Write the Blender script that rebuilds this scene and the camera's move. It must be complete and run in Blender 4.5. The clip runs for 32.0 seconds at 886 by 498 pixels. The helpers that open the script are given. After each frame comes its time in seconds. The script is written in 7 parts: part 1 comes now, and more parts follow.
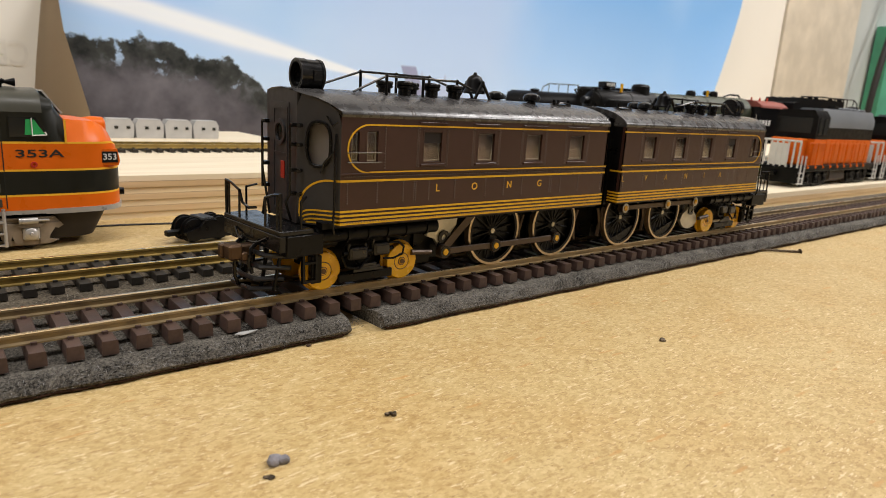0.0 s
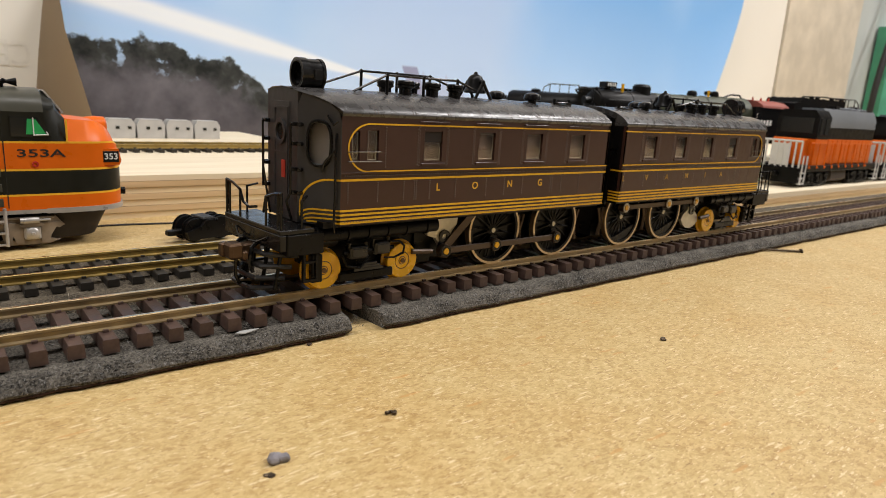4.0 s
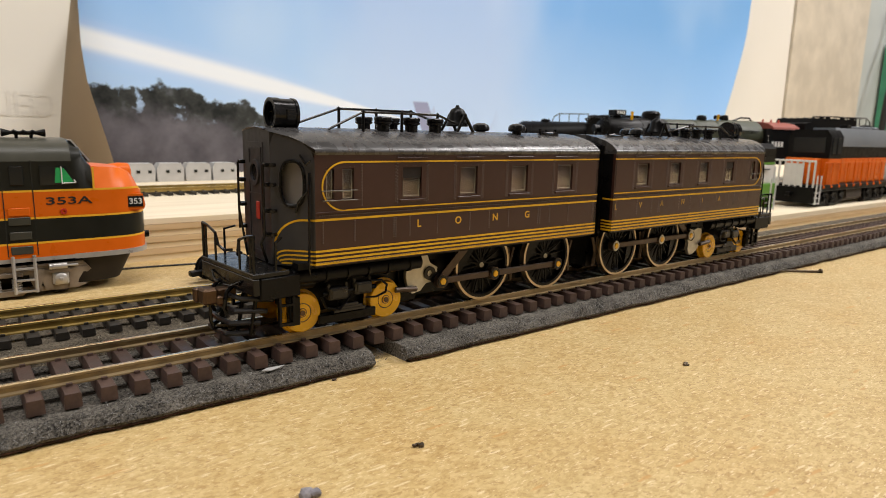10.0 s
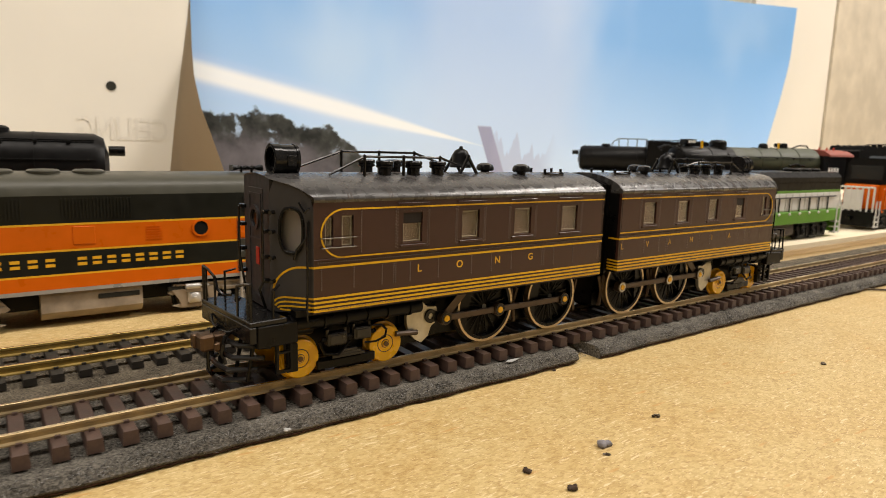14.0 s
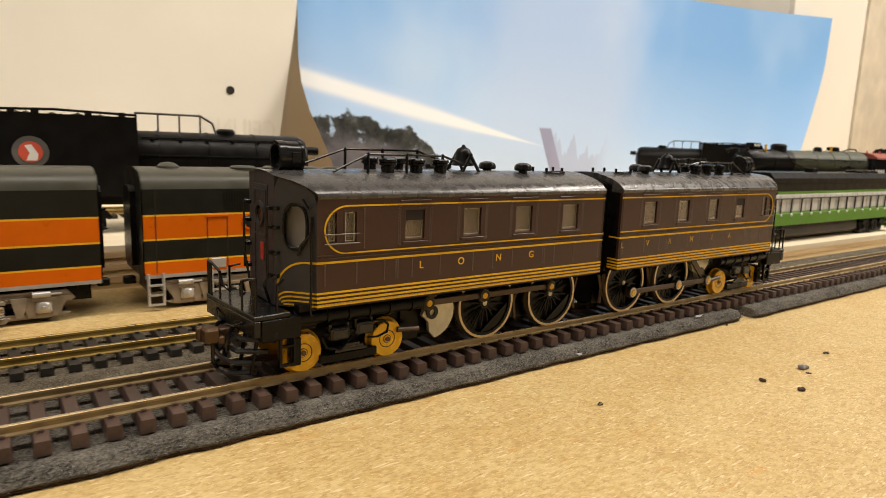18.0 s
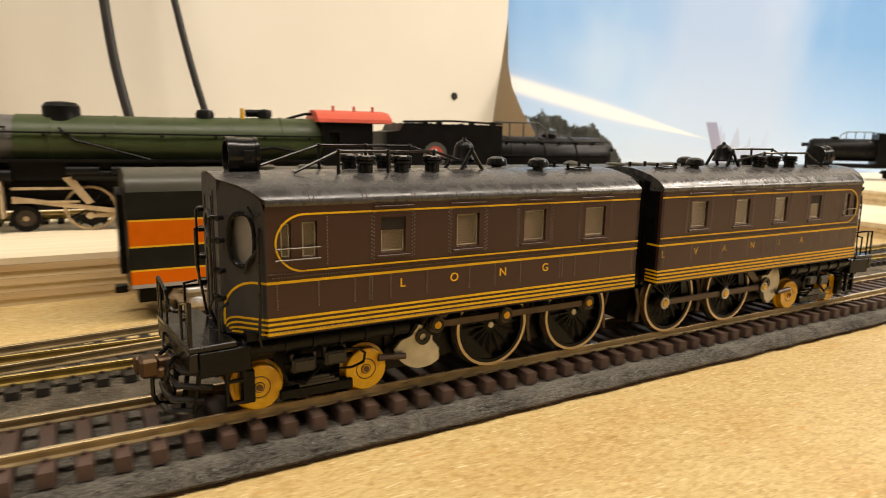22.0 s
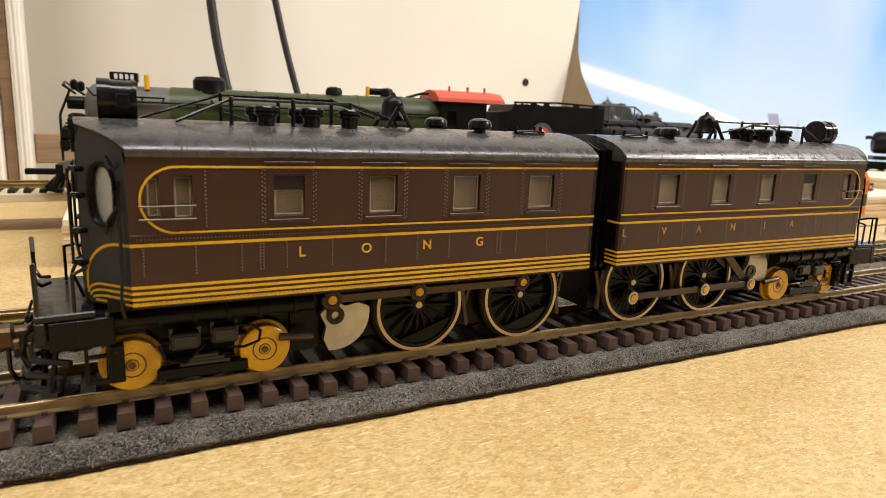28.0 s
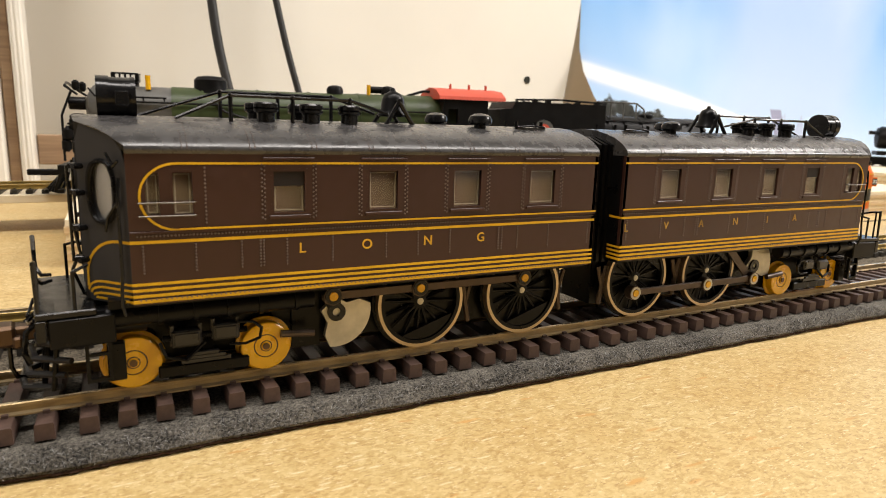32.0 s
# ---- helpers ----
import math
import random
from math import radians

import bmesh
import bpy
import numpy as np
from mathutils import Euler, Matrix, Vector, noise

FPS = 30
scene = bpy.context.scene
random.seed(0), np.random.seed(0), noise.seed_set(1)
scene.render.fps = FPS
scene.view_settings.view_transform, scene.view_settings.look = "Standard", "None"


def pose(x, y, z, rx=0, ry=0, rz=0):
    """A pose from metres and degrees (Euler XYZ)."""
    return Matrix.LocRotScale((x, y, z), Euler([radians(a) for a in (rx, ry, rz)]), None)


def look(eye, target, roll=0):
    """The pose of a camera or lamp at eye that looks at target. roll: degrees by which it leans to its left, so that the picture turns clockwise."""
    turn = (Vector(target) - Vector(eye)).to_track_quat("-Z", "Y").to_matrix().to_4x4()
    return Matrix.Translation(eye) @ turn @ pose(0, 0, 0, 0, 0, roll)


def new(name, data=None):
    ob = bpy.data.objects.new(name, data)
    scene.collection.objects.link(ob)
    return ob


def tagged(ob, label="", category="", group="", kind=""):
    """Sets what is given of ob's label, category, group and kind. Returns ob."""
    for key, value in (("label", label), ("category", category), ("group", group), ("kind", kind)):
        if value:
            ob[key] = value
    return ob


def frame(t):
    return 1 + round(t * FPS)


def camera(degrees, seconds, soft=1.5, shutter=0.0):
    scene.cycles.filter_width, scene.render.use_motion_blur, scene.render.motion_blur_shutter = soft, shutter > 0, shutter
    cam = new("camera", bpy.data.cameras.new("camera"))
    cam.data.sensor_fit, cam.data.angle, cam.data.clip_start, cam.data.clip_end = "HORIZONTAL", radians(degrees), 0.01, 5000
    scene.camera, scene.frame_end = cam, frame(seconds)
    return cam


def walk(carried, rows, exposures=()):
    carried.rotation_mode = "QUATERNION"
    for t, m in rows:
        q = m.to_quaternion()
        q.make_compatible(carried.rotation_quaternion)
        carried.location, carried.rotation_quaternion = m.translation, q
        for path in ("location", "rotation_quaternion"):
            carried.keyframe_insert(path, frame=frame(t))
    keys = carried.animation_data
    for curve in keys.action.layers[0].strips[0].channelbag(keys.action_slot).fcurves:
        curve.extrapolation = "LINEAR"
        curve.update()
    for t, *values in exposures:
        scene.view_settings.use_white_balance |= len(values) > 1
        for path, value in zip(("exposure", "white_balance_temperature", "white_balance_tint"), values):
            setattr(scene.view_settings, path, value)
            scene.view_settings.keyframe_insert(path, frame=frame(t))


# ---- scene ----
# Model railway bench: all drawing below is in millimetres, turned into metres by MM.
MM = 0.001
cam = camera(69.8, 32.0, soft=0.7, shutter=0.5)
ROWS = [
    (0.0, -76.4, -151.1, 60.0, -38.42, -13.24, -3.44, 0.01),
    (0.5, -76.4, -151.4, 60.1, -38.4, -13.17, -3.35, -0.01),
    (1.0, -76.4, -151.7, 60.1, -38.28, -13.07, -3.32, -0.0),
    (1.5, -76.3, -151.7, 60.1, -38.19, -13.08, -3.37, -0.01),
    (2.0, -76.4, -151.6, 59.9, -38.14, -13.13, -3.45, -0.0),
    (2.5, -76.2, -151.3, 59.7, -38.25, -13.2, -3.39, 0.01),
    (3.0, -76.4, -151.2, 59.6, -38.35, -13.18, -3.44, -0.01),
    (3.5, -76.3, -151.4, 59.7, -38.31, -13.21, -3.41, 0.0),
    (5.5, -76.5, -151.1, 59.5, -38.33, -13.09, -3.44, -0.01),
    (6.0, -76.4, -151.3, 59.6, -38.3, -13.09, -3.38, 0.0),
    (6.5, -76.3, -151.2, 59.6, -38.18, -13.11, -3.45, 0.01),
    (7.0, -76.2, -151.6, 59.6, -38.07, -13.03, -3.31, 0.01),
    (7.5, -76.1, -151.8, 59.6, -38.02, -12.9, -3.07, -0.07),
    (8.0, -76.2, -151.8, 59.7, -37.92, -12.75, -3.02, -0.96),
    (8.5, -76.6, -152.1, 60.0, -38.06, -12.47, -2.49, -3.3),
    (9.0, -77.2, -152.1, 60.0, -37.88, -11.72, -2.3, -6.1),
    (9.5, -77.6, -152.9, 60.2, -37.71, -10.84, -1.58, -8.91),
    (10.0, -78.9, -152.5, 60.4, -37.42, -10.39, -1.32, -12.36),
    (10.5, -80.8, -152.4, 60.4, -37.22, -10.06, -1.63, -17.22),
    (11.0, -87.2, -154.4, 60.5, -37.24, -10.03, -1.1, -23.04),
    (11.5, -97.4, -153.0, 60.5, -36.92, -10.05, -0.59, -30.93),
    (12.0, -109.4, -151.9, 63.0, -36.54, -9.75, -0.77, -41.14),
    (12.5, -120.4, -150.9, 67.6, -36.4, -9.66, -1.34, -52.25),
    (13.0, -129.7, -149.4, 66.5, -35.76, -9.64, -1.83, -64.22),
    (13.5, -141.4, -150.9, 67.5, -36.15, -9.31, -1.31, -76.87),
    (14.0, -150.5, -152.6, 68.3, -35.96, -9.15, -1.67, -88.49),
    (14.5, -164.7, -153.4, 69.2, -35.99, -8.86, -1.95, -101.3),
    (16.5, -208.4, -156.1, 67.2, -35.59, -9.14, -1.96, -148.28),
    (17.0, -221.5, -153.2, 69.5, -35.73, -9.1, -2.21, -160.93),
    (17.5, -236.8, -153.9, 68.5, -35.75, -9.13, -2.41, -173.79),
    (18.0, -250.4, -154.5, 68.5, -35.67, -9.37, -2.14, -187.19),
    (18.5, -268.1, -154.9, 72.2, -35.71, -9.2, -2.46, -204.4),
    (19.0, -288.6, -156.1, 72.4, -35.7, -9.24, -2.19, -226.78),
    (19.5, -310.9, -151.3, 72.9, -35.11, -9.15, -2.07, -251.82),
    (20.0, -337.5, -149.4, 73.9, -34.05, -8.96, -2.08, -277.01),
    (20.5, -356.1, -149.9, 72.8, -33.12, -9.35, -1.94, -302.4),
    (21.0, -379.8, -144.4, 72.0, -31.45, -9.62, -2.38, -327.92),
    (21.5, -391.8, -144.6, 69.3, -30.92, -9.83, -1.72, -355.78),
    (22.0, -414.7, -140.7, 68.9, -29.54, -10.1, -1.05, -384.07),
    (22.5, -438.3, -136.4, 67.6, -28.38, -10.12, -0.83, -412.09),
    (23.0, -451.1, -134.9, 68.0, -27.49, -10.11, -0.88, -436.1),
    (23.5, -463.3, -130.1, 66.7, -26.51, -10.16, -1.38, -453.19),
    (24.0, -468.3, -134.0, 65.5, -26.18, -10.24, -1.24, -464.61),
    (24.5, -469.6, -135.7, 64.7, -26.38, -10.18, -1.19, -466.7),
    (25.0, -469.4, -136.9, 63.4, -26.86, -10.09, -0.95, -467.31),
    (25.5, -469.1, -136.6, 62.7, -26.87, -10.23, -1.36, -467.31),
    (26.0, -469.0, -136.7, 62.3, -26.92, -10.46, -1.83, -467.3),
    (26.5, -469.3, -136.6, 62.2, -27.18, -10.84, -2.17, -467.31),
    (28.5, -469.1, -136.5, 61.7, -27.25, -11.1, -2.19, -467.31),
    (29.0, -468.8, -136.5, 61.4, -27.18, -11.13, -2.07, -467.31),
    (29.5, -469.0, -136.3, 61.2, -27.05, -11.34, -2.08, -467.31),
    (30.0, -468.6, -136.3, 61.1, -27.01, -11.33, -1.97, -467.31),
    (30.5, -468.6, -136.3, 60.9, -27.14, -11.43, -1.89, -467.31),
    (31.0, -469.0, -136.7, 61.2, -27.14, -11.44, -2.08, -467.31),
    (31.5, -468.7, -136.7, 60.9, -27.07, -11.19, -1.69, -467.31),
    (32.0, -468.7, -136.5, 61.1, -27.05, -11.16, -1.75, -467.3),
]
cam.data.dof.use_dof, cam.data.dof.focus_distance, cam.data.dof.aperture_fstop = True, 0.170, 39.0
walk(cam, [(r[0], pose(r[1] * MM, r[2] * MM, r[3] * MM, 90 + r[5], r[6], r[4])) for r in ROWS],
     [(0.0, -0.4, 6650, 10), (10.0, -0.38, 6650, 10), (13.0, -0.28, 7100, 10), (17.0, -0.28, 7500, 10), (20.0, -0.2, 7700, 10), (22.0, -0.08, 7900, 10), (24.0, 0.02, 7800, 10), (26.0, 0.08, 7000, 10), (32.0, 0.08, 6900, 10)])

# ---------------------------------------------------------------- light
world = bpy.data.worlds.new("room_dark")
world.use_nodes = True
scene.world = world
wbg = world.node_tree.nodes["Background"]
wbg.inputs[0].default_value = (1.0, 0.97, 0.92, 1)
wbg.inputs[1].default_value = 0.03


def area_lamp(name, eye, target, sx, sy, watts, colour):
    d = bpy.data.lights.new(name, "AREA")
    d.shape, d.size, d.size_y, d.energy, d.color = "RECTANGLE", sx * MM, sy * MM, watts, colour
    ob = new(name, d)
    ob.matrix_world = look(Vector(eye) * MM, Vector(target) * MM)
    return ob


WARM = (1.0, 0.97, 0.97)
area_lamp("ceiling_lamp", (-500, -330, 1640), (-500, -60, 0), 2400, 320, 40, WARM)
area_lamp("ceiling_lamp", (1500, -230, 1640), (1300, -100, 0), 1000, 300, 30, WARM)
# added fill from the right for upright faces; not a fixture of the room
area_lamp("side_fill", (1700, -1000, 1300), (50, 60, 0), 900, 360, 28, WARM)

# ---------------------------------------------------------------- materials


def nodes_of(name):
    m = bpy.data.materials.new(name)
    m.use_nodes = True
    return m, m.node_tree.nodes, m.node_tree.links


def bsdf_of(m):
    return m.node_tree.nodes["Principled BSDF"]


def paint(name, rgb, rough=0.45, metal=0.0, vary=0.12, scale=300.0, bump=0.0, spec=0.3, speck=0.0, random_tint=0.0):
    """Painted, moulded or metal surface with cloudy and fine variation and a light relief."""
    m, n, l = nodes_of(name)
    b = bsdf_of(m)
    tc = n.new("ShaderNodeTexCoord")
    a = n.new("ShaderNodeTexNoise")
    a.inputs["Scale"].default_value, a.inputs["Detail"].default_value = scale, 6
    l.new(tc.outputs["Object"], a.inputs["Vector"])
    a2 = n.new("ShaderNodeTexNoise")
    a2.inputs["Scale"].default_value, a2.inputs["Detail"].default_value = scale * 0.12, 3
    l.new(tc.outputs["Object"], a2.inputs["Vector"])
    add = n.new("ShaderNodeMath")
    add.operation = "ADD"
    l.new(a.outputs[0], add.inputs[0])
    l.new(a2.outputs[0], add.inputs[1])
    r = n.new("ShaderNodeMapRange")
    r.inputs[1].default_value, r.inputs[2].default_value = 0.7, 1.3
    r.inputs[3].default_value, r.inputs[4].default_value = 1 - vary, 1 + vary
    l.new(add.outputs[0], r.inputs[0])
    mul = n.new("ShaderNodeVectorMath")
    mul.operation = "SCALE"
    mul.inputs[0].default_value = rgb
    last = r.outputs[0]
    if random_tint:
        oi = n.new("ShaderNodeObjectInfo")
        mr = n.new("ShaderNodeMapRange")
        mr.inputs[3].default_value, mr.inputs[4].default_value = 1 - random_tint, 1 + random_tint
        l.new(oi.outputs["Random"], mr.inputs[0])
        mm = n.new("ShaderNodeMath")
        mm.operation = "MULTIPLY"
        l.new(last, mm.inputs[0])
        l.new(mr.outputs[0], mm.inputs[1])
        last = mm.outputs[0]
    l.new(last, mul.inputs["Scale"])
    l.new(mul.outputs[0], b.inputs["Base Color"])
    rr = n.new("ShaderNodeMapRange")
    rr.inputs[1].default_value, rr.inputs[2].default_value = 0.3, 0.7
    rr.inputs[3].default_value, rr.inputs[4].default_value = max(0.03, rough - 0.08), min(1, rough + 0.1)
    l.new(a.outputs[0], rr.inputs[0])
    l.new(rr.outputs[0], b.inputs["Roughness"])
    b.inputs["Metallic"].default_value = metal
    b.inputs["Specular IOR Level"].default_value = spec
    if bump:
        bp = n.new("ShaderNodeBump")
        bp.inputs["Strength"].default_value, bp.inputs["Distance"].default_value = 0.6, bump * MM
        l.new(a.outputs[0], bp.inputs["Height"])
        l.new(bp.outputs[0], b.inputs["Normal"])
    return m


def glass(name, rgb=(0.9, 0.92, 0.9), rough=0.05):
    m, n, l = nodes_of(name)
    b = bsdf_of(m)
    b.inputs["Base Color"].default_value = (*rgb, 1)
    b.inputs["Roughness"].default_value = rough
    b.inputs["Transmission Weight"].default_value = 1.0
    b.inputs["IOR"].default_value = 1.45
    return m


def particle_board():
    """Pressed wood chips: two layers of stretched cells, flakes and scattered dark bits."""
    m, n, l = nodes_of("particle_board")
    b = bsdf_of(m)
    tc = n.new("ShaderNodeTexCoord")
    mp = n.new("ShaderNodeMapping")
    mp.inputs["Rotation"].default_value = (0, 0, 0.35)
    mp.inputs["Scale"].default_value = (0.8, 1.25, 1.0)
    l.new(tc.outputs["Object"], mp.inputs[0])
    ns = n.new("ShaderNodeTexNoise")
    ns.inputs["Scale"].default_value, ns.inputs["Detail"].default_value = 160, 4
    l.new(tc.outputs["Object"], ns.inputs["Vector"])
    mix = n.new("ShaderNodeVectorMath")
    mix.operation = "MULTIPLY_ADD"
    mix.inputs[1].default_value = (0.003, 0.003, 0.003)
    l.new(ns.outputs["Color"], mix.inputs[0])
    l.new(mp.outputs[0], mix.inputs[2])
    ramps = []
    for sc in (900.0, 2100.0):
        v = n.new("ShaderNodeTexVoronoi")
        v.inputs["Scale"].default_value = sc
        l.new(mix.outputs[0], v.inputs["Vector"])
        ramps.append(v)
    fine = n.new("ShaderNodeTexNoise")
    fine.inputs["Scale"].default_value, fine.inputs["Detail"].default_value = 1500, 5
    l.new(mp.outputs[0], fine.inputs["Vector"])
    big = n.new("ShaderNodeTexNoise")
    big.inputs["Scale"].default_value, big.inputs["Detail"].default_value = 38, 4
    l.new(tc.outputs["Object"], big.inputs["Vector"])
    c1 = n.new("ShaderNodeValToRGB")
    c1.color_ramp.elements[0].color = (0.33, 0.20, 0.07, 1)
    c1.color_ramp.elements[1].color = (0.66, 0.508, 0.26, 1)
    e = c1.color_ramp.elements.new(0.45)
    e.color = (0.50, 0.362, 0.155, 1)
    sep = n.new("ShaderNodeSeparateColor")
    l.new(ramps[0].outputs["Color"], sep.inputs[0])
    sep2 = n.new("ShaderNodeSeparateColor")
    l.new(ramps[1].outputs["Color"], sep2.inputs[0])
    avg = n.new("ShaderNodeMath")
    avg.operation = "MULTIPLY_ADD"
    avg.inputs[1].default_value = 0.40
    l.new(sep.outputs[0], avg.inputs[0])
    a3 = n.new("ShaderNodeMath")
    a3.operation = "MULTIPLY_ADD"
    a3.inputs[1].default_value = 0.34
    l.new(sep2.outputs[0], a3.inputs[0])
    a4 = n.new("ShaderNodeMath")
    a4.operation = "MULTIPLY"
    a4.inputs[1].default_value = 0.30
    l.new(fine.outputs[0], a4.inputs[0])
    l.new(a4.outputs[0], a3.inputs[2])
    l.new(a3.outputs[0], avg.inputs[2])
    l.new(avg.outputs[0], c1.inputs[0])
    tint = n.new("ShaderNodeMix")
    tint.data_type = "RGBA"
    tint.blend_type = "MULTIPLY"
    tint.inputs[0].default_value = 0.6
    cr = n.new("ShaderNodeValToRGB")
    cr.color_ramp.elements[0].color = (0.90, 0.80, 0.66, 1)
    cr.color_ramp.elements[1].color = (1, 1, 1, 1)
    cr.color_ramp.elements[0].position, cr.color_ramp.elements[1].position = 0.3, 0.6
    l.new(big.outputs[0], cr.inputs[0])
    l.new(c1.outputs[0], tint.inputs[6])
    l.new(cr.outputs[0], tint.inputs[7])
    # sparse rusty, dark and pale flakes of two sizes, each with its own odds
    col = tint.outputs[2]
    for sc, size, odds, rgb, turn in ((110, 0.15, 0.88, (0.54, 0.29, 0.085), -0.3), (210, 0.22, 0.86, (0.50, 0.28, 0.09), 0.5), (430, 0.24, 0.70, (0.74, 0.60, 0.36), -0.6), (800, 0.20, 0.76, (0.27, 0.15, 0.055), 0.1), (1000, 0.24, 0.70, (0.36, 0.22, 0.085), -0.2), (1200, 0.27, 0.66, (0.76, 0.62, 0.38), 0.9), (480, 0.13, 0.80, (0.20, 0.115, 0.045), -1.0), (620, 0.16, 0.76, (0.30, 0.16, 0.055), 1.4)):
        fm = n.new("ShaderNodeMapping")
        fm.inputs["Rotation"].default_value = (0, 0, turn)
        fm.inputs["Scale"].default_value = (0.45, 2.3, 1.0)
        l.new(tc.outputs["Object"], fm.inputs[0])
        warp = n.new("ShaderNodeVectorMath")
        warp.operation = "MULTIPLY_ADD"
        warp.inputs[1].default_value = (0.004, 0.004, 0.004)
        l.new(ns.outputs["Color"], warp.inputs[0])
        l.new(fm.outputs[0], warp.inputs[2])
        sp = n.new("ShaderNodeTexVoronoi")
        sp.inputs["Scale"].default_value = sc
        l.new(warp.outputs[0], sp.inputs["Vector"])
        near = n.new("ShaderNodeMapRange")
        near.inputs[1].default_value, near.inputs[2].default_value = size + 0.05, size - 0.05
        l.new(sp.outputs["Distance"], near.inputs[0])
        pick = n.new("ShaderNodeSeparateColor")
        l.new(sp.outputs["Color"], pick.inputs[0])
        gt = n.new("ShaderNodeMath")
        gt.operation = "GREATER_THAN"
        gt.inputs[1].default_value = odds
        l.new(pick.outputs[1], gt.inputs[0])
        both = n.new("ShaderNodeMath")
        both.operation = "MULTIPLY"
        l.new(near.outputs[0], both.inputs[0])
        l.new(gt.outputs[0], both.inputs[1])
        soft_ = n.new("ShaderNodeMath")
        soft_.operation = "MULTIPLY"
        soft_.inputs[1].default_value = 0.74
        l.new(both.outputs[0], soft_.inputs[0])
        dk = n.new("ShaderNodeMix")
        dk.data_type = "RGBA"
        l.new(soft_.outputs[0], dk.inputs[0])
        l.new(col, dk.inputs[6])
        dk.inputs[7].default_value = (*rgb, 1)
        col = dk.outputs[2]
    l.new(col, b.inputs["Base Color"])
    b.inputs["Roughness"].default_value = 0.5
    b.inputs["Specular IOR Level"].default_value = 0.45
    bp = n.new("ShaderNodeBump")
    bp.inputs["Strength"].default_value, bp.inputs["Distance"].default_value = 0.35, 0.12 * MM
    l.new(avg.outputs[0], bp.inputs["Height"])
    l.new(bp.outputs[0], b.inputs["Normal"])
    return m


def foam_mat(name, dark, light, scale=900.0):
    """Open-celled foam or felt: salt and pepper grain."""
    m, n, l = nodes_of(name)
    b = bsdf_of(m)
    tc = n.new("ShaderNodeTexCoord")
    a = n.new("ShaderNodeTexNoise")
    a.inputs["Scale"].default_value, a.inputs["Detail"].default_value, a.inputs["Roughness"].default_value = scale, 8, 0.7
    l.new(tc.outputs["Object"], a.inputs["Vector"])
    g = n.new("ShaderNodeTexNoise")
    g.inputs["Scale"].default_value, g.inputs["Detail"].default_value = scale * 0.07, 3
    l.new(tc.outputs["Object"], g.inputs["Vector"])
    ad = n.new("ShaderNodeMath")
    ad.operation = "MULTIPLY_ADD"
    ad.inputs[1].default_value = 0.35
    l.new(g.outputs[0], ad.inputs[0])
    l.new(a.outputs[0], ad.inputs[2])
    c = n.new("ShaderNodeValToRGB")
    c.color_ramp.elements[0].color, c.color_ramp.elements[0].position = (*dark, 1), 0.52
    c.color_ramp.elements[1].color, c.color_ramp.elements[1].position = (*light, 1), 0.86
    l.new(ad.outputs[0], c.inputs[0])
    l.new(c.outputs[0], b.inputs["Base Color"])
    b.inputs["Roughness"].default_value = 0.95
    b.inputs["Specular IOR Level"].default_value = 0.2
    bp = n.new("ShaderNodeBump")
    bp.inputs["Strength"].default_value, bp.inputs["Distance"].default_value = 1.0, 0.7 * MM
    l.new(ad.outputs[0], bp.inputs["Height"])
    l.new(bp.outputs[0], b.inputs["Normal"])
    return m


def wood_mat(name, pale, dark, along="X", ring=60.0):
    m, n, l = nodes_of(name)
    b = bsdf_of(m)
    tc = n.new("ShaderNodeTexCoord")
    mp = n.new("ShaderNodeMapping")
    mp.inputs["Scale"].default_value = (0.06, 1, 1) if along == "X" else (1, 0.06, 1)
    l.new(tc.outputs["Object"], mp.inputs[0])
    a = n.new("ShaderNodeTexNoise")
    a.inputs["Scale"].default_value, a.inputs["Detail"].default_value, a.inputs["Distortion"].default_value = ring * 4, 6, 0.4
    l.new(mp.outputs[0], a.inputs["Vector"])
    c = n.new("ShaderNodeValToRGB")
    c.color_ramp.elements[0].color, c.color_ramp.elements[0].position = (*dark, 1), 0.25
    c.color_ramp.elements[1].color, c.color_ramp.elements[1].position = (*pale, 1), 0.65
    l.new(a.outputs[0], c.inputs[0])
    l.new(c.outputs[0], b.inputs["Base Color"])
    b.inputs["Roughness"].default_value = 0.6
    bp = n.new("ShaderNodeBump")
    bp.inputs["Strength"].default_value, bp.inputs["Distance"].default_value = 0.3, 0.15 * MM
    l.new(a.outputs[0], bp.inputs["Height"])
    l.new(bp.outputs[0], b.inputs["Normal"])
    return m


M_BOARD = particle_board()
M_FOAM = foam_mat("grey_foam", (0.013, 0.012, 0.0105), (0.245, 0.222, 0.185), 1900.0)
M_FOAM2 = foam_mat("dusty_foam", (0.026, 0.021, 0.015), (0.24, 0.20, 0.145), 1900.0)


def fibre_mat(name, dark, light):
    """Loose fibres, each with its own shade."""
    m, n, l = nodes_of(name)
    b = bsdf_of(m)
    g = n.new("ShaderNodeNewGeometry")
    c = n.new("ShaderNodeValToRGB")
    c.color_ramp.elements[0].color, c.color_ramp.elements[1].color = (*dark, 1), (*light, 1)
    c.color_ramp.elements[0].position = 0.25
    l.new(g.outputs["Random Per Island"], c.inputs[0])
    l.new(c.outputs[0], b.inputs["Base Color"])
    b.inputs["Roughness"].default_value = 0.7
    b.inputs["Specular IOR Level"].default_value = 0.2
    return m


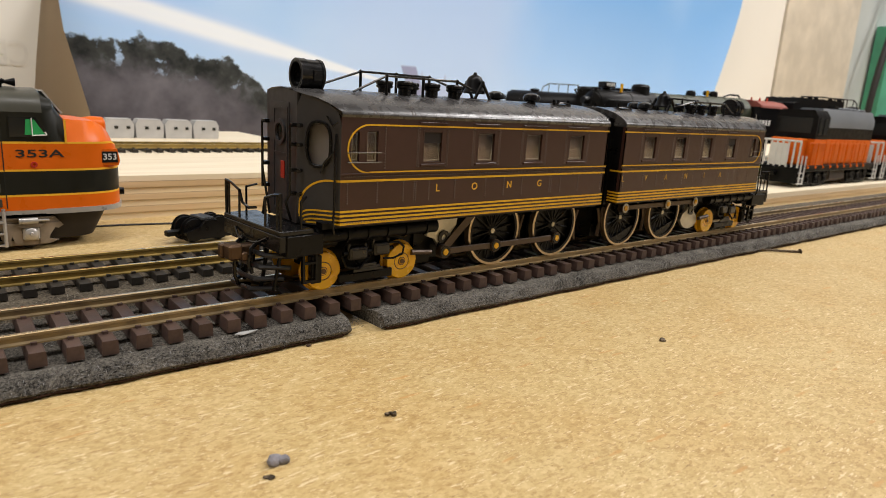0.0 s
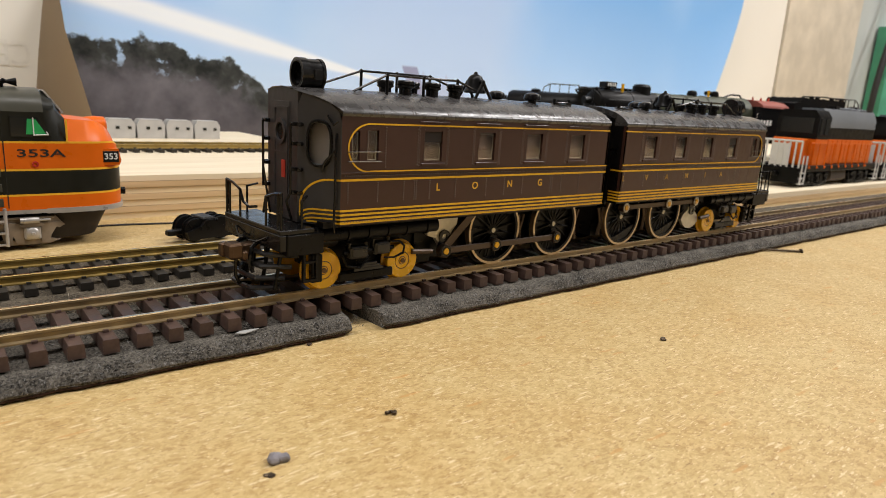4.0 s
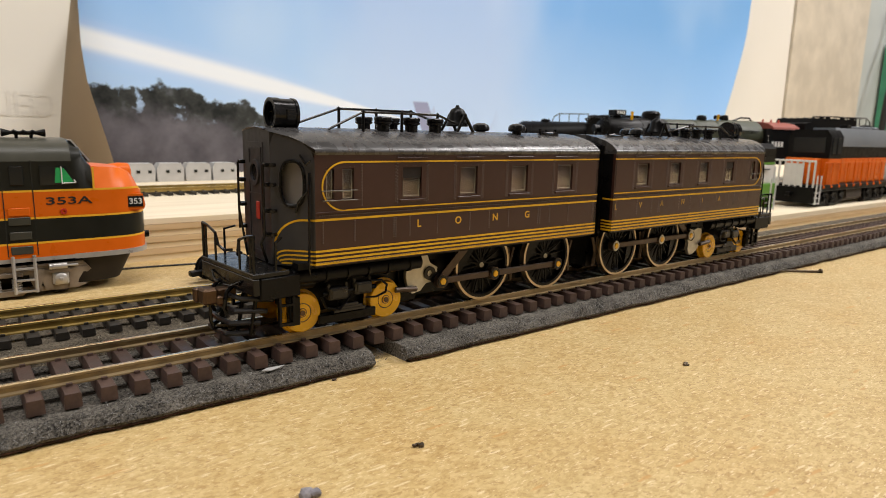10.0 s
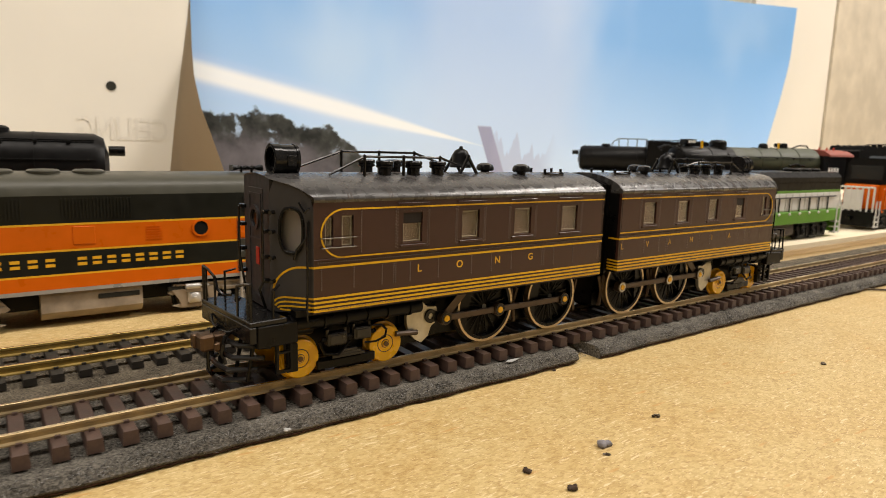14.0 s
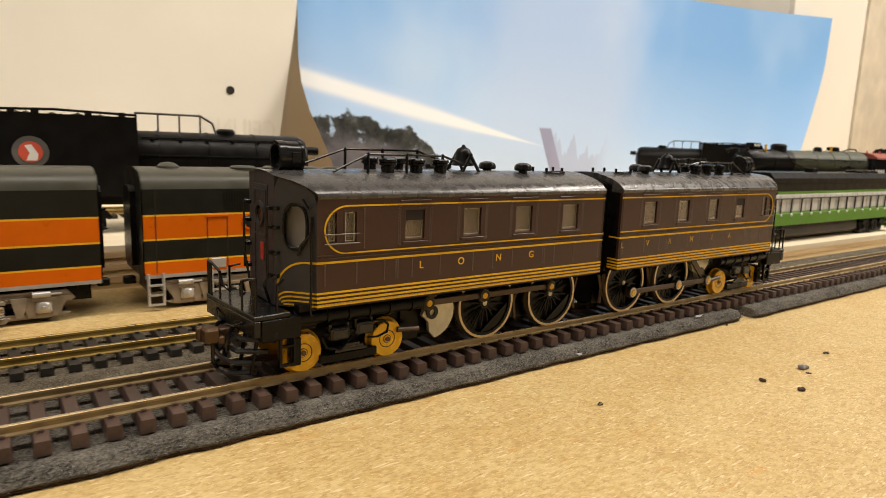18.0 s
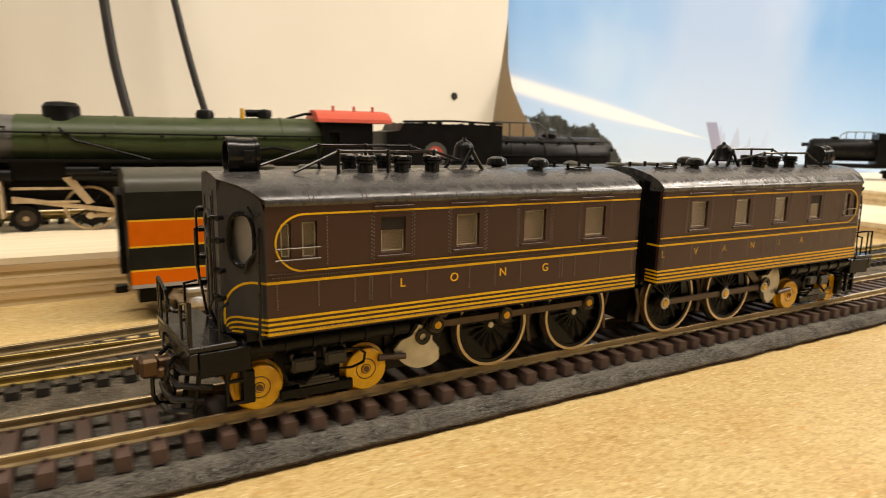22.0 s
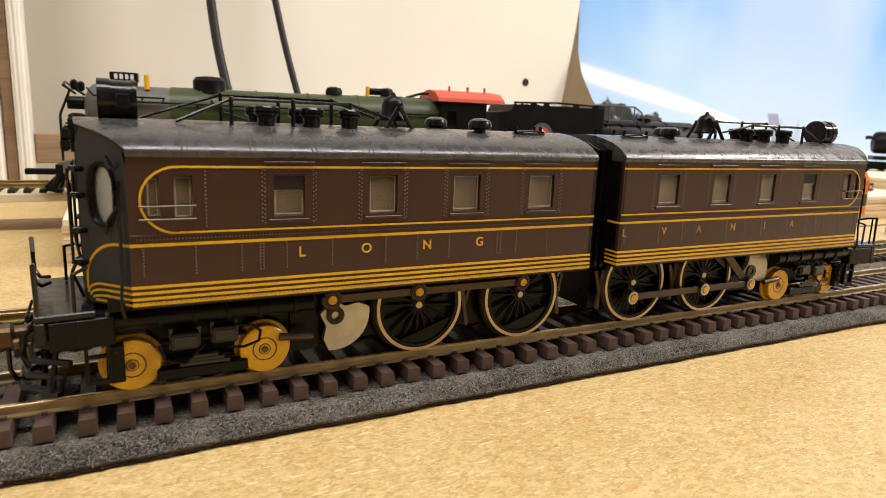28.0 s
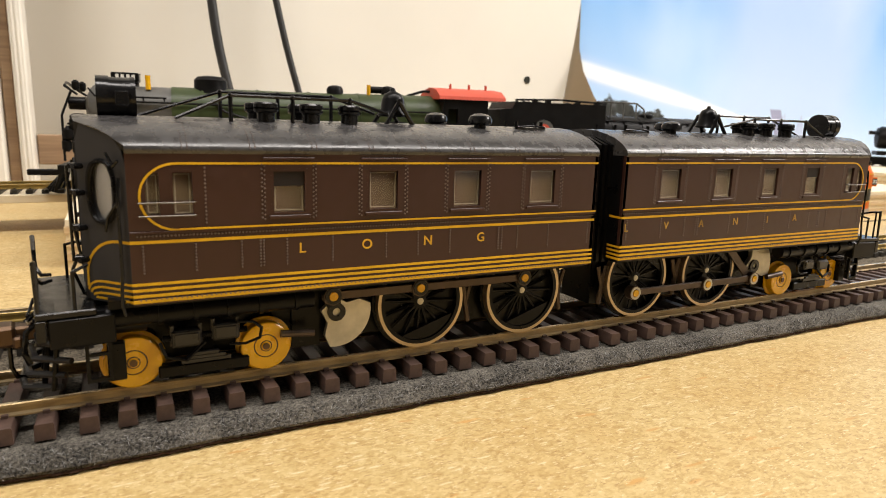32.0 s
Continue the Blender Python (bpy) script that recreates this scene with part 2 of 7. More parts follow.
M_DARK_EDGE = foam_mat("dark_brown_edge", (0.022, 0.012, 0.008), (0.12, 0.065, 0.045), 1800.0)
M_FIBRE = fibre_mat("grey_fibre", (0.010, 0.010, 0.010), (0.36, 0.35, 0.33))
M_FIBRE2 = fibre_mat("dusty_fibre", (0.03, 0.027, 0.02), (0.36, 0.33, 0.26))
M_TIE = paint("brown_plastic_tie", (0.070, 0.043, 0.034), 0.46, vary=0.35, scale=500, bump=0.15, random_tint=0.15)
M_TIE_BLACK = paint("black_plastic_tie", (0.030, 0.026, 0.021), 0.5, vary=0.3, scale=500, bump=0.1)
M_RAIL = paint("nickel_silver_rail", (0.34, 0.255, 0.14), 0.4, metal=0.6, vary=0.25, scale=200, bump=0.03)
M_HEAD = paint("polished_rail_head", (0.68, 0.58, 0.40), 0.28, metal=0.9, vary=0.2, scale=200)
M_BRASS_RAIL = paint("brass_rail", (0.42, 0.30, 0.10), 0.46, metal=0.7, vary=0.25, scale=200)
M_BROWN = paint("tuscan_brown_paint", (0.039, 0.0145, 0.0098), 0.36, spec=0.42, vary=0.10, scale=420, bump=0.01)
M_FRONT = paint("charcoal_paint", (0.035, 0.034, 0.036), 0.45, vary=0.15, scale=420, bump=0.02)
M_ROOF = paint("roof_black_paint", (0.047, 0.045, 0.044), 0.27, vary=0.2, scale=380, bump=0.012, spec=0.55)
M_BLACK = paint("black_paint", (0.0042, 0.0040, 0.0040), 0.32, spec=0.17, vary=0.25, scale=400, bump=0.02)
M_GREYBLACK = paint("worn_black_casting", (0.019, 0.018, 0.018), 0.34, spec=0.45, vary=0.35, scale=350, bump=0.02)
M_GLOSSBLACK = paint("gloss_black_casting", (0.008, 0.0078, 0.0078), 0.2, spec=0.3, vary=0.2, scale=400)
M_YELLOW = paint("chrome_yellow_paint", (0.74, 0.39, 0.010), 0.26, spec=0.5, vary=0.12, scale=300)
M_LINE = paint("yellow_lining", (0.62, 0.35, 0.015), 0.45, vary=0.15, scale=500)
M_GOLD = paint("gold_letter", (0.62, 0.34, 0.03), 0.45, vary=0.1)
M_WORNGOLD = paint("worn_gold_letter", (0.36, 0.21, 0.04), 0.5, vary=0.35, scale=600)
M_NICKEL = paint("worn_nickel", (0.48, 0.45, 0.38), 0.42, metal=0.6, vary=0.3, scale=260, bump=0.05)
M_TYRE = paint("bronze_tyre", (0.46, 0.36, 0.24), 0.34, metal=0.85, vary=0.2)
M_ROD = paint("dark_rod", (0.085, 0.062, 0.048), 0.38, metal=0.5, vary=0.2)
M_BRONZE = paint("bronze_casting", (0.10, 0.06, 0.035), 0.38, metal=0.6, vary=0.3, scale=300, bump=0.03)
M_BAR = paint("polished_bar", (0.115, 0.105, 0.09), 0.42, metal=0.85, vary=0.1)
M_RED = paint("red_paint", (0.42, 0.03, 0.02), 0.4, vary=0.1)
M_PLY_A = wood_mat("pale_plywood", (0.80, 0.67, 0.44), (0.64, 0.49, 0.29))
M_PLY_B = wood_mat("dark_ply_layer", (0.68, 0.51, 0.30), (0.48, 0.32, 0.16))
M_PLY_TOP = wood_mat("pale_face_ply", (0.78, 0.69, 0.51), (0.68, 0.56, 0.38))
M_GLASS = glass("window_glass")
M_DUSTPANE = glass("dusty_pane", (0.62, 0.62, 0.62), 0.5)
M_RIVET = paint("pale_rivet_heads", (0.14, 0.105, 0.09), 0.4, vary=0.3, scale=300)
M_PALE = paint("pale_grey_blind", (0.165, 0.142, 0.125), 0.5, vary=0.15)
M_BLIND = paint("dark_brown_blind", (0.012, 0.008, 0.007), 0.6, vary=0.2)
M_SASH = paint("tan_sash_line", (0.30, 0.23, 0.17), 0.4, vary=0.2)
M_CREAM = paint("tan_lining", (0.125, 0.070, 0.046), 0.5, vary=0.35, scale=90)

# ---------------------------------------------------------------- mesh helpers (millimetres)


def bm_new():
    return bmesh.new()


def box(bm, x0, x1, y0, y1, z0, z1, bev=0.0):
    m = Matrix.LocRotScale(((x0 + x1) / 2, (y0 + y1) / 2, (z0 + z1) / 2), None, (abs(x1 - x0), abs(y1 - y0), abs(z1 - z0)))
    r = bmesh.ops.create_cube(bm, size=1, matrix=m)
    if bev:
        es = list({e for v in r["verts"] for e in v.link_edges})
        bmesh.ops.bevel(bm, geom=es, offset=bev, segments=1, affect="EDGES", profile=0.5)
    return bm


def axis_matrix(p0, p1):
    p0, p1 = Vector(p0), Vector(p1)
    return Matrix.Translation((p0 + p1) / 2) @ (p1 - p0).to_track_quat("Z", "Y").to_matrix().to_4x4()


def rod(bm, p0, p1, r, seg=10, r2=None):
    d = (Vector(p1) - Vector(p0)).length
    bmesh.ops.create_cone(bm, cap_ends=True, segments=seg, radius1=r, radius2=r if r2 is None else r2, depth=d, matrix=axis_matrix(p0, p1))
    return bm


def wire(bm, pts, r, seg=6):
    P = [Vector(p) for p in pts]
    side = None
    loops = []
    for i, p in enumerate(P):
        d0 = (P[i] - P[i - 1]).normalized() if i else (P[1] - P[0]).normalized()
        d1 = (P[i + 1] - P[i]).normalized() if i < len(P) - 1 else d0
        t = (d0 + d1).normalized()
        if side is None:
            side = t.orthogonal().normalized()
        side = (side - t * side.dot(t)).normalized()
        up = t.cross(side)
        k = min(1.6, 1.0 / max(0.3, t.dot(d1)))
        loops.append([bm.verts.new(p + (side * math.cos(a) + up * math.sin(a)) * r * k) for a in [2 * math.pi * j / seg for j in range(seg)]])
    fs = [bm.faces.new((a[j], a[(j + 1) % seg], b[(j + 1) % seg], b[j])) for a, b in zip(loops, loops[1:]) for j in range(seg)]
    fs += [bm.faces.new(loops[0][::-1]), bm.faces.new(loops[-1])]
    bmesh.ops.recalc_face_normals(bm, faces=fs)
    return bm


def ball(bm, p, r, sub=2, s=(1, 1, 1)):
    bmesh.ops.create_icosphere(bm, subdivisions=sub, radius=r, matrix=Matrix.LocRotScale(p, None, s))
    return bm


def prism(bm, outline, axis, a, b):
    """A closed outline of (u, v) drawn out along an axis from a to b: along y the outline is (x, z), along x it is (y, z), along z it is (x, y)."""
    def at(u, v, w):
        return {"y": (u, w, v), "x": (w, u, v), "z": (u, v, w)}[axis]
    lo = [bm.verts.new(at(u, v, a)) for u, v in outline]
    hi = [bm.verts.new(at(u, v, b)) for u, v in outline]
    n = len(outline)
    fs = [bm.faces.new((lo[i], lo[(i + 1) % n], hi[(i + 1) % n], hi[i])) for i in range(n)]
    fs += [bm.faces.new(lo[::-1]), bm.faces.new(hi)]
    bmesh.ops.recalc_face_normals(bm, faces=fs)
    return bm


def lathe(bm, profile, centre, axis="z", seg=24):
    """A turned shape: profile of (radius, along)."""
    rings = []
    c = Vector(centre)
    for r, h in profile:
        ring = []
        for i in range(seg):
            a = 2 * math.pi * i / seg
            u, v = r * math.cos(a), r * math.sin(a)
            ring.append(bm.verts.new(c + Vector({"z": (u, v, h), "y": (u, h, v), "x": (h, u, v)}[axis])))
        rings.append(ring)
    fs = []
    for a, b in zip(rings, rings[1:]):
        for i in range(seg):
            fs.append(bm.faces.new((a[i], a[(i + 1) % seg], b[(i + 1) % seg], b[i])))
    fs += [bm.faces.new(rings[0][::-1]), bm.faces.new(rings[-1])]
    bmesh.ops.recalc_face_normals(bm, faces=fs)
    return bm


def ring(bm, centre, r0, r1, a, b, axis="y", seg=32):
    """A flat hoop from inner radius r0 to r1, from a to b along its axis."""
    c = Vector(centre)
    loops = []
    for r, h in ((r0, a), (r1, a), (r1, b), (r0, b)):
        loop = []
        for i in range(seg):
            t = 2 * math.pi * i / seg
            u, v = r * math.cos(t), r * math.sin(t)
            loop.append(bm.verts.new(c + Vector({"z": (u, v, h), "y": (u, h, v), "x": (h, u, v)}[axis])))
        loops.append(loop)
    fs = []
    for k in range(4):
        a_, b_ = loops[k], loops[(k + 1) % 4]
        for i in range(seg):
            fs.append(bm.faces.new((a_[i], a_[(i + 1) % seg], b_[(i + 1) % seg], b_[i])))
    bmesh.ops.recalc_face_normals(bm, faces=fs)
    return bm


def pierced(bm, x0, x1, z0, z1, holes, y0, y1):
    """A wall in the xz plane from y0 to y1 with oblong openings (hx0, hx1, hz0, hz1) through it."""
    xs = sorted({x0, x1, *[h[0] for h in holes], *[h[1] for h in holes]})
    zs = sorted({z0, z1, *[h[2] for h in holes], *[h[3] for h in holes]})
    vs = {}

    def v(x, y, z):
        key = (x, y, z)
        if key not in vs:
            vs[key] = bm.verts.new(key)
        return vs[key]

    def solid(i, j):
        if not (0 <= i < len(xs) - 1 and 0 <= j < len(zs) - 1):
            return False
        cx, cz = (xs[i] + xs[i + 1]) / 2, (zs[j] + zs[j + 1]) / 2
        return not any(h[0] < cx < h[1] and h[2] < cz < h[3] for h in holes)
    fs = []
    for i in range(len(xs) - 1):
        for j in range(len(zs) - 1):
            if not solid(i, j):
                continue
            a, b, c, d = xs[i], xs[i + 1], zs[j], zs[j + 1]
            for y in (y0, y1):
                fs.append(bm.faces.new((v(a, y, c), v(b, y, c), v(b, y, d), v(a, y, d))))
            for (p, q), di, dj in (((a, c), (a, d)), -1, 0), (((b, c), (b, d)), 1, 0), (((a, c), (b, c)), 0, -1), (((a, d), (b, d)), 0, 1):
                if not solid(i + di, j + dj):
                    fs.append(bm.faces.new((v(p[0], y0, p[1]), v(q[0], y0, q[1]), v(q[0], y1, q[1]), v(p[0], y1, p[1]))))
    bmesh.ops.recalc_face_normals(bm, faces=fs)
    return bm


def mesh_of(name, bm, material, smooth=35.0):
    me = bpy.data.meshes.new(name)
    bmesh.ops.scale(bm, vec=(MM, MM, MM), verts=bm.verts)
    bm.to_mesh(me)
    bm.free()
    me.materials.append(material)
    if smooth and len(me.polygons):
        me.shade_smooth()
        me.set_sharp_from_angle(angle=radians(smooth))
    return me


def part(name, bm, material, parent=None, label="", at=None, kind="", smooth=35.0):
    """Links a bmesh as one mesh object under a thing or a part. at: its pose in millimetres."""
    ob = new(name, mesh_of(name, bm, material, smooth))
    if parent is not None:
        ob.parent = parent
    if at is not None:
        ob.matrix_basis = mpose(*at)
    if label or kind:
        tagged(ob, label, kind=kind)
    return ob


def mpose(x, y, z, rx=0, ry=0, rz=0):
    return pose(x * MM, y * MM, z * MM, rx, ry, rz)


def thing(name, label, category, group="", at=(0, 0, 0)):
    ob = new(name)
    ob.empty_display_size = 0.01
    ob.matrix_basis = mpose(*at)
    return tagged(ob, label, category, group)


def solid_thing(name, bm, material, label, category="", group="", kind="", at=None, smooth=35.0):
    ob = new(name, mesh_of(name, bm, material, smooth))
    if at is not None:
        ob.matrix_basis = mpose(*at)
    return tagged(ob, label, category, group, kind)


def letters(bm, text, x, z, size, y, facing=-1, depth=0.1, rot=0.0):
    """Built-in letters standing on a side wall at y, centred on x and z."""
    cu = bpy.data.curves.new("letter", "FONT")
    cu.offset = size * 0.012
    cu.body, cu.size, cu.align_x, cu.align_y, cu.extrude = text, size, "CENTER", "CENTER", depth
    tmp = bpy.data.objects.new("letter", cu)
    me = bpy.data.meshes.new_from_object(tmp)
    turn = Matrix.Rotation(radians(90), 4, "X")
    if facing > 0:
        turn = Matrix.Rotation(radians(180), 4, "Z") @ turn
    me.transform(Matrix.Translation((x, y, z)) @ turn)
    bm.from_mesh(me)
    bpy.data.meshes.remove(me)
    bpy.data.objects.remove(tmp)
    bpy.data.curves.remove(cu)
    return bm

# ---------------------------------------------------------------- bench and tracks
BOARD = 0.4     # top of the bench board
RAIL = 10.2     # top of the rails of the near track
b = bm_new()
box(b, -900, 1500, -520, 620, BOARD - 18, BOARD)
solid_thing("ground", b, M_BOARD, "pale particle board bench top with pressed wood chips", kind="structure")

rng = random.Random(4)


def foam_strip(name, x0, x1, y_top, y_bot, y_back, z1, mat, label, jag=0.5, end0=0.0, end1=0.0, fibre=None, fuzz=24, spans=(2, 3, 3, 4, 4, 5)):
    """A foam roadbed strip with sloping, slightly ragged near edge and slanted ends."""
    bm = bm_new()
    n = max(3, int((x1 - x0) / 4))
    rows_, shape = [], []
    for i in range(n + 1):
        f = i / n
        x = x0 + (x1 - x0) * f
        j = jag * (noise.noise((x * 0.07, 3.1, z1)) + 0.5 * noise.noise((x * 0.31, 7.7, z1)))
        jz = 0.35 * noise.noise((x * 0.13, 1.7, 5.0))

        def sk(y):
            # ends cut at a slant
            k = (y - y_back) / (y_bot - y_back)
            return x + (end0 * k if i == 0 else 0) + (end1 * k if i == n else 0)
        shape.append([(y_back, BOARD), (y_back, z1 + jz * 0.3), (0.5 * (y_back + y_top), z1), (y_top * 0.66 + y_bot * 0.34 + j * 0.4, z1 * 0.88 + jz * 0.6), (y_top * 0.25 + y_bot * 0.75 + j * 0.8, z1 * 0.66 + jz), (y_bot - 0.2 + j, z1 * 0.42 + jz * 0.7), (y_bot + 0.1 + j, z1 * 0.30), (y_bot + 1.5 + j, BOARD + 0.02)])
        rows_.append([bm.verts.new((sk(y), y, z)) for y, z in shape[-1]])
    fs = []
    for a, c in zip(rows_, rows_[1:]):
        for k in range(len(a) - 1):
            fs.append(bm.faces.new((a[k], a[k + 1], c[k + 1], c[k])))
    fs.append(bm.faces.new(rows_[0]))
    fs.append(bm.faces.new(rows_[-1][::-1]))
    bmesh.ops.recalc_face_normals(bm, faces=fs)
    strip = solid_thing(name, bm, mat, label, "foam strip", smooth=60)
    # a darker, uneven strip low along the near edge
    edge_bm, last = bm_new(), None
    s0, s1 = max(x0 + end0, -620), min(x1 + end1, 500)
    for i in range(int((s1 - s0) / 1.2)):
        x = s0 + 1.2 * i
        r_ = shape[min(n, max(0, int((x - x0) / (x1 - x0) * n + 0.5)))]
        e = 0.35 * noise.noise((x * 0.9, 2.0, z1)) + 0.25 * noise.noise((x * 2.7, 4.0, z1))
        y = r_[5][0] + 0.25 + e
        cur = [edge_bm.verts.new((x, y + 0.5, 1.45 + 0.5 * e)), edge_bm.verts.new((x, y + 0.05, 1.15 + 0.7 * e)), edge_bm.verts.new((x, y + 0.2, 0.8)), edge_bm.verts.new((x, y + 1.0, BOARD + 0.01))]
        if last:
            for k in range(3):
                edge_bm.faces.new((last[k], last[k + 1], cur[k + 1], cur[k]))
        last = cur
    bmesh.ops.recalc_face_normals(edge_bm, faces=edge_bm.faces)
    part("lower_edge", edge_bm, M_DARK_EDGE, strip, "dark brown uneven strip along the lower edge", smooth=0)
    # short loose fibres over the open part of the strip, one joined mesh
    q = random.Random(int(abs(x0) + abs(y_top) * 7))
    lines = [[v for v in r] for r in shape]
    vs, fs_ = [], []
    a0, a1 = max(x0 + 1, -620), min(x1 - 1, 420)
    for i in range(int((a1 - a0) * fuzz)):
        x = q.uniform(a0, a1)
        row = lines[min(n, max(0, int((x - x0) / (x1 - x0) * n + 0.5)))]
        k = q.choice(spans)
        f = q.random()
        p = Vector((x, row[k][0] + (row[k + 1][0] - row[k][0]) * f, row[k][1] + (row[k + 1][1] - row[k][1]) * f))
        d = Vector((q.uniform(-1, 1), q.uniform(-0.8, 0.8), q.uniform(-0.15, 0.5))).normalized() * q.uniform(0.5, 1.5)
        w = Vector((-d.y, d.x, 0)).normalized() * q.uniform(0.035, 0.07)
        p.z += 0.06
        j0 = len(vs)
        bend = Vector((0, 0, q.uniform(0.0, 0.2)))
        vs += [(p - w) * MM, (p + w) * MM, (p + d * 0.5 + w + bend) * MM, (p + d * 0.5 - w + bend) * MM, (p + d) * MM]
        fs_ += [(j0, j0 + 1, j0 + 2, j0 + 3), (j0 + 3, j0 + 2, j0 + 4)]
    me = bpy.data.meshes.new("fuzz")
    me.from_pydata(vs, [], fs_)
    me.materials.append(fibre)
    o = new("fuzz", me)
    o.parent = strip
    tagged(o, "loose grey fibres", kind="stuff")
    return strip


foam_strip("foam_roadbed", -760, 6.5, -17.4, -20.3, 14.6, 4.95, M_FOAM, "dark grey foam roadbed strip with a torn end under the track", jag=0.9, end1=-4.5, fibre=M_FIBRE)
foam_strip("foam_roadbed", 9.0, 900, -18.2, -21.4, 14.6, 4.95, M_FOAM, "dark grey foam roadbed strip, cut square at one end", jag=0.7, end0=3.0, fibre=M_FIBRE)
foam_strip("foam_roadbed", -760, 96, 26.0, 24.0, 75.0, 4.2, M_FOAM2, "dusty grey foam roadbed strip under the second track", fibre=M_FIBRE2, fuzz=22, spans=(2, 2, 3, 4))
foam_strip("foam_roadbed", 96.3, 900, 16.0, 15.0, 34.5, 5.0, M_FOAM2, "dusty grey foam strip between track and plywood", fibre=M_FIBRE2, fuzz=10, spans=(1, 2, 2, 3))


def rail_mesh(bm, x0, x1, y, z0, z1):
    h = z1 - z0
    prof = [(-1.15, 0), (1.15, 0), (1.15, 0.3), (0.3, 0.55), (0.3, h - 0.8), (0.52, h - 0.65), (0.52, h - 0.12), (0.38, h), (-0.38, h), (-0.52, h - 0.12), (-0.52, h - 0.65), (-0.3, h - 0.8), (-0.3, 0.55), (-1.15, 0.3)]
    return prism(bm, [(y + u, z0 + v) for u, v in prof], "x", x0, x1)


def tie_mesh(mat, half, width, height, spikes=True):
    bm = bm_new()
    prism(bm, [(-width / 2 - 0.06, 0), (width / 2 + 0.06, 0), (width / 2 - 0.05, height * 0.92), (width / 2 - 0.22, height), (-width / 2 + 0.22, height), (-width / 2 + 0.05, height * 0.92)], "y", -half, half)
    if spikes:
        for s in (-1, 1):
            for q in (-1.55, 1.55):
                box(bm, -0.55, 0.55, s * 8.6 + q - 0.4, s * 8.6 + q + 0.4, height - 0.05, height + 0.55)
    return mesh_of("tie", bm, mat)


def railway_track(label, y, x0, x1, z_tie, top, pitch, first, mat_tie, mat_rail, part_ties=True, gauge=8.65, height=2.0, half=14.9, ang=0.0, pivot=(0, 0)):
    t = thing("railway_track", label, "track", at=(pivot[0], pivot[1] + y, 0, 0, 0, ang))
    for s in (-1, 1):
        r_ = part("rail", rail_mesh(bm_new(), x0, x1, s * gauge, z_tie + height, top), mat_rail, t)
        part("rail_head", box(bm_new(), x0, x1, s * gauge - 0.36, s * gauge + 0.36, top - 0.1, top + 0.03), M_HEAD, r_, "worn bright running surface")
    me = tie_mesh(mat_tie, half, 3.1, height)
    n0, n1 = math.ceil((x0 - first) / pitch), math.floor((x1 - first) / pitch)
    for i in range(n0, n1 + 1):
        o = new("tie", me)
        o.parent = t
        o.matrix_basis = mpose(first + i * pitch + rng.uniform(-0.12, 0.12), rng.uniform(-0.3, 0.3), z_tie, 0, 0, rng.uniform(-0.8, 0.8))
    return t


railway_track("brown-tied flexible track with dull brass-toned rails on foam", 0, -740, 700, 4.95, RAIL, 6.43, -180.0, M_TIE, M_RAIL, height=3.05)
railway_track("black-tied track with brassy rails beside the near track", 50, -740, 95, 4.2, 8.7, 6.43, -60.0, M_TIE_BLACK, M_BRASS_RAIL)



def turnout():
    """Rails that leave the second track in a slow curve, on long ties."""
    t = thing("railway_turnout", "black-tied turnout with brassy rails curving off the second track", "turnout", at=(0, 50, 0))

    def drift(x):
        return 0.00033 * (x + 600) ** 2
    h = 8.7 - 6.2
    prof = [(-1.15, 0), (1.15, 0), (1.15, 0.3), (0.3, 0.55), (0.3, h - 0.8), (0.52, h - 0.65), (0.52, h - 0.12), (0.38, h), (-0.38, h), (-0.52, h - 0.12), (-0.52, h - 0.65), (-0.3, h - 0.8), (-0.3, 0.55), (-1.15, 0.3)]
    for y0, xa, xb in ((-8.65, -505, -256), (8.65, -560, -248)):
        bm = bm_new()
        last = None
        for i in range(26):
            x = xa + (xb - xa) * i / 25
            cur = [bm.verts.new((x, y0 + drift(x) + u, 6.25 + v)) for u, v in prof]
            if last:
                for k in range(len(prof)):
                    bm.faces.new((last[k], last[(k + 1) % len(prof)], cur[(k + 1) % len(prof)], cur[k]))
            else:
                bm.faces.new(cur[::-1])
            last = cur
        bm.faces.new(last)
        bmesh.ops.recalc_face_normals(bm, faces=bm.faces)
        part("rail", bm, M_RAIL, t)
    for i in range(46):
        x = -60.0 - (75 - i) * 6.43
        part("tie", box(bm_new(), x - 1.5, x + 1.5, 15.2, 15.2 + drift(x), 4.2, 6.15, 0.15), M_TIE_BLACK, t)
    return t


turnout()

# ---------------------------------------------------------------- electric locomotive, two close-coupled halves
FLIP = [False]
_plain_mesh = mesh_of


def mesh_of(name, bm, material, smooth=35.0):
    if FLIP[0]:
        bmesh.ops.scale(bm, vec=(-1, 1, 1), verts=bm.verts)
        bmesh.ops.reverse_faces(bm, faces=bm.faces)
    return _plain_mesh(name, bm, material, smooth)


HALF, HW, ZB, ZE = 101.8, 16.9, 28.1, 55.0
LINES = ((39.3, 0.55), (31.8, 0.5), (30.75, 0.5), (29.7, 0.5), (28.72, 0.6))     # heights and widths of the yellow lining
AXLE_Z, PILOT_Z, JACK_Z, THROW = 20.9, 15.3, 20.75, 4.15
MOVERS = []     # (object, kind, x, y, z, start phase)
ROOF_PROF = [(-HW, ZE - 0.4), (-HW - 0.35, ZE), (-HW - 0.35, ZE + 0.5), (-16.95, 56.0), (-16.2, 56.7), (-14.8, 57.7), (-12.5, 58.8), (-9.0, 59.8), (-5.0, 60.6), (0, 60.9)]
ROOF_PROF = ROOF_PROF + [(-y, z) for y, z in ROOF_PROF[-2::-1]]


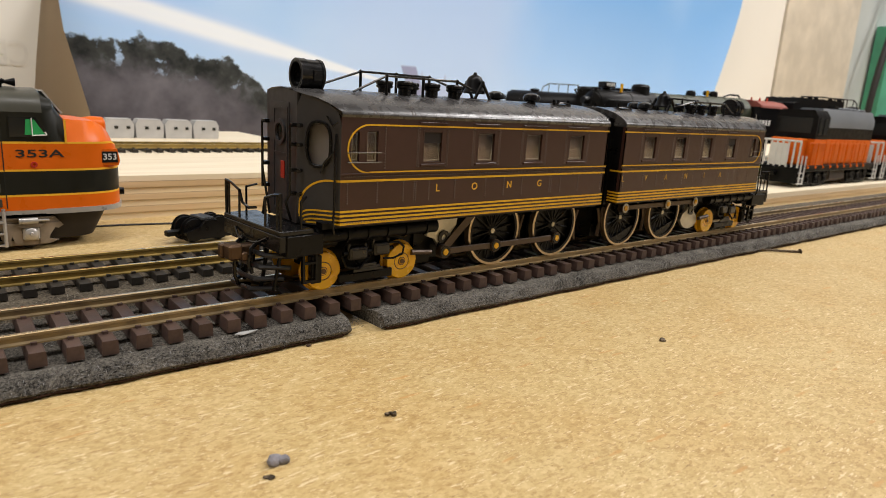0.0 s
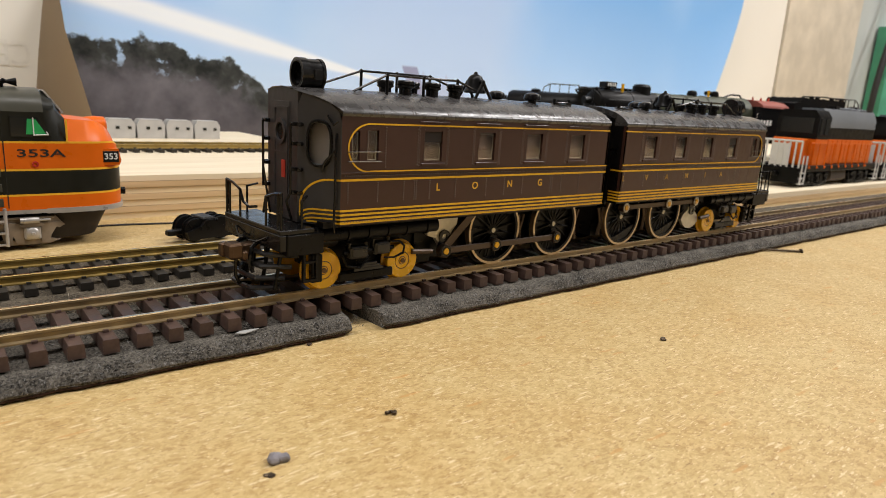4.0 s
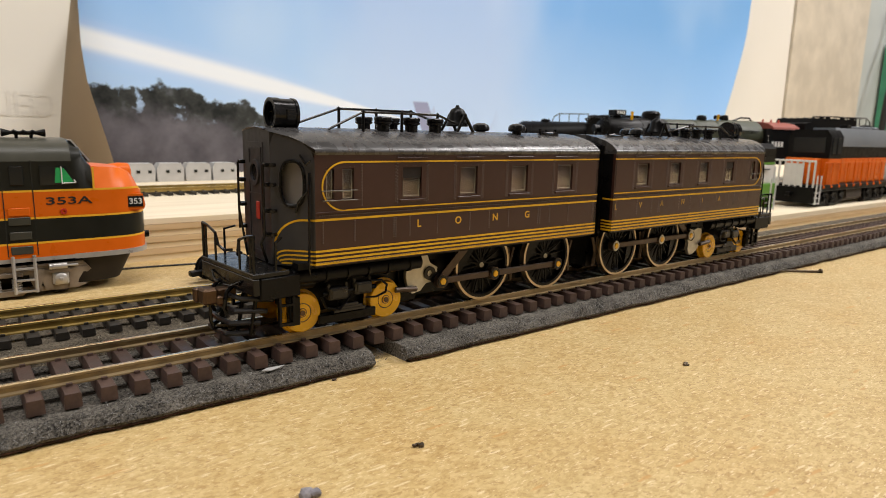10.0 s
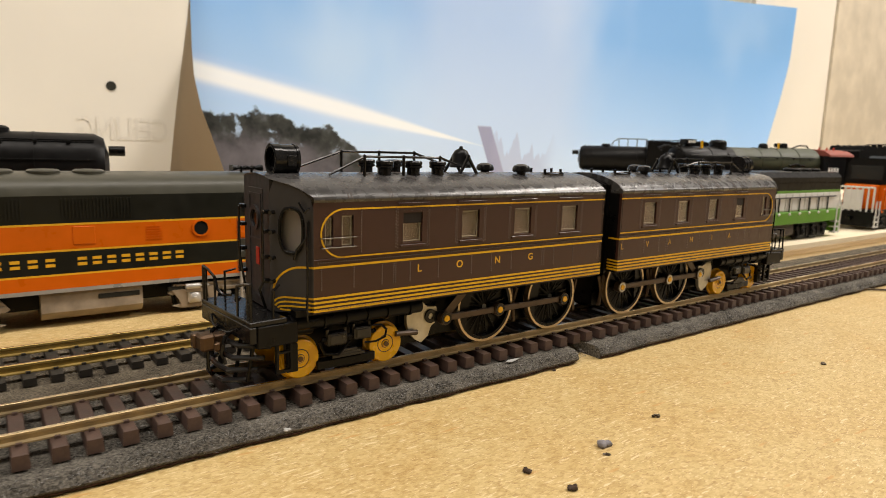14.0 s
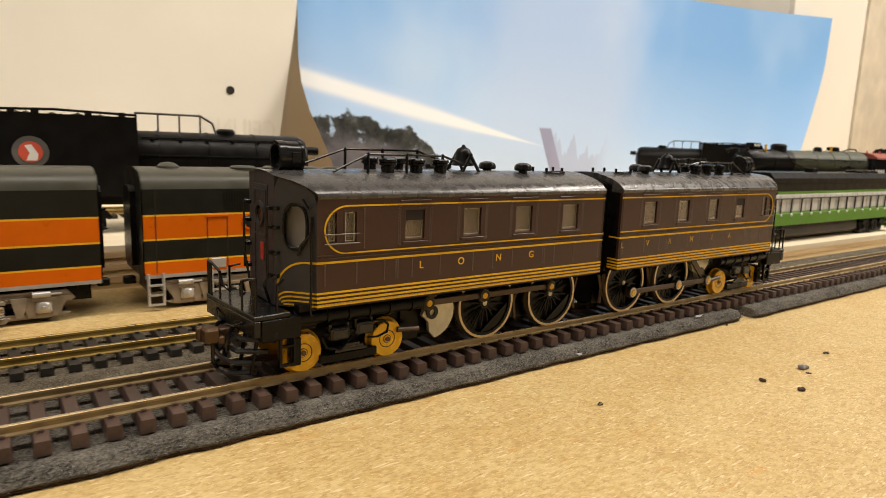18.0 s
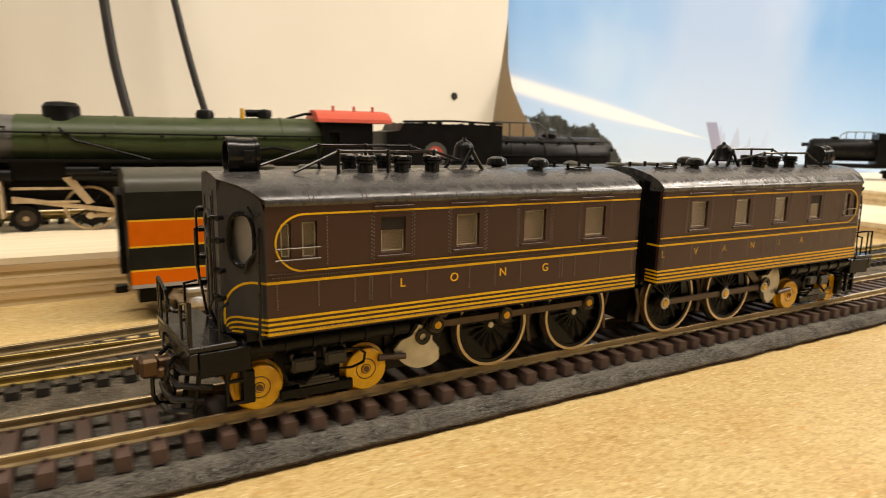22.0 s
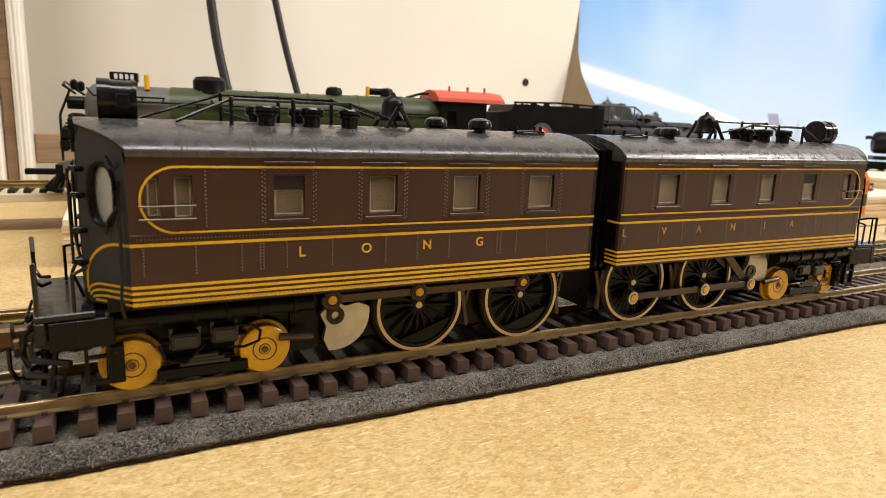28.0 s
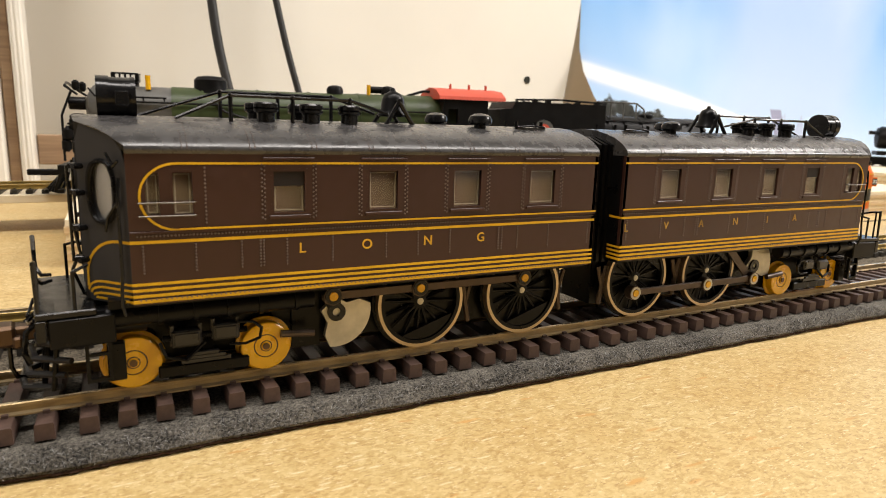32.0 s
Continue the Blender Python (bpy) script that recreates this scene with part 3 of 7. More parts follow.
def end_line(y):
    """x of the cab end at y: flat middle, slanting cheeks."""
    return -7.4 if abs(y) <= 8.6 else -7.4 + (abs(y) - 8.6) * 7.4 / (HW - 8.6)


def cheek_point(s, f, z):
    """A point of a slanting cheek: f from 0 at the side to 1 at the flat middle; s picks the side."""
    return (-7.4 * f, s * (HW - (HW - 8.6) * f), z)


def driver_wheel(parent, x, y, side, phase):
    w = part("driving_wheel", ring(bm_new(), (0, 0, 0), 9.1, 9.95, -1.2, 1.2, seg=48), M_BLACK, parent, at=((-x if FLIP[0] else x), y, AXLE_Z))
    part("tyre", ring(bm_new(), (0, 0, 0), 9.95, 10.7, -1.25, 1.25, seg=48), M_TYRE, w, "bronze-toned metal tyre")
    fl = bm_new()
    lathe(fl, [(9.7, 0.7), (11.35, 0.75), (11.4, 1.0), (9.9, 1.5)] if side < 0 else [(9.9, -1.5), (11.4, -1.0), (11.35, -0.75), (9.7, -0.7)], (0, 0, 0), "y", 48)
    part("flange", fl, M_BLACK, w)
    sp = bm_new()
    for i in range(16):
        a = 2 * math.pi * i / 16
        rod(sp, (1.6 * math.cos(a), 0, 1.6 * math.sin(a)), (9.2 * math.cos(a), 0, 9.2 * math.sin(a)), 0.42, 6, 0.26)
    part("spokes", sp, M_BLACK, w)
    hub = bm_new()
    lathe(hub, [(2.3, 0.6), (2.3, -0.1), (1.7, -0.25), (1.5, -0.35), (0.9, -0.35)] if side < 0 else [(2.4, 1.5), (0.9, 1.9)], (0, 0, 0), "y", 20)
    rod(hub, (0, 0.1 * side, 0), (0, -1.0 * side, 0), 2.3, 20)
    part("hub", hub, M_BLACK, w)
    cr = bm_new()
    prism(cr, [(1.5, 1.5), (1.5, -1.5), (THROW, -1.7), (THROW + 1.4, 0), (THROW, 1.7)], "y", min(0, side * 1.3), max(0, side * 1.3))
    part("crank_boss", cr, M_BLACK, w)
    cw = bm_new()
    pts = [(9.0 * math.cos(a), 9.0 * math.sin(a)) for a in [math.pi - 0.85 + 1.7 * i / 10 for i in range(11)]]
    prism(cw, pts, "y", -0.8, 0.8)
    part("counterweight", cw, M_BLACK, w)
    part("axle_cap", rod(bm_new(), (0, side * 0.2, 0), (0, side * 0.6, 0), 0.8, 12), M_NICKEL, w, "bright axle end")
    MOVERS.append((w, "driver", x, y, AXLE_Z, phase))


def pilot_wheel(parent, x, y, side):
    bm = bm_new()
    prof = [(0.0, -1.45), (0.95, -1.45), (1.0, -1.25), (2.2, -1.28), (2.25, -1.1), (2.45, -1.1), (2.5, -1.3), (4.75, -1.34), (4.95, -1.2), (5.05, 0.6), (5.7, 0.8), (5.75, 1.15), (5.0, 1.4), (0.0, 1.4)]
    lathe(bm, [(max(r, 0.01), h if side < 0 else -h) for r, h in prof], (0, 0, 0), "y", 40)
    w = part("pilot_wheel", bm, M_YELLOW, parent, "yellow-painted disc wheel", at=((-x if FLIP[0] else x), y, PILOT_Z))
    hole = bm_new()
    ring(hole, (0, 0, 0), 0.98, 1.2, side * 1.15, side * 1.32, seg=24)
    ring(hole, (0, 0, 0), 2.22, 2.46, side * 1.05, side * 1.18, seg=32)
    part("groove", hole, M_ROD, w)
    part("axle_end", rod(bm_new(), (0, side * 1.3, 0), (0, side * 1.75, 0), 0.7, 14), M_BRONZE, w)
    MOVERS.append((w, "pilot", x, y, PILOT_Z, 0.0))


def loco_half(flip, label, text, phase):
    FLIP[0] = flip
    # the two running gears are set a little differently under their bodies
    DRIVERS, PILOTS, JACK = ((59.5, 87.5), (1.0, 25.7), 39.3) if flip else ((59.2, 87.2), (-0.6, 23.9), 39.0)
    L = thing("electric_locomotive", label, "locomotive", "coupled locomotive halves")
    # --- body sides with window openings
    wins = [(2.4, 5.5, 43.6, 51.7), (6.8, 10.9, 43.4, 51.9), (24.2, 31.0, 43.3, 51.9), (43.2, 50.2, 43.3, 51.9), (62.4, 69.9, 43.3, 51.9), (82.0, 89.8, 43.3, 51.9)]
    for s in (-1, 1):
        bm = pierced(bm_new(), 0, HALF, ZB, ZE - 0.2, wins, s * HW, s * (HW - 1.0))
        side = part("body_side", bm, M_BROWN, L, "dark brown painted side" if s < 0 else "")
        if s > 0:
            continue
        for i, (x0, x1, z0, z1) in enumerate(wins):
            f = bm_new()
            t = 0.45
            for q in ((x0, x1, z0, z0 + t), (x0, x1, z1 - t, z1), (x0, x0 + t, z0 + t, z1 - t), (x1 - t, x1, z0 + t, z1 - t)):
                box(f, q[0], q[1], -HW - 0.04, -HW + 0.7, q[2], q[3])
            fr = part("window_frame", f, M_BROWN, L)
            part("pane", box(bm_new(), x0 + 0.05, x1 - 0.05, -HW + 0.45, -HW + 0.6, z0 + 0.05, z1 - 0.05), M_GLASS, fr).visible_shadow = False
            sh = bm_new()
            for q in ((x0 + 0.75, x1 - 0.75, z0 + 0.75, z0 + 0.95), (x0 + 0.75, x1 - 0.75, z1 - 0.95, z1 - 0.75), (x0 + 0.75, x0 + 0.95, z0 + 0.95, z1 - 0.95), (x1 - 0.95, x1 - 0.75, z0 + 0.95, z1 - 0.95)):
                box(sh, q[0], q[1], -HW + 0.62, -HW + 0.8, q[2], q[3])
            part("sash", sh, M_SASH, fr, "thin pale sash line")
            if i > 1:
                part("sill", box(bm_new(), x0 - 0.5, x1 + 0.5, -HW - 0.4, -HW + 0.1, z0 - 0.75, z0 - 0.05, 0.1), M_BROWN, fr)
                part("rain_strip", box(bm_new(), x0 - 1.4, x1 + 1.4, -HW - 0.5, -HW, 53.7, 54.05, 0.08), M_BROWN, fr)
        part("blind", box(bm_new(), 24.5, 30.7, -HW + 0.28, -HW + 0.42, 48.7, 51.6), M_BLIND, L, "dark lowered blind")
        # rivet rows, one joined mesh of tiny domes
        rv = bm_new()

        def rivet(x, z):
            bmesh.ops.create_cone(rv, cap_ends=True, segments=6, radius1=0.21, radius2=0.12, depth=0.22, matrix=Matrix.LocRotScale((x, -HW - 0.1, z), Euler((radians(90), 0, 0)), None))
        for x0, x1, z0, z1 in wins[2:]:
            for x in (x0 - 1.2, x1 + 1.2):
                for i in range(13):
                    rivet(x, 42.6 + i * 0.82)
                    if i % 1 == 0:
                        rivet(x + (0.5 if x > x0 else -0.5), 42.9 + i * 0.82)
        for i in range(15):
            rivet(12.6, 42.4 + i * 0.7)
        for x in (2.0, 10.6, 18.6, 22.0, 22.6, 27.0, 36.0, 47.4, 54.6, 62.2, 74.5, 75.4, 79.6, 88.2, 99.9):
            for i in range(9):
                rivet(x, 33.8 + i * 0.6)
        for i in range(165):
            rivet(1.2 + i * 0.61, 40.35)
        for i in range(120):
            rivet(1.2 + i * 0.84, 28.95)
        part("riveting", rv, M_RIVET, L, kind="stuff")
        # belt rail and yellow lining
        part("belt_rail", box(bm_new(), 0, HALF, -HW - 0.3, -HW - 0.002, 40.75, 41.2, 0.08), M_BROWN, L)
        y0, y1 = -HW - 0.1, -HW - 0.003
        for z, h in LINES:
            part("lining_stripe", box(bm_new(), 0.0, HALF, y0, y1, z - h / 2, z + h / 2), M_LINE, L, "fine yellow lining stripe")
        part("lining_stripe", box(bm_new(), 8.0, HALF, -HW - 0.34, -HW - 0.25, 41.25, 41.6), M_LINE, L)
        part("lining_stripe", box(bm_new(), 8.0, HALF, y0, y1, 52.75, 53.15), M_LINE, L)
        # rounded end of the lining round the cab window
        cx, cz, rx, rz = 8.0, 47.1, 6.1, 5.85
        n = 24
        arc = [math.pi / 2 + math.pi * j / n for j in range(n + 1)]
        ln = prism(bm_new(), [(cx + (rx + 0.2) * math.cos(t_), cz + (rz + 0.2) * math.sin(t_)) for t_ in arc] + [(cx + (rx - 0.2) * math.cos(t_), cz + (rz - 0.2) * math.sin(t_)) for t_ in arc[::-1]], "y", y0, y1)
        part("lining_curve", ln, M_LINE, L)
        for z in (43.9, 46.2):
            gr = bm_new()
            wire(gr, [(1.6, -HW - 0.9, z), (10.9, -HW - 0.9, z)], 0.16)
            rod(gr, (1.8, -HW, z), (1.8, -HW - 0.9, z), 0.14, 6)
            rod(gr, (10.7, -HW, z), (10.7, -HW - 0.9, z), 0.14, 6)
            part("window_bar", gr, M_BAR, L, "thin bright rail across the cab window")
    part("interior", box(bm_new(), 1.5, HALF - 1.5, -15.4, 15.4, 36, 53.8), M_CREAM, L, "pale lining seen through the windows")
    # --- roof
    rf = bm_new()
    stations = [0.0, 3, 15, 30, 50, 70, 90, HALF]
    loops = []
    for k_, x in enumerate(stations):
        loops.append([rf.verts.new((x, y, z)) for y, z in ROOF_PROF])
    nose = [rf.verts.new((min(end_line(y), 0.0) - (0.35 if abs(y) < HW else 0), y, z - 0.1)) for y, z in ROOF_PROF]
    loops.insert(0, nose)
    for a, c in zip(loops, loops[1:]):
        for k_ in range(len(a) - 1):
            rf.faces.new((a[k_], a[k_ + 1], c[k_ + 1], c[k_]))
    for lp in (loops[0], loops[-1]):
        rf.faces.new(lp)
    bmesh.ops.recalc_face_normals(rf, faces=rf.faces)
    part("roof", rf, M_ROOF, L, "dark roof with a soft sheen", smooth=50)
    seam = bm_new()
    for x in (9, 20.5, 32, 43.5, 55, 66.5, 78, 89.5):
        for (ya, za), (yb, zb) in zip(ROOF_PROF[2:-3], ROOF_PROF[3:-2]):
            for f in (0.1, 0.45, 0.8):
                y, z = ya + (yb - ya) * f, za + (zb - za) * f
                for d in (0, 0.9):
                    bmesh.ops.create_cone(seam, cap_ends=True, segments=5, radius1=0.15, radius2=0.08, depth=0.12, matrix=Matrix.Translation((x + d, y, z + 0.05)))
    part("roof_riveting", seam, M_RIVET, L, kind="stuff")
    dust = bm_new()
    dq = random.Random(31 if flip else 17)
    for i in range(150):
        k_ = dq.randrange(3, 12)
        f_ = dq.random()
        (ya, za), (yb, zb) = ROOF_PROF[k_], ROOF_PROF[k_ + 1]
        ball(dust, (dq.uniform(0, HALF), ya + (yb - ya) * f_, za + (zb - za) * f_ + 0.03), dq.uniform(0.04, 0.11), 1, (1.4, 1, 0.5))
    part("dust", dust, M_PALE, L, kind="stuff")
    # --- cab end
    mid = bm_new()
    prism(mid, [(-8.6, ZB), (8.6, ZB), (8.6, 59.6), (5, 60.4), (0, 60.7), (-5, 60.4), (-8.6, 59.6)], "x", -7.4, -6.6)
    part("end_wall", mid, M_FRONT, L, "dark charcoal cab end")
    for s in (-1, 1):
        ck = bm_new()
        n1 = Vector((-(HW - 8.6), s * 7.4, 0)).normalized()
        outer, inner = [], []
        # cheek with an oval window: outline ring stitched to the opening
        cen_f, cen_z, rf_, rz_ = 0.5, 47.8, 0.27, 5.3
        N = 28
        oval = []
        for i in range(N):
            a = 2 * math.pi * i / N
            ca, sa = math.cos(a), math.sin(a)
            pw = 0.75
            oval.append((cen_f + rf_ * math.copysign(abs(ca) ** pw, ca), cen_z + rz_ * math.copysign(abs(sa) ** pw, sa)))

        def ztop(f):
            y = HW - (HW - 8.6) * f
            for (ya, za), (yb, zb) in zip(ROOF_PROF[2:10], ROOF_PROF[3:10]):
                if -ya >= y >= -yb:
                    return za + (zb - za) * ((-ya) - y) / (yb - ya) - 0.2
            return 55.2
        for off, store in ((0.0, outer), (0.9, inner)):
            for i in range(N):
                a = 2 * math.pi * i / N
                ca, sa = math.cos(a), math.sin(a)
                m_ = max(abs(ca), abs(sa))
                f = min(1, max(0, 0.5 + 0.5 * ca / m_))
                zz = 0.5 + 0.5 * sa / m_
                z = ZB + (ztop(f) - ZB) * min(1, max(0, zz))
                p = Vector(cheek_point(s, f, z)) - n1 * off
                q = Vector(cheek_point(s, *oval[i])) - n1 * off
                store.append((ck.verts.new(p), ck.verts.new(q)))
        fs = []
        for i in range(N):
            j = (i + 1) % N
            for st in (outer, inner):
                fs.append(ck.faces.new((st[i][0], st[j][0], st[j][1], st[i][1])))
            fs.append(ck.faces.new((outer[i][1], outer[j][1], inner[j][1], inner[i][1])))
        bmesh.ops.recalc_face_normals(ck, faces=fs)
        chk = part("end_cheek", ck, M_FRONT, L)
        fr = bm_new()
        for i in range(N):
            j = (i + 1) % N
            pa, pb = [Vector(cheek_point(s, *oval[t_])) + n1 * 0.15 for t_ in (i, j)]
            rod(fr, pa, pb, 0.42, 6)
        part("window_frame", fr, M_BLACK, chk)
        pn = bm_new()
        pn.faces.new([pn.verts.new(Vector(cheek_point(s, *q)) - n1 * 0.5) for q in oval])
        part("pane", pn, M_DUSTPANE, chk, smooth=0).visible_shadow = False
        bk = bm_new()
        bk.faces.new([bk.verts.new(Vector(cheek_point(s, 0.5 + (q[0] - 0.5) * 1.15, q[1])) - n1 * 1.6) for q in oval])
        part("blind", bk, M_PALE, chk, "pale grey blind behind the oval window", smooth=0)
        wiper = bm_new()
        top = Vector(cheek_point(s, 0.12, 46.6)) + n1 * 0.5
        wire(wiper, [top, Vector(cheek_point(s, 0.36, 43.5)) + n1 * 0.6, Vector(cheek_point(s, 0.42, 41.0)) + n1 * 0.6], 0.25)
        part("wiper", wiper, M_GLOSSBLACK, chk)
        pipe = bm_new()
        wire(pipe, [Vector(cheek_point(s, 0.10, z)) + n1 * o for z, o in ((50.5, 0.5), (46.5, 0.9), (40, 0.9), (34, 0.9), (31, 1.2), (28.5, 1.4), (26.4, 0.8))], 0.3)
        wire(pipe, [Vector(cheek_point(s, f_, z)) + n1 * 0.8 for f_, z in ((0.3, 54.6), (0.16, 52.4), (0.06, 53.4))], 0.24)
        part("hose", pipe, M_GLOSSBLACK, chk)
        # lining curving round the end
        ln = bm_new()

        def strip(pts, w):
            for (fa, za), (fb, zb) in zip(pts, pts[1:]):
                a, c = Vector(cheek_point(s, fa, za)) + n1 * 0.08, Vector(cheek_point(s, fb, zb)) + n1 * 0.08
                up = Vector((0, 0, 1)).cross(c - a).cross(c - a) * -1
                up = (c - a).cross(n1).normalized() * w / 2
                fs_ = [ln.verts.new(v_) for v_ in (a - up, c - up, c + up, a + up)]
                lo = [ln.verts.new(v_ - n1 * 0.06) for v_ in (a - up, c - up, c + up, a + up)]
                ff = [ln.faces.new(fs_), ln.faces.new(lo[::-1])] + [ln.faces.new((fs_[i], lo[i], lo[(i + 1) % 4], fs_[(i + 1) % 4])) for i in range(4)]
                bmesh.ops.recalc_face_normals(ln, faces=ff)
        strip([(0.0, 39.3)] + [(0.25 + 0.68 * math.sin(a), 32.6 + 6.7 * math.cos(a)) for a in [math.pi / 2 * i / 9 for i in range(9)]] + [(0.93, 30.6)], 0.5)
        for k_, z in enumerate((31.8, 30.75, 29.7, 28.72)):
            fe, dz = 0.93 - 0.05 * k_, (1.9, 1.25, 0.65, 0.0)[k_]
            strip([(0.0, z), (fe - 0.3, z)] + [(fe - 0.3 + 0.3 * math.sin(a), z - dz * (1 - math.cos(a))) for a in [math.pi / 2 * i / 6 for i in range(1, 7)]], 0.42)
        part("lining", ln, M_LINE, chk)
        br = bm_new()
        for z in (52.0, 47.4, 41.2, 35.5):
            rod(br, Vector(cheek_point(s, 0.9, z)), Vector(cheek_point(s, 0.9, z)) + n1 * 1.8, 0.5, 8)
            box(br, -8.8, -7.2, s * 8.0 - 0.8, s * 8.0 + 0.8, z - 0.45, z + 0.45, 0.1)
        wire(br, [(-9.0, s * 8.2, 52.0), (-9.0, s * 8.2, 35.0)], 0.28)
        part("grab_iron", br, M_GLOSSBLACK, L)
    dr = bm_new()
    box(dr, -7.62, -7.4, -4.6, 4.6, 29.0, 57.2, 0.08)
    ring(dr, (-7.85, 0, 49.8), 2.2, 3.2, -0.35, 0.3, "x", 24)
    for q in ((-4.0, 4.0, 55.4, 55.9), (-4.0, 4.0, 30.2, 30.7), (-4.0, -3.5, 30.7, 55.4), (3.5, 4.0, 30.7, 55.4), (-3.5, 3.5, 44.4, 44.8)):
        box(dr, -7.85, -7.55, q[0], q[1], q[2], q[3])
    door = part("door", dr, M_FRONT, L, "narrow end door with a small round window")
    part("pane", rod(bm_new(), (-7.66, 0, 49.8), (-7.7, 0, 49.8), 2.2, 20), M_GLOSSBLACK, door)
    part("marker_plate", box(bm_new(), -7.95, -7.65, -2.6, -0.6, 38.4, 42.8, 0.1), M_RED, door, "small red plate")
    # --- headlight
    hl = bm_new()
    rod(hl, (-2.0, 0, 64.0), (2.8, 0, 64.0), 3.75, 28)
    ring(hl, (-2.8, 0, 64.0), 3.35, 3.95, -0.9, 1.2, "x", 28)
    ring(hl, (2.4, 0, 64.0), 3.3, 3.95, -0.4, 0.3, "x", 28)
    h = part("headlight", hl, M_GLOSSBLACK, L)
    part("rim", ring(bm_new(), (-2.8, 0, 64.0), 3.05, 3.4, -0.95, 0.0, "x", 28), M_BLACK, h)
    part("bracket", box(box(bm_new(), -3.6, -2.4, -2.2, 2.2, 59.8, 60.8), 0.6, 1.8, -2.2, 2.2, 59.9, 60.9), M_GLOSSBLACK, h)
    part("side_box", box(bm_new(), -0.7, 1.6, -4.1, -3.3, 62.6, 65.2, 0.15), M_GLOSSBLACK, h)
    # --- roof rails, vents, bell
    for s in (-1, 1):
        yy = s * 6.6
        rr = bm_new()
        zt = 65.2 if s < 0 else 66.2
        wire(rr, [(9.0 if s < 0 else 2.5, yy, 60.6), (19.0, yy, zt), (31.0, yy, zt), (43.0, yy, zt), (52.5, yy * 0.6, 62.8)], 0.34)
        for x in (19.0, 31.0, 43.0):
            rod(rr, (x, yy, 59.9), (x, yy, zt), 0.42, 8)
            ball(rr, (x, yy, zt), 0.62, 1)
        part("roof_rail", rr, M_GLOSSBLACK, L)
    for x, y, r in ((26.0, -5.0, 2.2), (35.2, -5.0, 2.2), (43.4, -5.0, 2.2), (26.0, 5.0, 2.2), (35.2, 5.0, 2.2)):
        v_ = bm_new()
        z0 = 60.2
        r = r * 1.1
        lathe(v_, [(r * 0.74, z0 - 0.6), (r * 0.72, z0 + 1.9), (r * 0.95, z0 + 2.2), (r, z0 + 2.3), (r, z0 + 2.7), (r * 0.86, z0 + 2.8), (r, z0 + 3.0), (r, z0 + 3.7), (r * 0.9, z0 + 4.0), (r * 0.3, z0 + 4.1)], (x, y, 0), "z", 20)
        part("roof_vent", v_, M_GLOSSBLACK, L, "small gloss black roof ventilator")
    for x, y in ((68.5, 4.2), (75.4, -5.2)):
        v_ = bm_new()
        z0 = 60.3
        lathe(v_, [(1.4, z0 - 0.6), (1.4, z0 + 0.8), (2.4, z0 + 0.9), (2.8, z0 + 1.2), (2.8, z0 + 2.0), (2.4, z0 + 2.8), (1.3, z0 + 3.3), (0.2, z0 + 3.4)], (x, y, 0), "z", 20)
        part("mushroom_vent", v_, M_GLOSSBLACK, L, "gloss black mushroom ventilator")
    be = bm_new()
    lathe(be, [(0.4, 68.6), (0.7, 67.9), (1.9, 67.3), (2.5, 66.2), (2.7, 64.2), (3.5, 62.7), (3.2, 62.3), (0.5, 63.5)], (55.4, 0, 0), "z", 24)
    bell = part("bell", be, M_BLACK, L, "dark cast bell on a forked yoke")
    yk = bm_new()
    for s in (-1, 1):
        wire(yk, [(55.4, s * 3.6, 65.6), (52.0, s * 4.1, 60.2)], 0.5)
        wire(yk, [(55.4, s * 3.6, 65.6), (58.8, s * 4.1, 60.2)], 0.5)
    rod(yk, (55.4, -3.9, 65.6), (55.4, 3.9, 65.6), 0.6, 8)
    part("yoke", yk, M_GLOSSBLACK, bell)
    ht = bm_new()
    prism(ht, [(84.5, -6.2), (88.5, -7.2), (93.5, -6.2), (93.0, -4.4), (85.0, -4.4)], "z", 59.6, 60.75)
    part("roof_hatch", ht, M_ROOF, L)
    st = bm_new()
    for x, y in ((85, -6), (92.5, -5.6), (96, 2.0), (88, 3.5)):
        rod(st, (x, y, 59.8), (x, y, 62.2), 0.45, 8)
    wire(st, [(85, -6.5, 60.9), (89, -7.4, 61.2), (93, -6.4, 60.9)], 0.25)
    part("roof_stud_set", st, M_GLOSSBLACK, L)
    # --- inner end with bellows frame
    ie = bm_new()
    prism(ie, [(-HW, ZB)] + [(y, z - 0.15) for y, z in ROOF_PROF[0:1] + ROOF_PROF[4:-4] + ROOF_PROF[-1:]] + [(HW, ZB)], "x", HALF - 0.9, HALF - 0.05)
    inner = part("inner_end", ie, M_BLACK, L)
    for z, h in LINES:
        for s in (-1, 1):
            part("end_stripe", box(bm_new(), HALF - 0.05, HALF + 0.05, min(s * 12.4, s * HW), max(s * 12.4, s * HW), z - h / 2, z + h / 2), M_LINE, inner)
    bl = bm_new()
    for i in range(3):
        prism(bl, [(-12 + i * .6, ZB - 1), (12 - i * .6, ZB - 1), (12 - i * .6, 57.2), (6, 59.0), (-6, 59.0), (-12 + i * .6, 57.2)], "x", HALF + i * 1.4, HALF + 1.0 + i * 1.4)
    part("gangway_bellows", bl, M_BLACK, L)
    # --- frame and running gear
    fr = bm_new()
    box(fr, -1.0, HALF - 1, -6.0, 6.0, 14.0, ZB + 1.0)
    box(fr, -4, HALF - 1, -HW + 1.2, HW - 1.2, ZB - 0.6, ZB + 0.9)
    box(fr, 30, 36, -7, 7, 13, 26)
    part("frame", fr, M_BLACK, L)
    tk = bm_new()
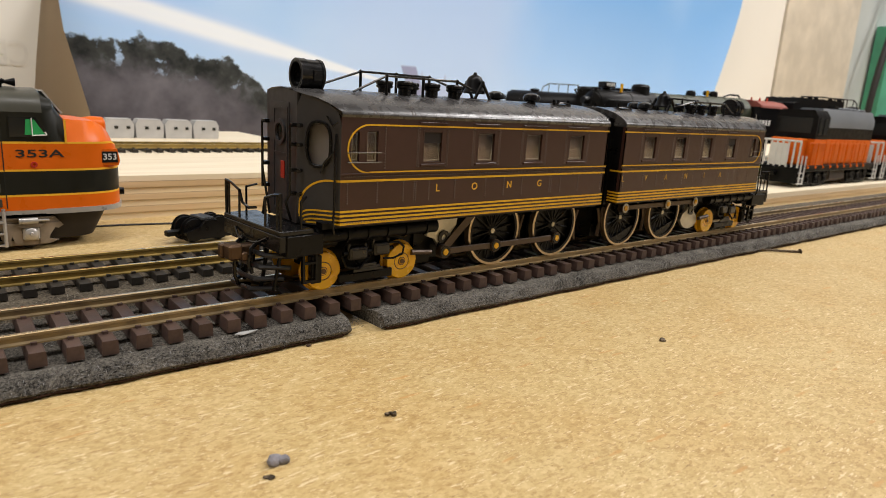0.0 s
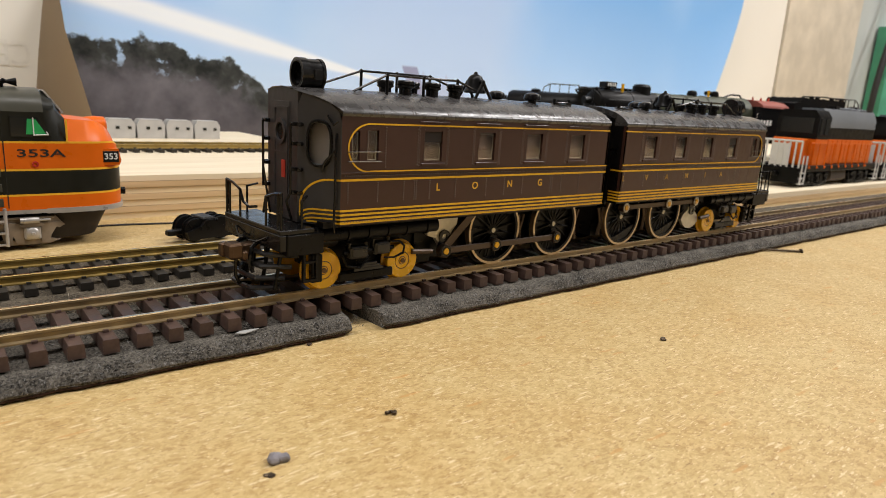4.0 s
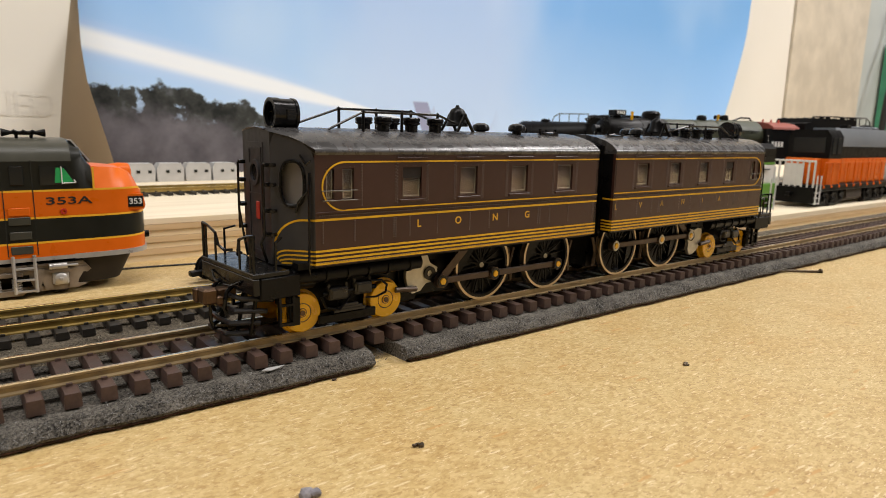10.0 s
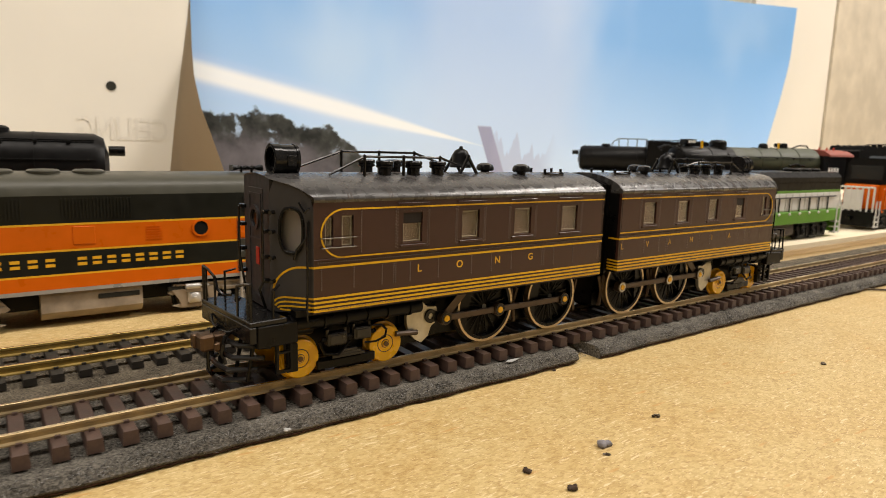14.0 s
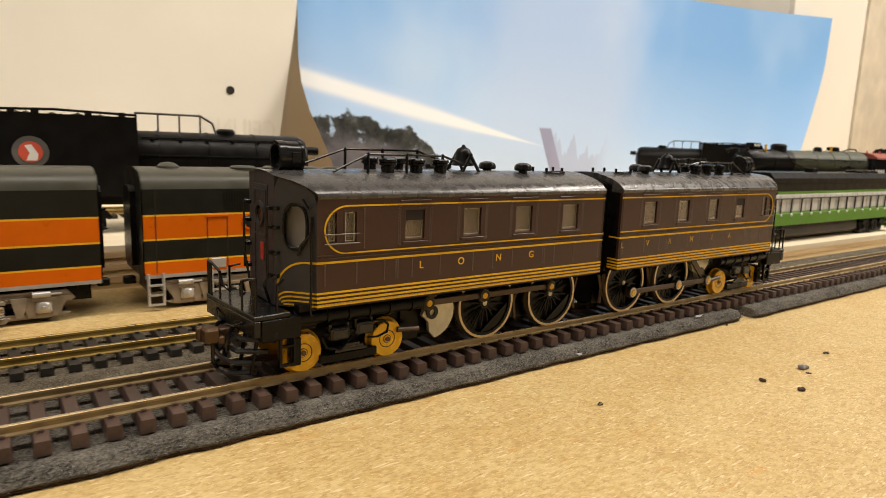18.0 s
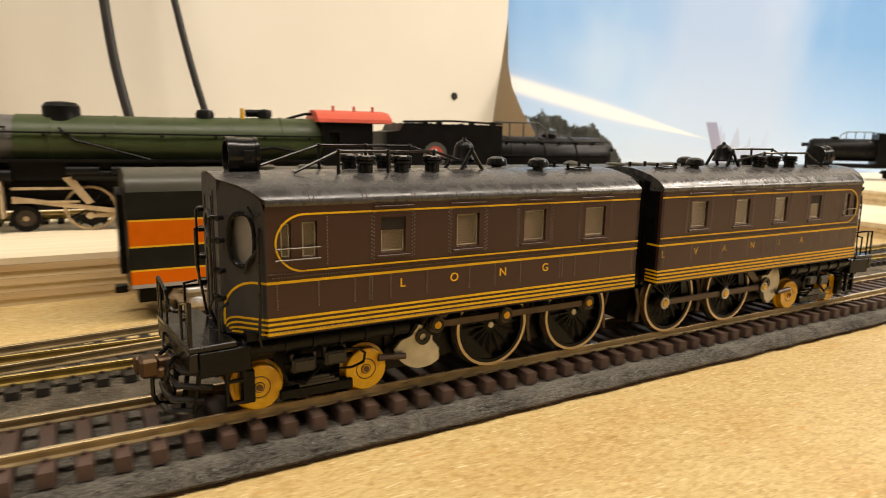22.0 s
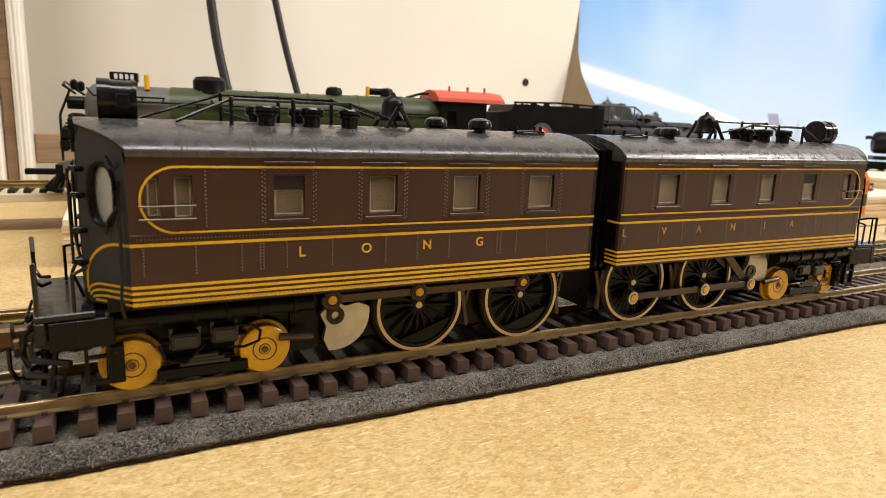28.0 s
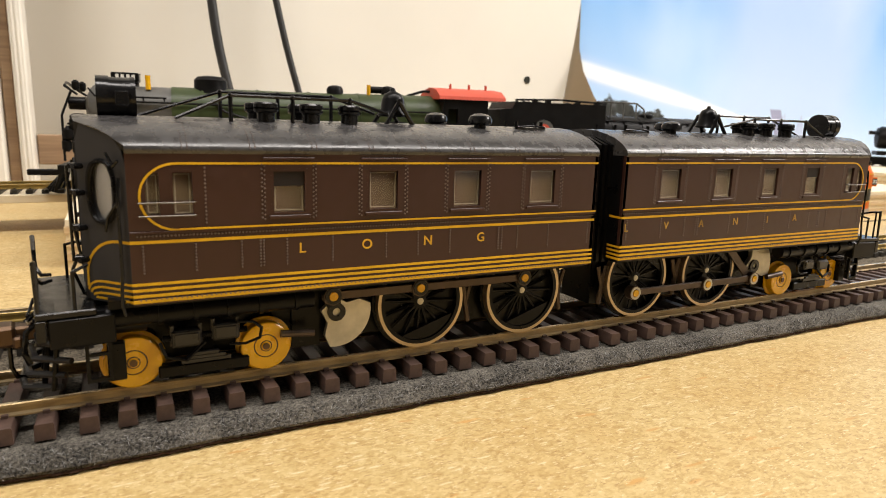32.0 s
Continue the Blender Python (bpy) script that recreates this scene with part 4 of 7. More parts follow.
    rod(tk, (-4.5, -12.6, 25.4), (33, -12.6, 25.4), 2.0, 18)
    for x in (4, 10, 16, 22, 29):
        rod(tk, (x, -12.6, 25.4), (x + 0.8, -12.6, 25.4), 2.35, 18)
    rod(tk, (-6, -10.2, 24.2), (2, -10.2, 24.2), 2.7, 16)
    part("air_tank", tk, M_BLACK, L, "long black air reservoir under the sill")
    tf = bm_new()
    rod(tf, (4.5, -11.2, 19.6), (20, -11.2, 19.8), 0.6, 8)
    box(tf, 3.6, 20.4, -11.0, -8.6, 11.6, 14.0, 0.3)
    wire(tf, [(12, -12.3, 18.6), (8.5, -12.7, 15.4), (5, -12.0, 16.2), (4, -11.5, 19.0)], 0.35)
    wire(tf, [(18.0, -12.3, 21.8), (21.0, -12.6, 21.6), (22.6, -12.8, 20.2), (22.2, -12.8, 18.2), (19.5, -12.4, 17.2), (16.5, -12.2, 17.4)], 0.3)
    box(tf, -4.8, -1.8, -11.8, -9.6, 12.8, 20.0, 0.2)
    ptf = part("pilot_truck_frame", tf, M_BLACK, L)
    for bx0, bx1, bz in ((6.0, 11.4, 17.8), (13.4, 18.4, 18.4)):
        eq = box(bm_new(), bx0, bx1, -12.4, -9.4, bz, bz + 3.3, 0.3)
        box(eq, bx0 + 0.5, bx1 - 0.5, -12.65, -12.3, bz + 0.5, bz + 2.8, 0.15)
        for q_ in (bx0 + 0.2, bx1 - 0.2):
            rod(eq, (q_, -11.2, bz + 0.2), (q_, -11.2, bz + 4.2), 0.45, 8)
        part("equalizer_box", eq, M_GREYBLACK, ptf, "worn grey-black casting")
    spr = bm_new()
    box(spr, 7.6, 16.8, -11.6, -11.1, 14.2, 15.0, 0.1)
    box(spr, 8.6, 15.8, -11.7, -11.0, 15.0, 15.7, 0.1)
    box(spr, 9.8, 14.6, -11.8, -10.9, 15.7, 16.4, 0.1)
    part("leaf_spring", spr, M_GREYBLACK, ptf)
    cy = bm_new()
    rod(cy, (26.8, -10.5, 17.6), (33.8, -10.5, 17.0), 0.8, 10)
    part("brake_rod", cy, M_ROD, L)
    for x in (71.9, 99.2):
        bk = bm_new()
        wire(bk, [(x - 1.4, -8.2, 25), (x - 0.5, -8.2, 20), (x + 0.4, -8.2, 14.5)], 0.7)
        wire(bk, [(x + 1.2, -8.2, 25), (x - 0.5, -8.2, 19)], 0.6)
        part("brake_hanger", bk, M_ROD, L)
    for x in PILOTS:
        for s in (-1, 1):
            pilot_wheel(L, x, s * 8.9, s)
    for x in DRIVERS:
        for s in (-1, 1):
            driver_wheel(L, x, s * 8.6, s, phase + (0 if s < 0 else 90))
    # jackshaft crank with fan-shaped counterweight
    jc = bm_new()
    fan = [(2.6, -2.0), (2.6, 2.0)]
    fan += [(-0.4, 3.0), (-2.0, 5.4)] + [(7.9 * math.cos(a), 7.9 * math.sin(a)) for a in [math.pi - 0.95 + 1.9 * i / 12 for i in range(13)]] + [(-2.0, -5.4), (-0.4, -3.0)]
    ca, sa = math.cos(radians(26)), math.sin(radians(26))
    fan = [(u * ca - v * sa, u * sa + v * ca) for u, v in fan]
    prism(jc, fan, "y", -0.7, 0.7)
    jk = part("jackshaft_crank", jc, M_NICKEL, L, "worn nickel fan-shaped crank counterweight", at=((-JACK if FLIP[0] else JACK), -8.8, JACK_Z))
    part("pivot_cap", ring(bm_new(), (0, 0, 0), 0.9, 2.0, -1.2, -0.7, seg=20), M_GLOSSBLACK, jk)
    part("crank_arm", prism(bm_new(), [(1.6, -1.5), (THROW, -1.9), (THROW + 1.9, 0), (THROW, 1.9), (1.6, 1.5)], "y", -1.25, -0.72), M_BLACK, jk)
    MOVERS.append((jk, "driver", JACK, -8.8, JACK_Z, phase))
    # rods ride on the crank pins
    rd = bm_new()
    for a, c in ((JACK, DRIVERS[0]), (DRIVERS[0], DRIVERS[1])):
        d = DRIVERS[0]
        box(rd, a - d + 1.5, c - d - 1.5, -0.5, 0.5, -0.95, 0.95, 0.2)
    for x in (JACK, *DRIVERS):
        rod(rd, (x - DRIVERS[0], -0.9, 0), (x - DRIVERS[0], 1.2, 0), 2.0, 20)
    r_ = part("side_rod", rd, M_ROD, L, at=((-DRIVERS[0] if FLIP[0] else DRIVERS[0]), -10.9, AXLE_Z))
    for x in (JACK, *DRIVERS):
        part("crank_pin", rod(bm_new(), (x - DRIVERS[0], -0.8, 0), (x - DRIVERS[0], -1.3, 0), 0.95, 16), M_YELLOW, r_, "yellow crank pin cap")
        part("pin_collar", ring(bm_new(), (x - DRIVERS[0], 0, 0), 1.15, 1.75, -1.15, -0.8, seg=18), M_NICKEL if flip else M_GLOSSBLACK, r_)
    MOVERS.append((r_, "rod", DRIVERS[0], -10.9, AXLE_Z, phase))
    mr = bm_new()
    prism(mr, [(-0.9, 0.9), (0.9, -0.9), (13.6, 11.2), (12.0, 12.8)], "y", -0.25, 0.25)
    rod(mr, (0, -0.24, 0), (0, 0.24, 0), 2.05, 18)
    m_ = part("main_rod", mr, M_ROD, L, at=((-JACK if FLIP[0] else JACK), -10.15, JACK_Z))
    MOVERS.append((m_, "rod", JACK, -10.15, JACK_Z, phase))
    # --- end platform, pilot, coupler: they swing a little with the pilot truck
    pf = bm_new()
    box(pf, -16.4, -7.2, -14.4, 14.4, 26.6, 27.8, 0.2)
    box(pf, -16.4, -14.8, -14.4, 14.4, 22.6, 26.6, 0.2)
    box(pf, -8, 4, -8.5, 8.5, 22, 27)
    plat = part("end_platform", pf, M_GLOSSBLACK, L, "black end platform above the pilot", at=(0, 0, 0, 0, 0, -5.5 if FLIP[0] else 5.5))
    for s in (-1, 1):
        part("platform_sill", box(bm_new(), -14.6, -4.4, s * 12.9 - 1.5, s * 12.9 + 1.5, 21.2, 26.5, 0.25), M_BLACK, plat)
        fm = bm_new()
        for q in ((-9.4, -8.8, 13.8, 21.0), (-5.8, -5.2, 13.8, 21.0), (-8.8, -5.8, 13.8, 14.4), (-8.8, -5.8, 18.6, 19.1)):
            box(fm, q[0], q[1], s * 12.6 - 0.5, s * 12.6 + 0.5, q[2], q[3])
        part("step_frame", fm, M_BLACK, plat, "open hanging step frame")
        part("grab_post", wire(bm_new(), [(-10.4, s * 13.6, 26.8), (-10.4, s * 13.6, 34.4), (-8.0, s * 12.0, 35.2)], 0.3), M_GLOSSBLACK, plat)
        hr = bm_new()
        wire(hr, [(-15.9, s * 13.8, 27.6), (-15.9, s * 13.6, 36.4), (-15.9, s * 10.6, 36.0), (-15.9, s * 6.6, 34.8), (-15.7, s * 5.4, 31.8), (-14.9, s * 3.6, 30.6), (-13.4, s * 2.4, 30.8)], 0.34)
        for y in (12.2, 6.6):
            rod(hr, (-15.9, s * y, 27.6), (-15.9, s * y, 36.2 if y > 7 else 34.8), 0.3, 6)
        part("handrail", hr, M_GLOSSBLACK, plat)
    for z, w, x in ((20.6, 12.4, -16.0), (17.6, 11.0, -17.0), (14.6, 9.6, -18.0), (12.0, 8.4, -18.8)):
        part("pilot_bar", wire(bm_new(), [(x + 5.5, -w, z + 0.2), (x, -w * 0.55, z), (x - 0.5, 0, z), (x, w * 0.55, z), (x + 5.5, w, z + 0.2)], 0.62, 8), M_GREYBLACK, plat, "worn black pilot bar")
    for y in (-9.6, -5, 5, 9.6):
        part("pilot_strut", wire(bm_new(), [(-15.4 + abs(y) * 0.22, y, 22.6), (-17.4 + abs(y) * 0.3, y * 0.85, 11.8)], 0.5), M_BLACK, plat)
    cp = bm_new()
    box(cp, -20.6, -14.5, -1.5, 1.5, 19.6, 22.4, 0.4)
    box(cp, -23.2, -19.6, -2.8, 1.8, 19.0, 23.0, 0.6)
    box(cp, -23.8, -22.0, 0.6, 2.8, 19.2, 22.8, 0.4)
    box(cp, -20.2, -18.6, -3.4, -1.2, 18.8, 21.0, 0.4)
    part("coupler", cp, M_BRONZE, plat, "dull bronze knuckle coupler")
    part("trip_pin", wire(bm_new(), [(-20.8, -0.4, 19.4), (-20.8, -0.4, 14.6), (-20.0, -0.4, 12.6), (-16.6, 0.2, 11.8)], 0.42), M_GLOSSBLACK, plat)
    for y in (-3.4, 4.2):
        part("air_hose", wire(bm_new(), [(-16.2, y, 23.4), (-18.0, y, 21.8), (-18.6, y, 18.0), (-17.8, y, 15.6)], 0.5), M_GLOSSBLACK, plat)
    for y in (-8.4, 7.6):
        part("lift_bar", wire(bm_new(), [(-16.6, y, 25.2), (-17.4, y * 0.6, 23.6), (-17.8, y * 0.2, 23.4)], 0.28), M_GLOSSBLACK, plat)
    wr = bm_new()
    wire(wr, [(-7.8, 6.4, 28), (-9.6, 6.6, 40), (-9.6, 6.6, 48)], 0.3)
    wire(wr, [(-7.8, -6.4, 28.4), (-9.4, -6.8, 33.2), (-8.2, -7.4, 36)], 0.3)
    part("conduit", wr, M_GLOSSBLACK, L)
    # lettering, kept the right way round on both halves
    FLIP[0] = False
    for ch, x in text:
        lb = bm_new()
        letters(lb, ch, x if not flip else x - 212.4, 36.6, 2.8, -HW - 0.05, depth=0.06)
        part("letter", lb, M_WORNGOLD if flip else M_GOLD, L, "gold serif letter", smooth=0)
    FLIP[0] = False
    return L


half_a = loco_half(False, "dark brown model electric locomotive half with yellow lining on track", [("L", 29.9), ("O", 43.2), ("N", 56.9), ("G", 69.9)], 0.0)
half_b = loco_half(True, "dark brown model electric locomotive rear half with yellow lining", [("L", 112.4), ("V", 126.2), ("A", 139.2), ("N", 152.8), ("I", 166.4), ("A", 178.8)], 0.0)

# ---------------------------------------------------------------- room and backdrop
M_WALL = paint("pale_wall_paint", (0.55, 0.53, 0.49), 0.7, vary=0.04, scale=20)
M_CEIL = paint("dull_ceiling_paint", (0.25, 0.24, 0.22), 0.8, vary=0.05, scale=20)
M_DIMWALL = paint("unseen_dark_surface", (0.06, 0.05, 0.042), 0.75, vary=0.1, scale=20)
M_SHEET = paint("white_card", (0.73, 0.70, 0.63), 0.55, vary=0.03, scale=12)
M_CARD = paint("stained_beige_card", (0.56, 0.50, 0.40), 0.7, vary=0.16, scale=30)
M_GREYWALL = paint("grey_wall", (0.42, 0.45, 0.43), 0.7, vary=0.08, scale=15)
M_GREENTHING = paint("green_cloth", (0.08, 0.32, 0.20), 0.7, vary=0.2, scale=30)
M_TRIM = paint("white_trim_paint", (0.74, 0.71, 0.64), 0.45, vary=0.05, scale=30)
M_TRIMWOOD = wood_mat("brown_trim_wood", (0.33, 0.22, 0.13), (0.20, 0.12, 0.07))
M_CABLE = paint("black_cable", (0.025, 0.024, 0.023), 0.45, vary=0.1)
M_INK = paint("faint_print", (0.69, 0.66, 0.595), 0.6, vary=0.05)
M_HOLE = paint("dark_hole", (0.02, 0.02, 0.015), 0.8)


def poster_mat():
    """A printed landscape: hazy blue sky, dark trees, smoke and a far tower; a pale lamp reflection is painted into its
    colour.
    """
    m, n, l = nodes_of("printed_landscape")
    b = bsdf_of(m)
    tc = n.new("ShaderNodeTexCoord")
    sp = n.new("ShaderNodeSeparateXYZ")
    l.new(tc.outputs["Object"], sp.inputs[0])
    X, Z = sp.outputs[0], sp.outputs[2]

    def math_(op, a, c, clamp=False):
        nd = n.new("ShaderNodeMath")
        nd.operation, nd.use_clamp = op, clamp
        for i, q in enumerate((a, c)):
            if isinstance(q, (int, float)):
                nd.inputs[i].default_value = q
            else:
                l.new(q, nd.inputs[i])
        return nd.outputs[0]

    def rng_(v, a, c, lo=0.0, hi=1.0, smooth=True):
        nd = n.new("ShaderNodeMapRange")
        nd.interpolation_type = "SMOOTHSTEP" if smooth else "LINEAR"
        l.new(v, nd.inputs[0])
        for i, q in zip((1, 2, 3, 4), (a, c, lo, hi)):
            nd.inputs[i].default_value = q
        return nd.outputs[0]

    def mix_(fac, a, c):
        nd = n.new("ShaderNodeMix")
        nd.data_type = "RGBA"
        for i, q in ((0, fac), (6, a), (7, c)):
            if isinstance(q, (int, float)):
                nd.inputs[i].default_value = q
            elif isinstance(q, tuple):
                nd.inputs[i].default_value = (*q, 1)
            else:
                l.new(q, nd.inputs[i])
        return nd.outputs[2]

    def noise_(scale, detail, rough=0.5, stretch=(1, 1, 1)):
        mp = n.new("ShaderNodeMapping")
        mp.inputs["Scale"].default_value = stretch
        l.new(tc.outputs["Object"], mp.inputs[0])
        nd = n.new("ShaderNodeTexNoise")
        nd.inputs["Scale"].default_value, nd.inputs["Detail"].default_value, nd.inputs["Roughness"].default_value = scale, detail, rough
        l.new(mp.outputs[0], nd.inputs["Vector"])
        return nd.outputs[0]

    def ramp_(v, stops):
        nd = n.new("ShaderNodeValToRGB")
        els = nd.color_ramp.elements
        while len(els) < len(stops):
            els.new(0.5)
        for e, (p, c) in zip(els, stops):
            e.position, e.color = p, (*c, 1) if isinstance(c, tuple) else (c, c, c, 1)
        l.new(v, nd.inputs[0])
        return nd.outputs[0]
    # sky: paler low down and in a broad hazy patch
    sky = ramp_(rng_(Z, 0.03, 0.36, smooth=False), [(0.0, (0.66, 0.80, 0.99)), (0.25, (0.44, 0.66, 0.97)), (0.55, (0.24, 0.48, 0.86)), (1.0, (0.16, 0.38, 0.76))])
    haze = math_("MULTIPLY", rng_(noise_(4.5, 3, 0.5, (1, 1, 0.8)), 0.42, 0.68), 0.55)
    sky = mix_(haze, sky, (0.62, 0.78, 0.98))
    patch = math_("MULTIPLY", math_("MULTIPLY", rng_(X, 0.20, 0.32), math_("SUBTRACT", 1.0, rng_(X, 0.45, 0.54))), rng_(Z, 0.02, 0.12))
    sky = mix_(math_("MULTIPLY", patch, 0.45), sky, (0.66, 0.74, 0.92))
    deep = math_("MULTIPLY", rng_(X, 0.42, 0.85), 0.55)
    sky = mix_(deep, sky, (0.17, 0.42, 0.80))
    # slanting streak of a lamp's reflection with its halo, painted into the sky colour
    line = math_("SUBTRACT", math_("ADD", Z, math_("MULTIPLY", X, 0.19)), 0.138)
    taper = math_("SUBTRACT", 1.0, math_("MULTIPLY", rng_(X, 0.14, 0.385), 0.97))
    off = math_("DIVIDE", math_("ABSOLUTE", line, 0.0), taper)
    streak_halo = math_("MULTIPLY", math_("SUBTRACT", 1.0, rng_(off, 0.002, 0.022)), math_("SUBTRACT", 1.0, rng_(X, 0.18, 0.34)))
    sky = mix_(math_("MULTIPLY", streak_halo, 0.38), sky, (0.80, 0.82, 0.98))
    painted_streak = math_("MULTIPLY", math_("SUBTRACT", 1.0, rng_(off, 0.004, 0.0135)), math_("SUBTRACT", 1.0, rng_(X, 0.29, 0.385)))
    sky = mix_(painted_streak, sky, (0.90, 0.95, 1.0))
    # trees: a lumpy top line and gaps of sky
    top = ramp_(rng_(X, 0.0, 0.4, smooth=False), [(0.0, 0.96), (0.08, 0.99), (0.135, 0.92), (0.20, 0.995), (0.26, 0.96), (0.305, 0.89), (0.36, 0.88), (0.42, 0.81), (0.47, 0.67), (0.53, 0.35)])
    lump = math_("ADD", math_("MULTIPLY", math_("SUBTRACT", noise_(46, 3, 0.5), 0.5), 0.030), math_("MULTIPLY", math_("SUBTRACT", noise_(190, 3, 0.6), 0.5), 0.010))
    edge = math_("SUBTRACT", math_("ADD", math_("MULTIPLY", top, 0.1), lump), Z)
    tree = rng_(edge, -0.001, 0.003)
    leaf = ramp_(noise_(75, 4, 0.6), [(0.32, (0.020, 0.022, 0.021)), (0.55, (0.055, 0.058, 0.054)), (0.72, (0.13, 0.14, 0.15))])
    smoke = ramp_(noise_(26, 4, 0.55), [(0.3, (0.055, 0.052, 0.06)), (0.7, (0.18, 0.168, 0.185))])
    low = rng_(edge, 0.014, 0.04)
    wood = mix_(low, leaf, smoke)
    gaps = math_("MULTIPLY", rng_(noise_(52, 4, 0.6), 0.60, 0.68), math_("SUBTRACT", 1.0, rng_(edge, 0.018, 0.032)))
    tree = math_("MULTIPLY", tree, math_("SUBTRACT", 1.0, math_("MULTIPLY", gaps, 0.75)))
    tree = math_("MULTIPLY", tree, math_("SUBTRACT", 1.0, rng_(X, 0.23, 0.33)))
    col = mix_(tree, sky, wood)
    # lilac far skyline and leaning tower
    lean = math_("SUBTRACT", X, math_("MULTIPLY", math_("SUBTRACT", 0.095, Z), 0.37))
    tower = math_("SUBTRACT", 1.0, rng_(math_("ABSOLUTE", math_("SUBTRACT", lean, 0.356), 0.0), 0.0085, 0.0105))
    tower = math_("MULTIPLY", tower, math_("SUBTRACT", 1.0, rng_(Z, 0.093, 0.096)))
    col = mix_(math_("MULTIPLY", tower, 0.85), col, (0.30, 0.29, 0.42))
    sk = math_("SUBTRACT", math_("MULTIPLY", noise_(60, 2, 0.5, (1, 1, 0.05)), 0.13), Z)
    skm = math_("MULTIPLY", rng_(sk, 0.0, 0.004), math_("MULTIPLY", rng_(X, 0.36, 0.38), math_("SUBTRACT", 1.0, rng_(X, 0.43, 0.47))))
    col = mix_(math_("MULTIPLY", skm, 0.45), col, (0.42, 0.42, 0.56))
    l.new(col, b.inputs["Base Color"])
    b.inputs["Roughness"].default_value = 0.5
    b.inputs["Specular IOR Level"].default_value = 0.15
    return m


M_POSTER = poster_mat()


def spline(pts, n):
    """Points along a smooth curve through pts."""
    out = []
    P = [Vector(p) for p in pts]
    P = [2 * P[0] - P[1]] + P + [2 * P[-1] - P[-2]]
    for i in range(1, len(P) - 2):
        for k in range(n):
            t = k / n
            a, b_, c, d = P[i - 1], P[i], P[i + 1], P[i + 2]
            out.append(0.5 * ((2 * b_) + (c - a) * t + (2 * a - 5 * b_ + 4 * c - d) * t * t + (3 * b_ - a - 3 * c + d) * t ** 3))
    return out + [P[-2]]


def sheet(name, plan, z0, z1, mat, label, category, thick=1.0, lean=None, rows_n=12, kind=""):
    """A standing sheet of card: its plan curve drawn up from z0 to z1; lean(f, x) shifts x with height."""
    bm = bm_new()
    grid = []
    for k in range(rows_n + 1):
        z = z0 + (z1 - z0) * k / rows_n
        row = []
        for i, p in enumerate(plan):
            dx = lean(z, i / (len(plan) - 1)) if lean else 0
            row.append((p[0] + dx, p[1], z))
        grid.append(row)
    front = [[bm.verts.new(p) for p in row] for row in grid]
    back = [[bm.verts.new((p[0], p[1] + thick, p[2])) for p in row] for row in grid]
    fs = []
    for g in (front, back):
        for a, c in zip(g, g[1:]):
            for i in range(len(a) - 1):
                fs.append(bm.faces.new((a[i], a[i + 1], c[i + 1], c[i])))
    for k in range(rows_n):
        for i in (0, -1):
            fs.append(bm.faces.new((front[k][i], front[k + 1][i], back[k + 1][i], back[k][i])))
    for i in range(len(plan) - 1):
        for k in (0, -1):
            fs.append(bm.faces.new((front[k][i], front[k][i + 1], back[k][i + 1], back[k][i])))
    bmesh.ops.recalc_face_normals(bm, faces=fs)
    return solid_thing(name, bm, mat, label, category, kind=kind, smooth=80)


# the printed backdrop curves forward at its far end
poster_plan = spline([(-60, 494), (60, 490), (200, 480), (360, 460), (600, 418), (740, 378), (836, 340)], 8)
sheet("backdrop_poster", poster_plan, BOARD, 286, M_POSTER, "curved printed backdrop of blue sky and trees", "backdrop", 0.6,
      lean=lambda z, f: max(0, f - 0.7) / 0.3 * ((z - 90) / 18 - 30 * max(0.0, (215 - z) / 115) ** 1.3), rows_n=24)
# white card whose end flap folds forward


def fold_x(z):
    """x of the soft fold of the card at height z: it runs to the card's edge high up."""
    return float(np.interp(z, (0, 50, 75, 100, 130, 155, 175, 200), (-11, -5, -2, 1.5, 6, 10, 13, 16)))


def flap_edge(z):
    """x and y of the free edge of the curl at height z."""
    return (float(np.interp(z, (0, 30, 50, 75, 95, 125, 150, 200), (24, 19, 16.5, 14, 12.5, 13.5, 15.5, 16.2))),
            float(np.interp(z, (0, 30, 50, 75, 95, 125, 150, 200), (367, 385, 397, 417, 436, 460, 472, 475.8))))


card_plan = [(x, 477.5 - 1.5 * (x + 640) / 640 + 0.0016 * max(0.0, -340 - x) ** 2) for x in [-640 + i * 16.0 for i in range(41)]]
sheet("white_card_sheet", card_plan, BOARD, 620, M_SHEET, "large white card sheet leaning behind the trains", "card sheet", 0.5,
      lean=lambda z, f: max(0.0, (f - 0.9) / 0.1) * fold_x(z), rows_n=40)
# tan cardboard, its colour darkened to stand in for the flap's shaded side
M_SHADED_KRAFT = paint("shaded_tan_paper", (0.40, 0.315, 0.215), 0.6, vary=0.06, scale=20)
b = bm_new()
rows_ = []
for k in range(41):
    z = BOARD + k * 5.0
    (xe, ye), xf = flap_edge(z), fold_x(z)
    row = []
    for i in range(9):
        f = i / 8
        # the curl leaves the card smoothly, then stands forward
        row.append(b.verts.new((xf + (xe - xf) * (1 - (1 - f) ** 1.7), 475.9 + (ye - 475.9) * f ** 1.5, z)))
    rows_.append(row)
for a_, c_ in zip(rows_, rows_[1:]):
    for i in range(8):
        b.faces.new((a_[i], a_[i + 1], c_[i + 1], c_[i]))
bmesh.ops.solidify(b, geom=b.faces[:], thickness=0.6)
bmesh.ops.recalc_face_normals(b, faces=b.faces)
solid_thing("tan_card_flap", b, M_SHADED_KRAFT, "tan cardboard flap folded forward from the white card, darkened for shade", "card flap", smooth=60)
b = bm_new()
rod(b, (-52, 475.9, 112), (-52, 475.4, 112), 4.0, 20)
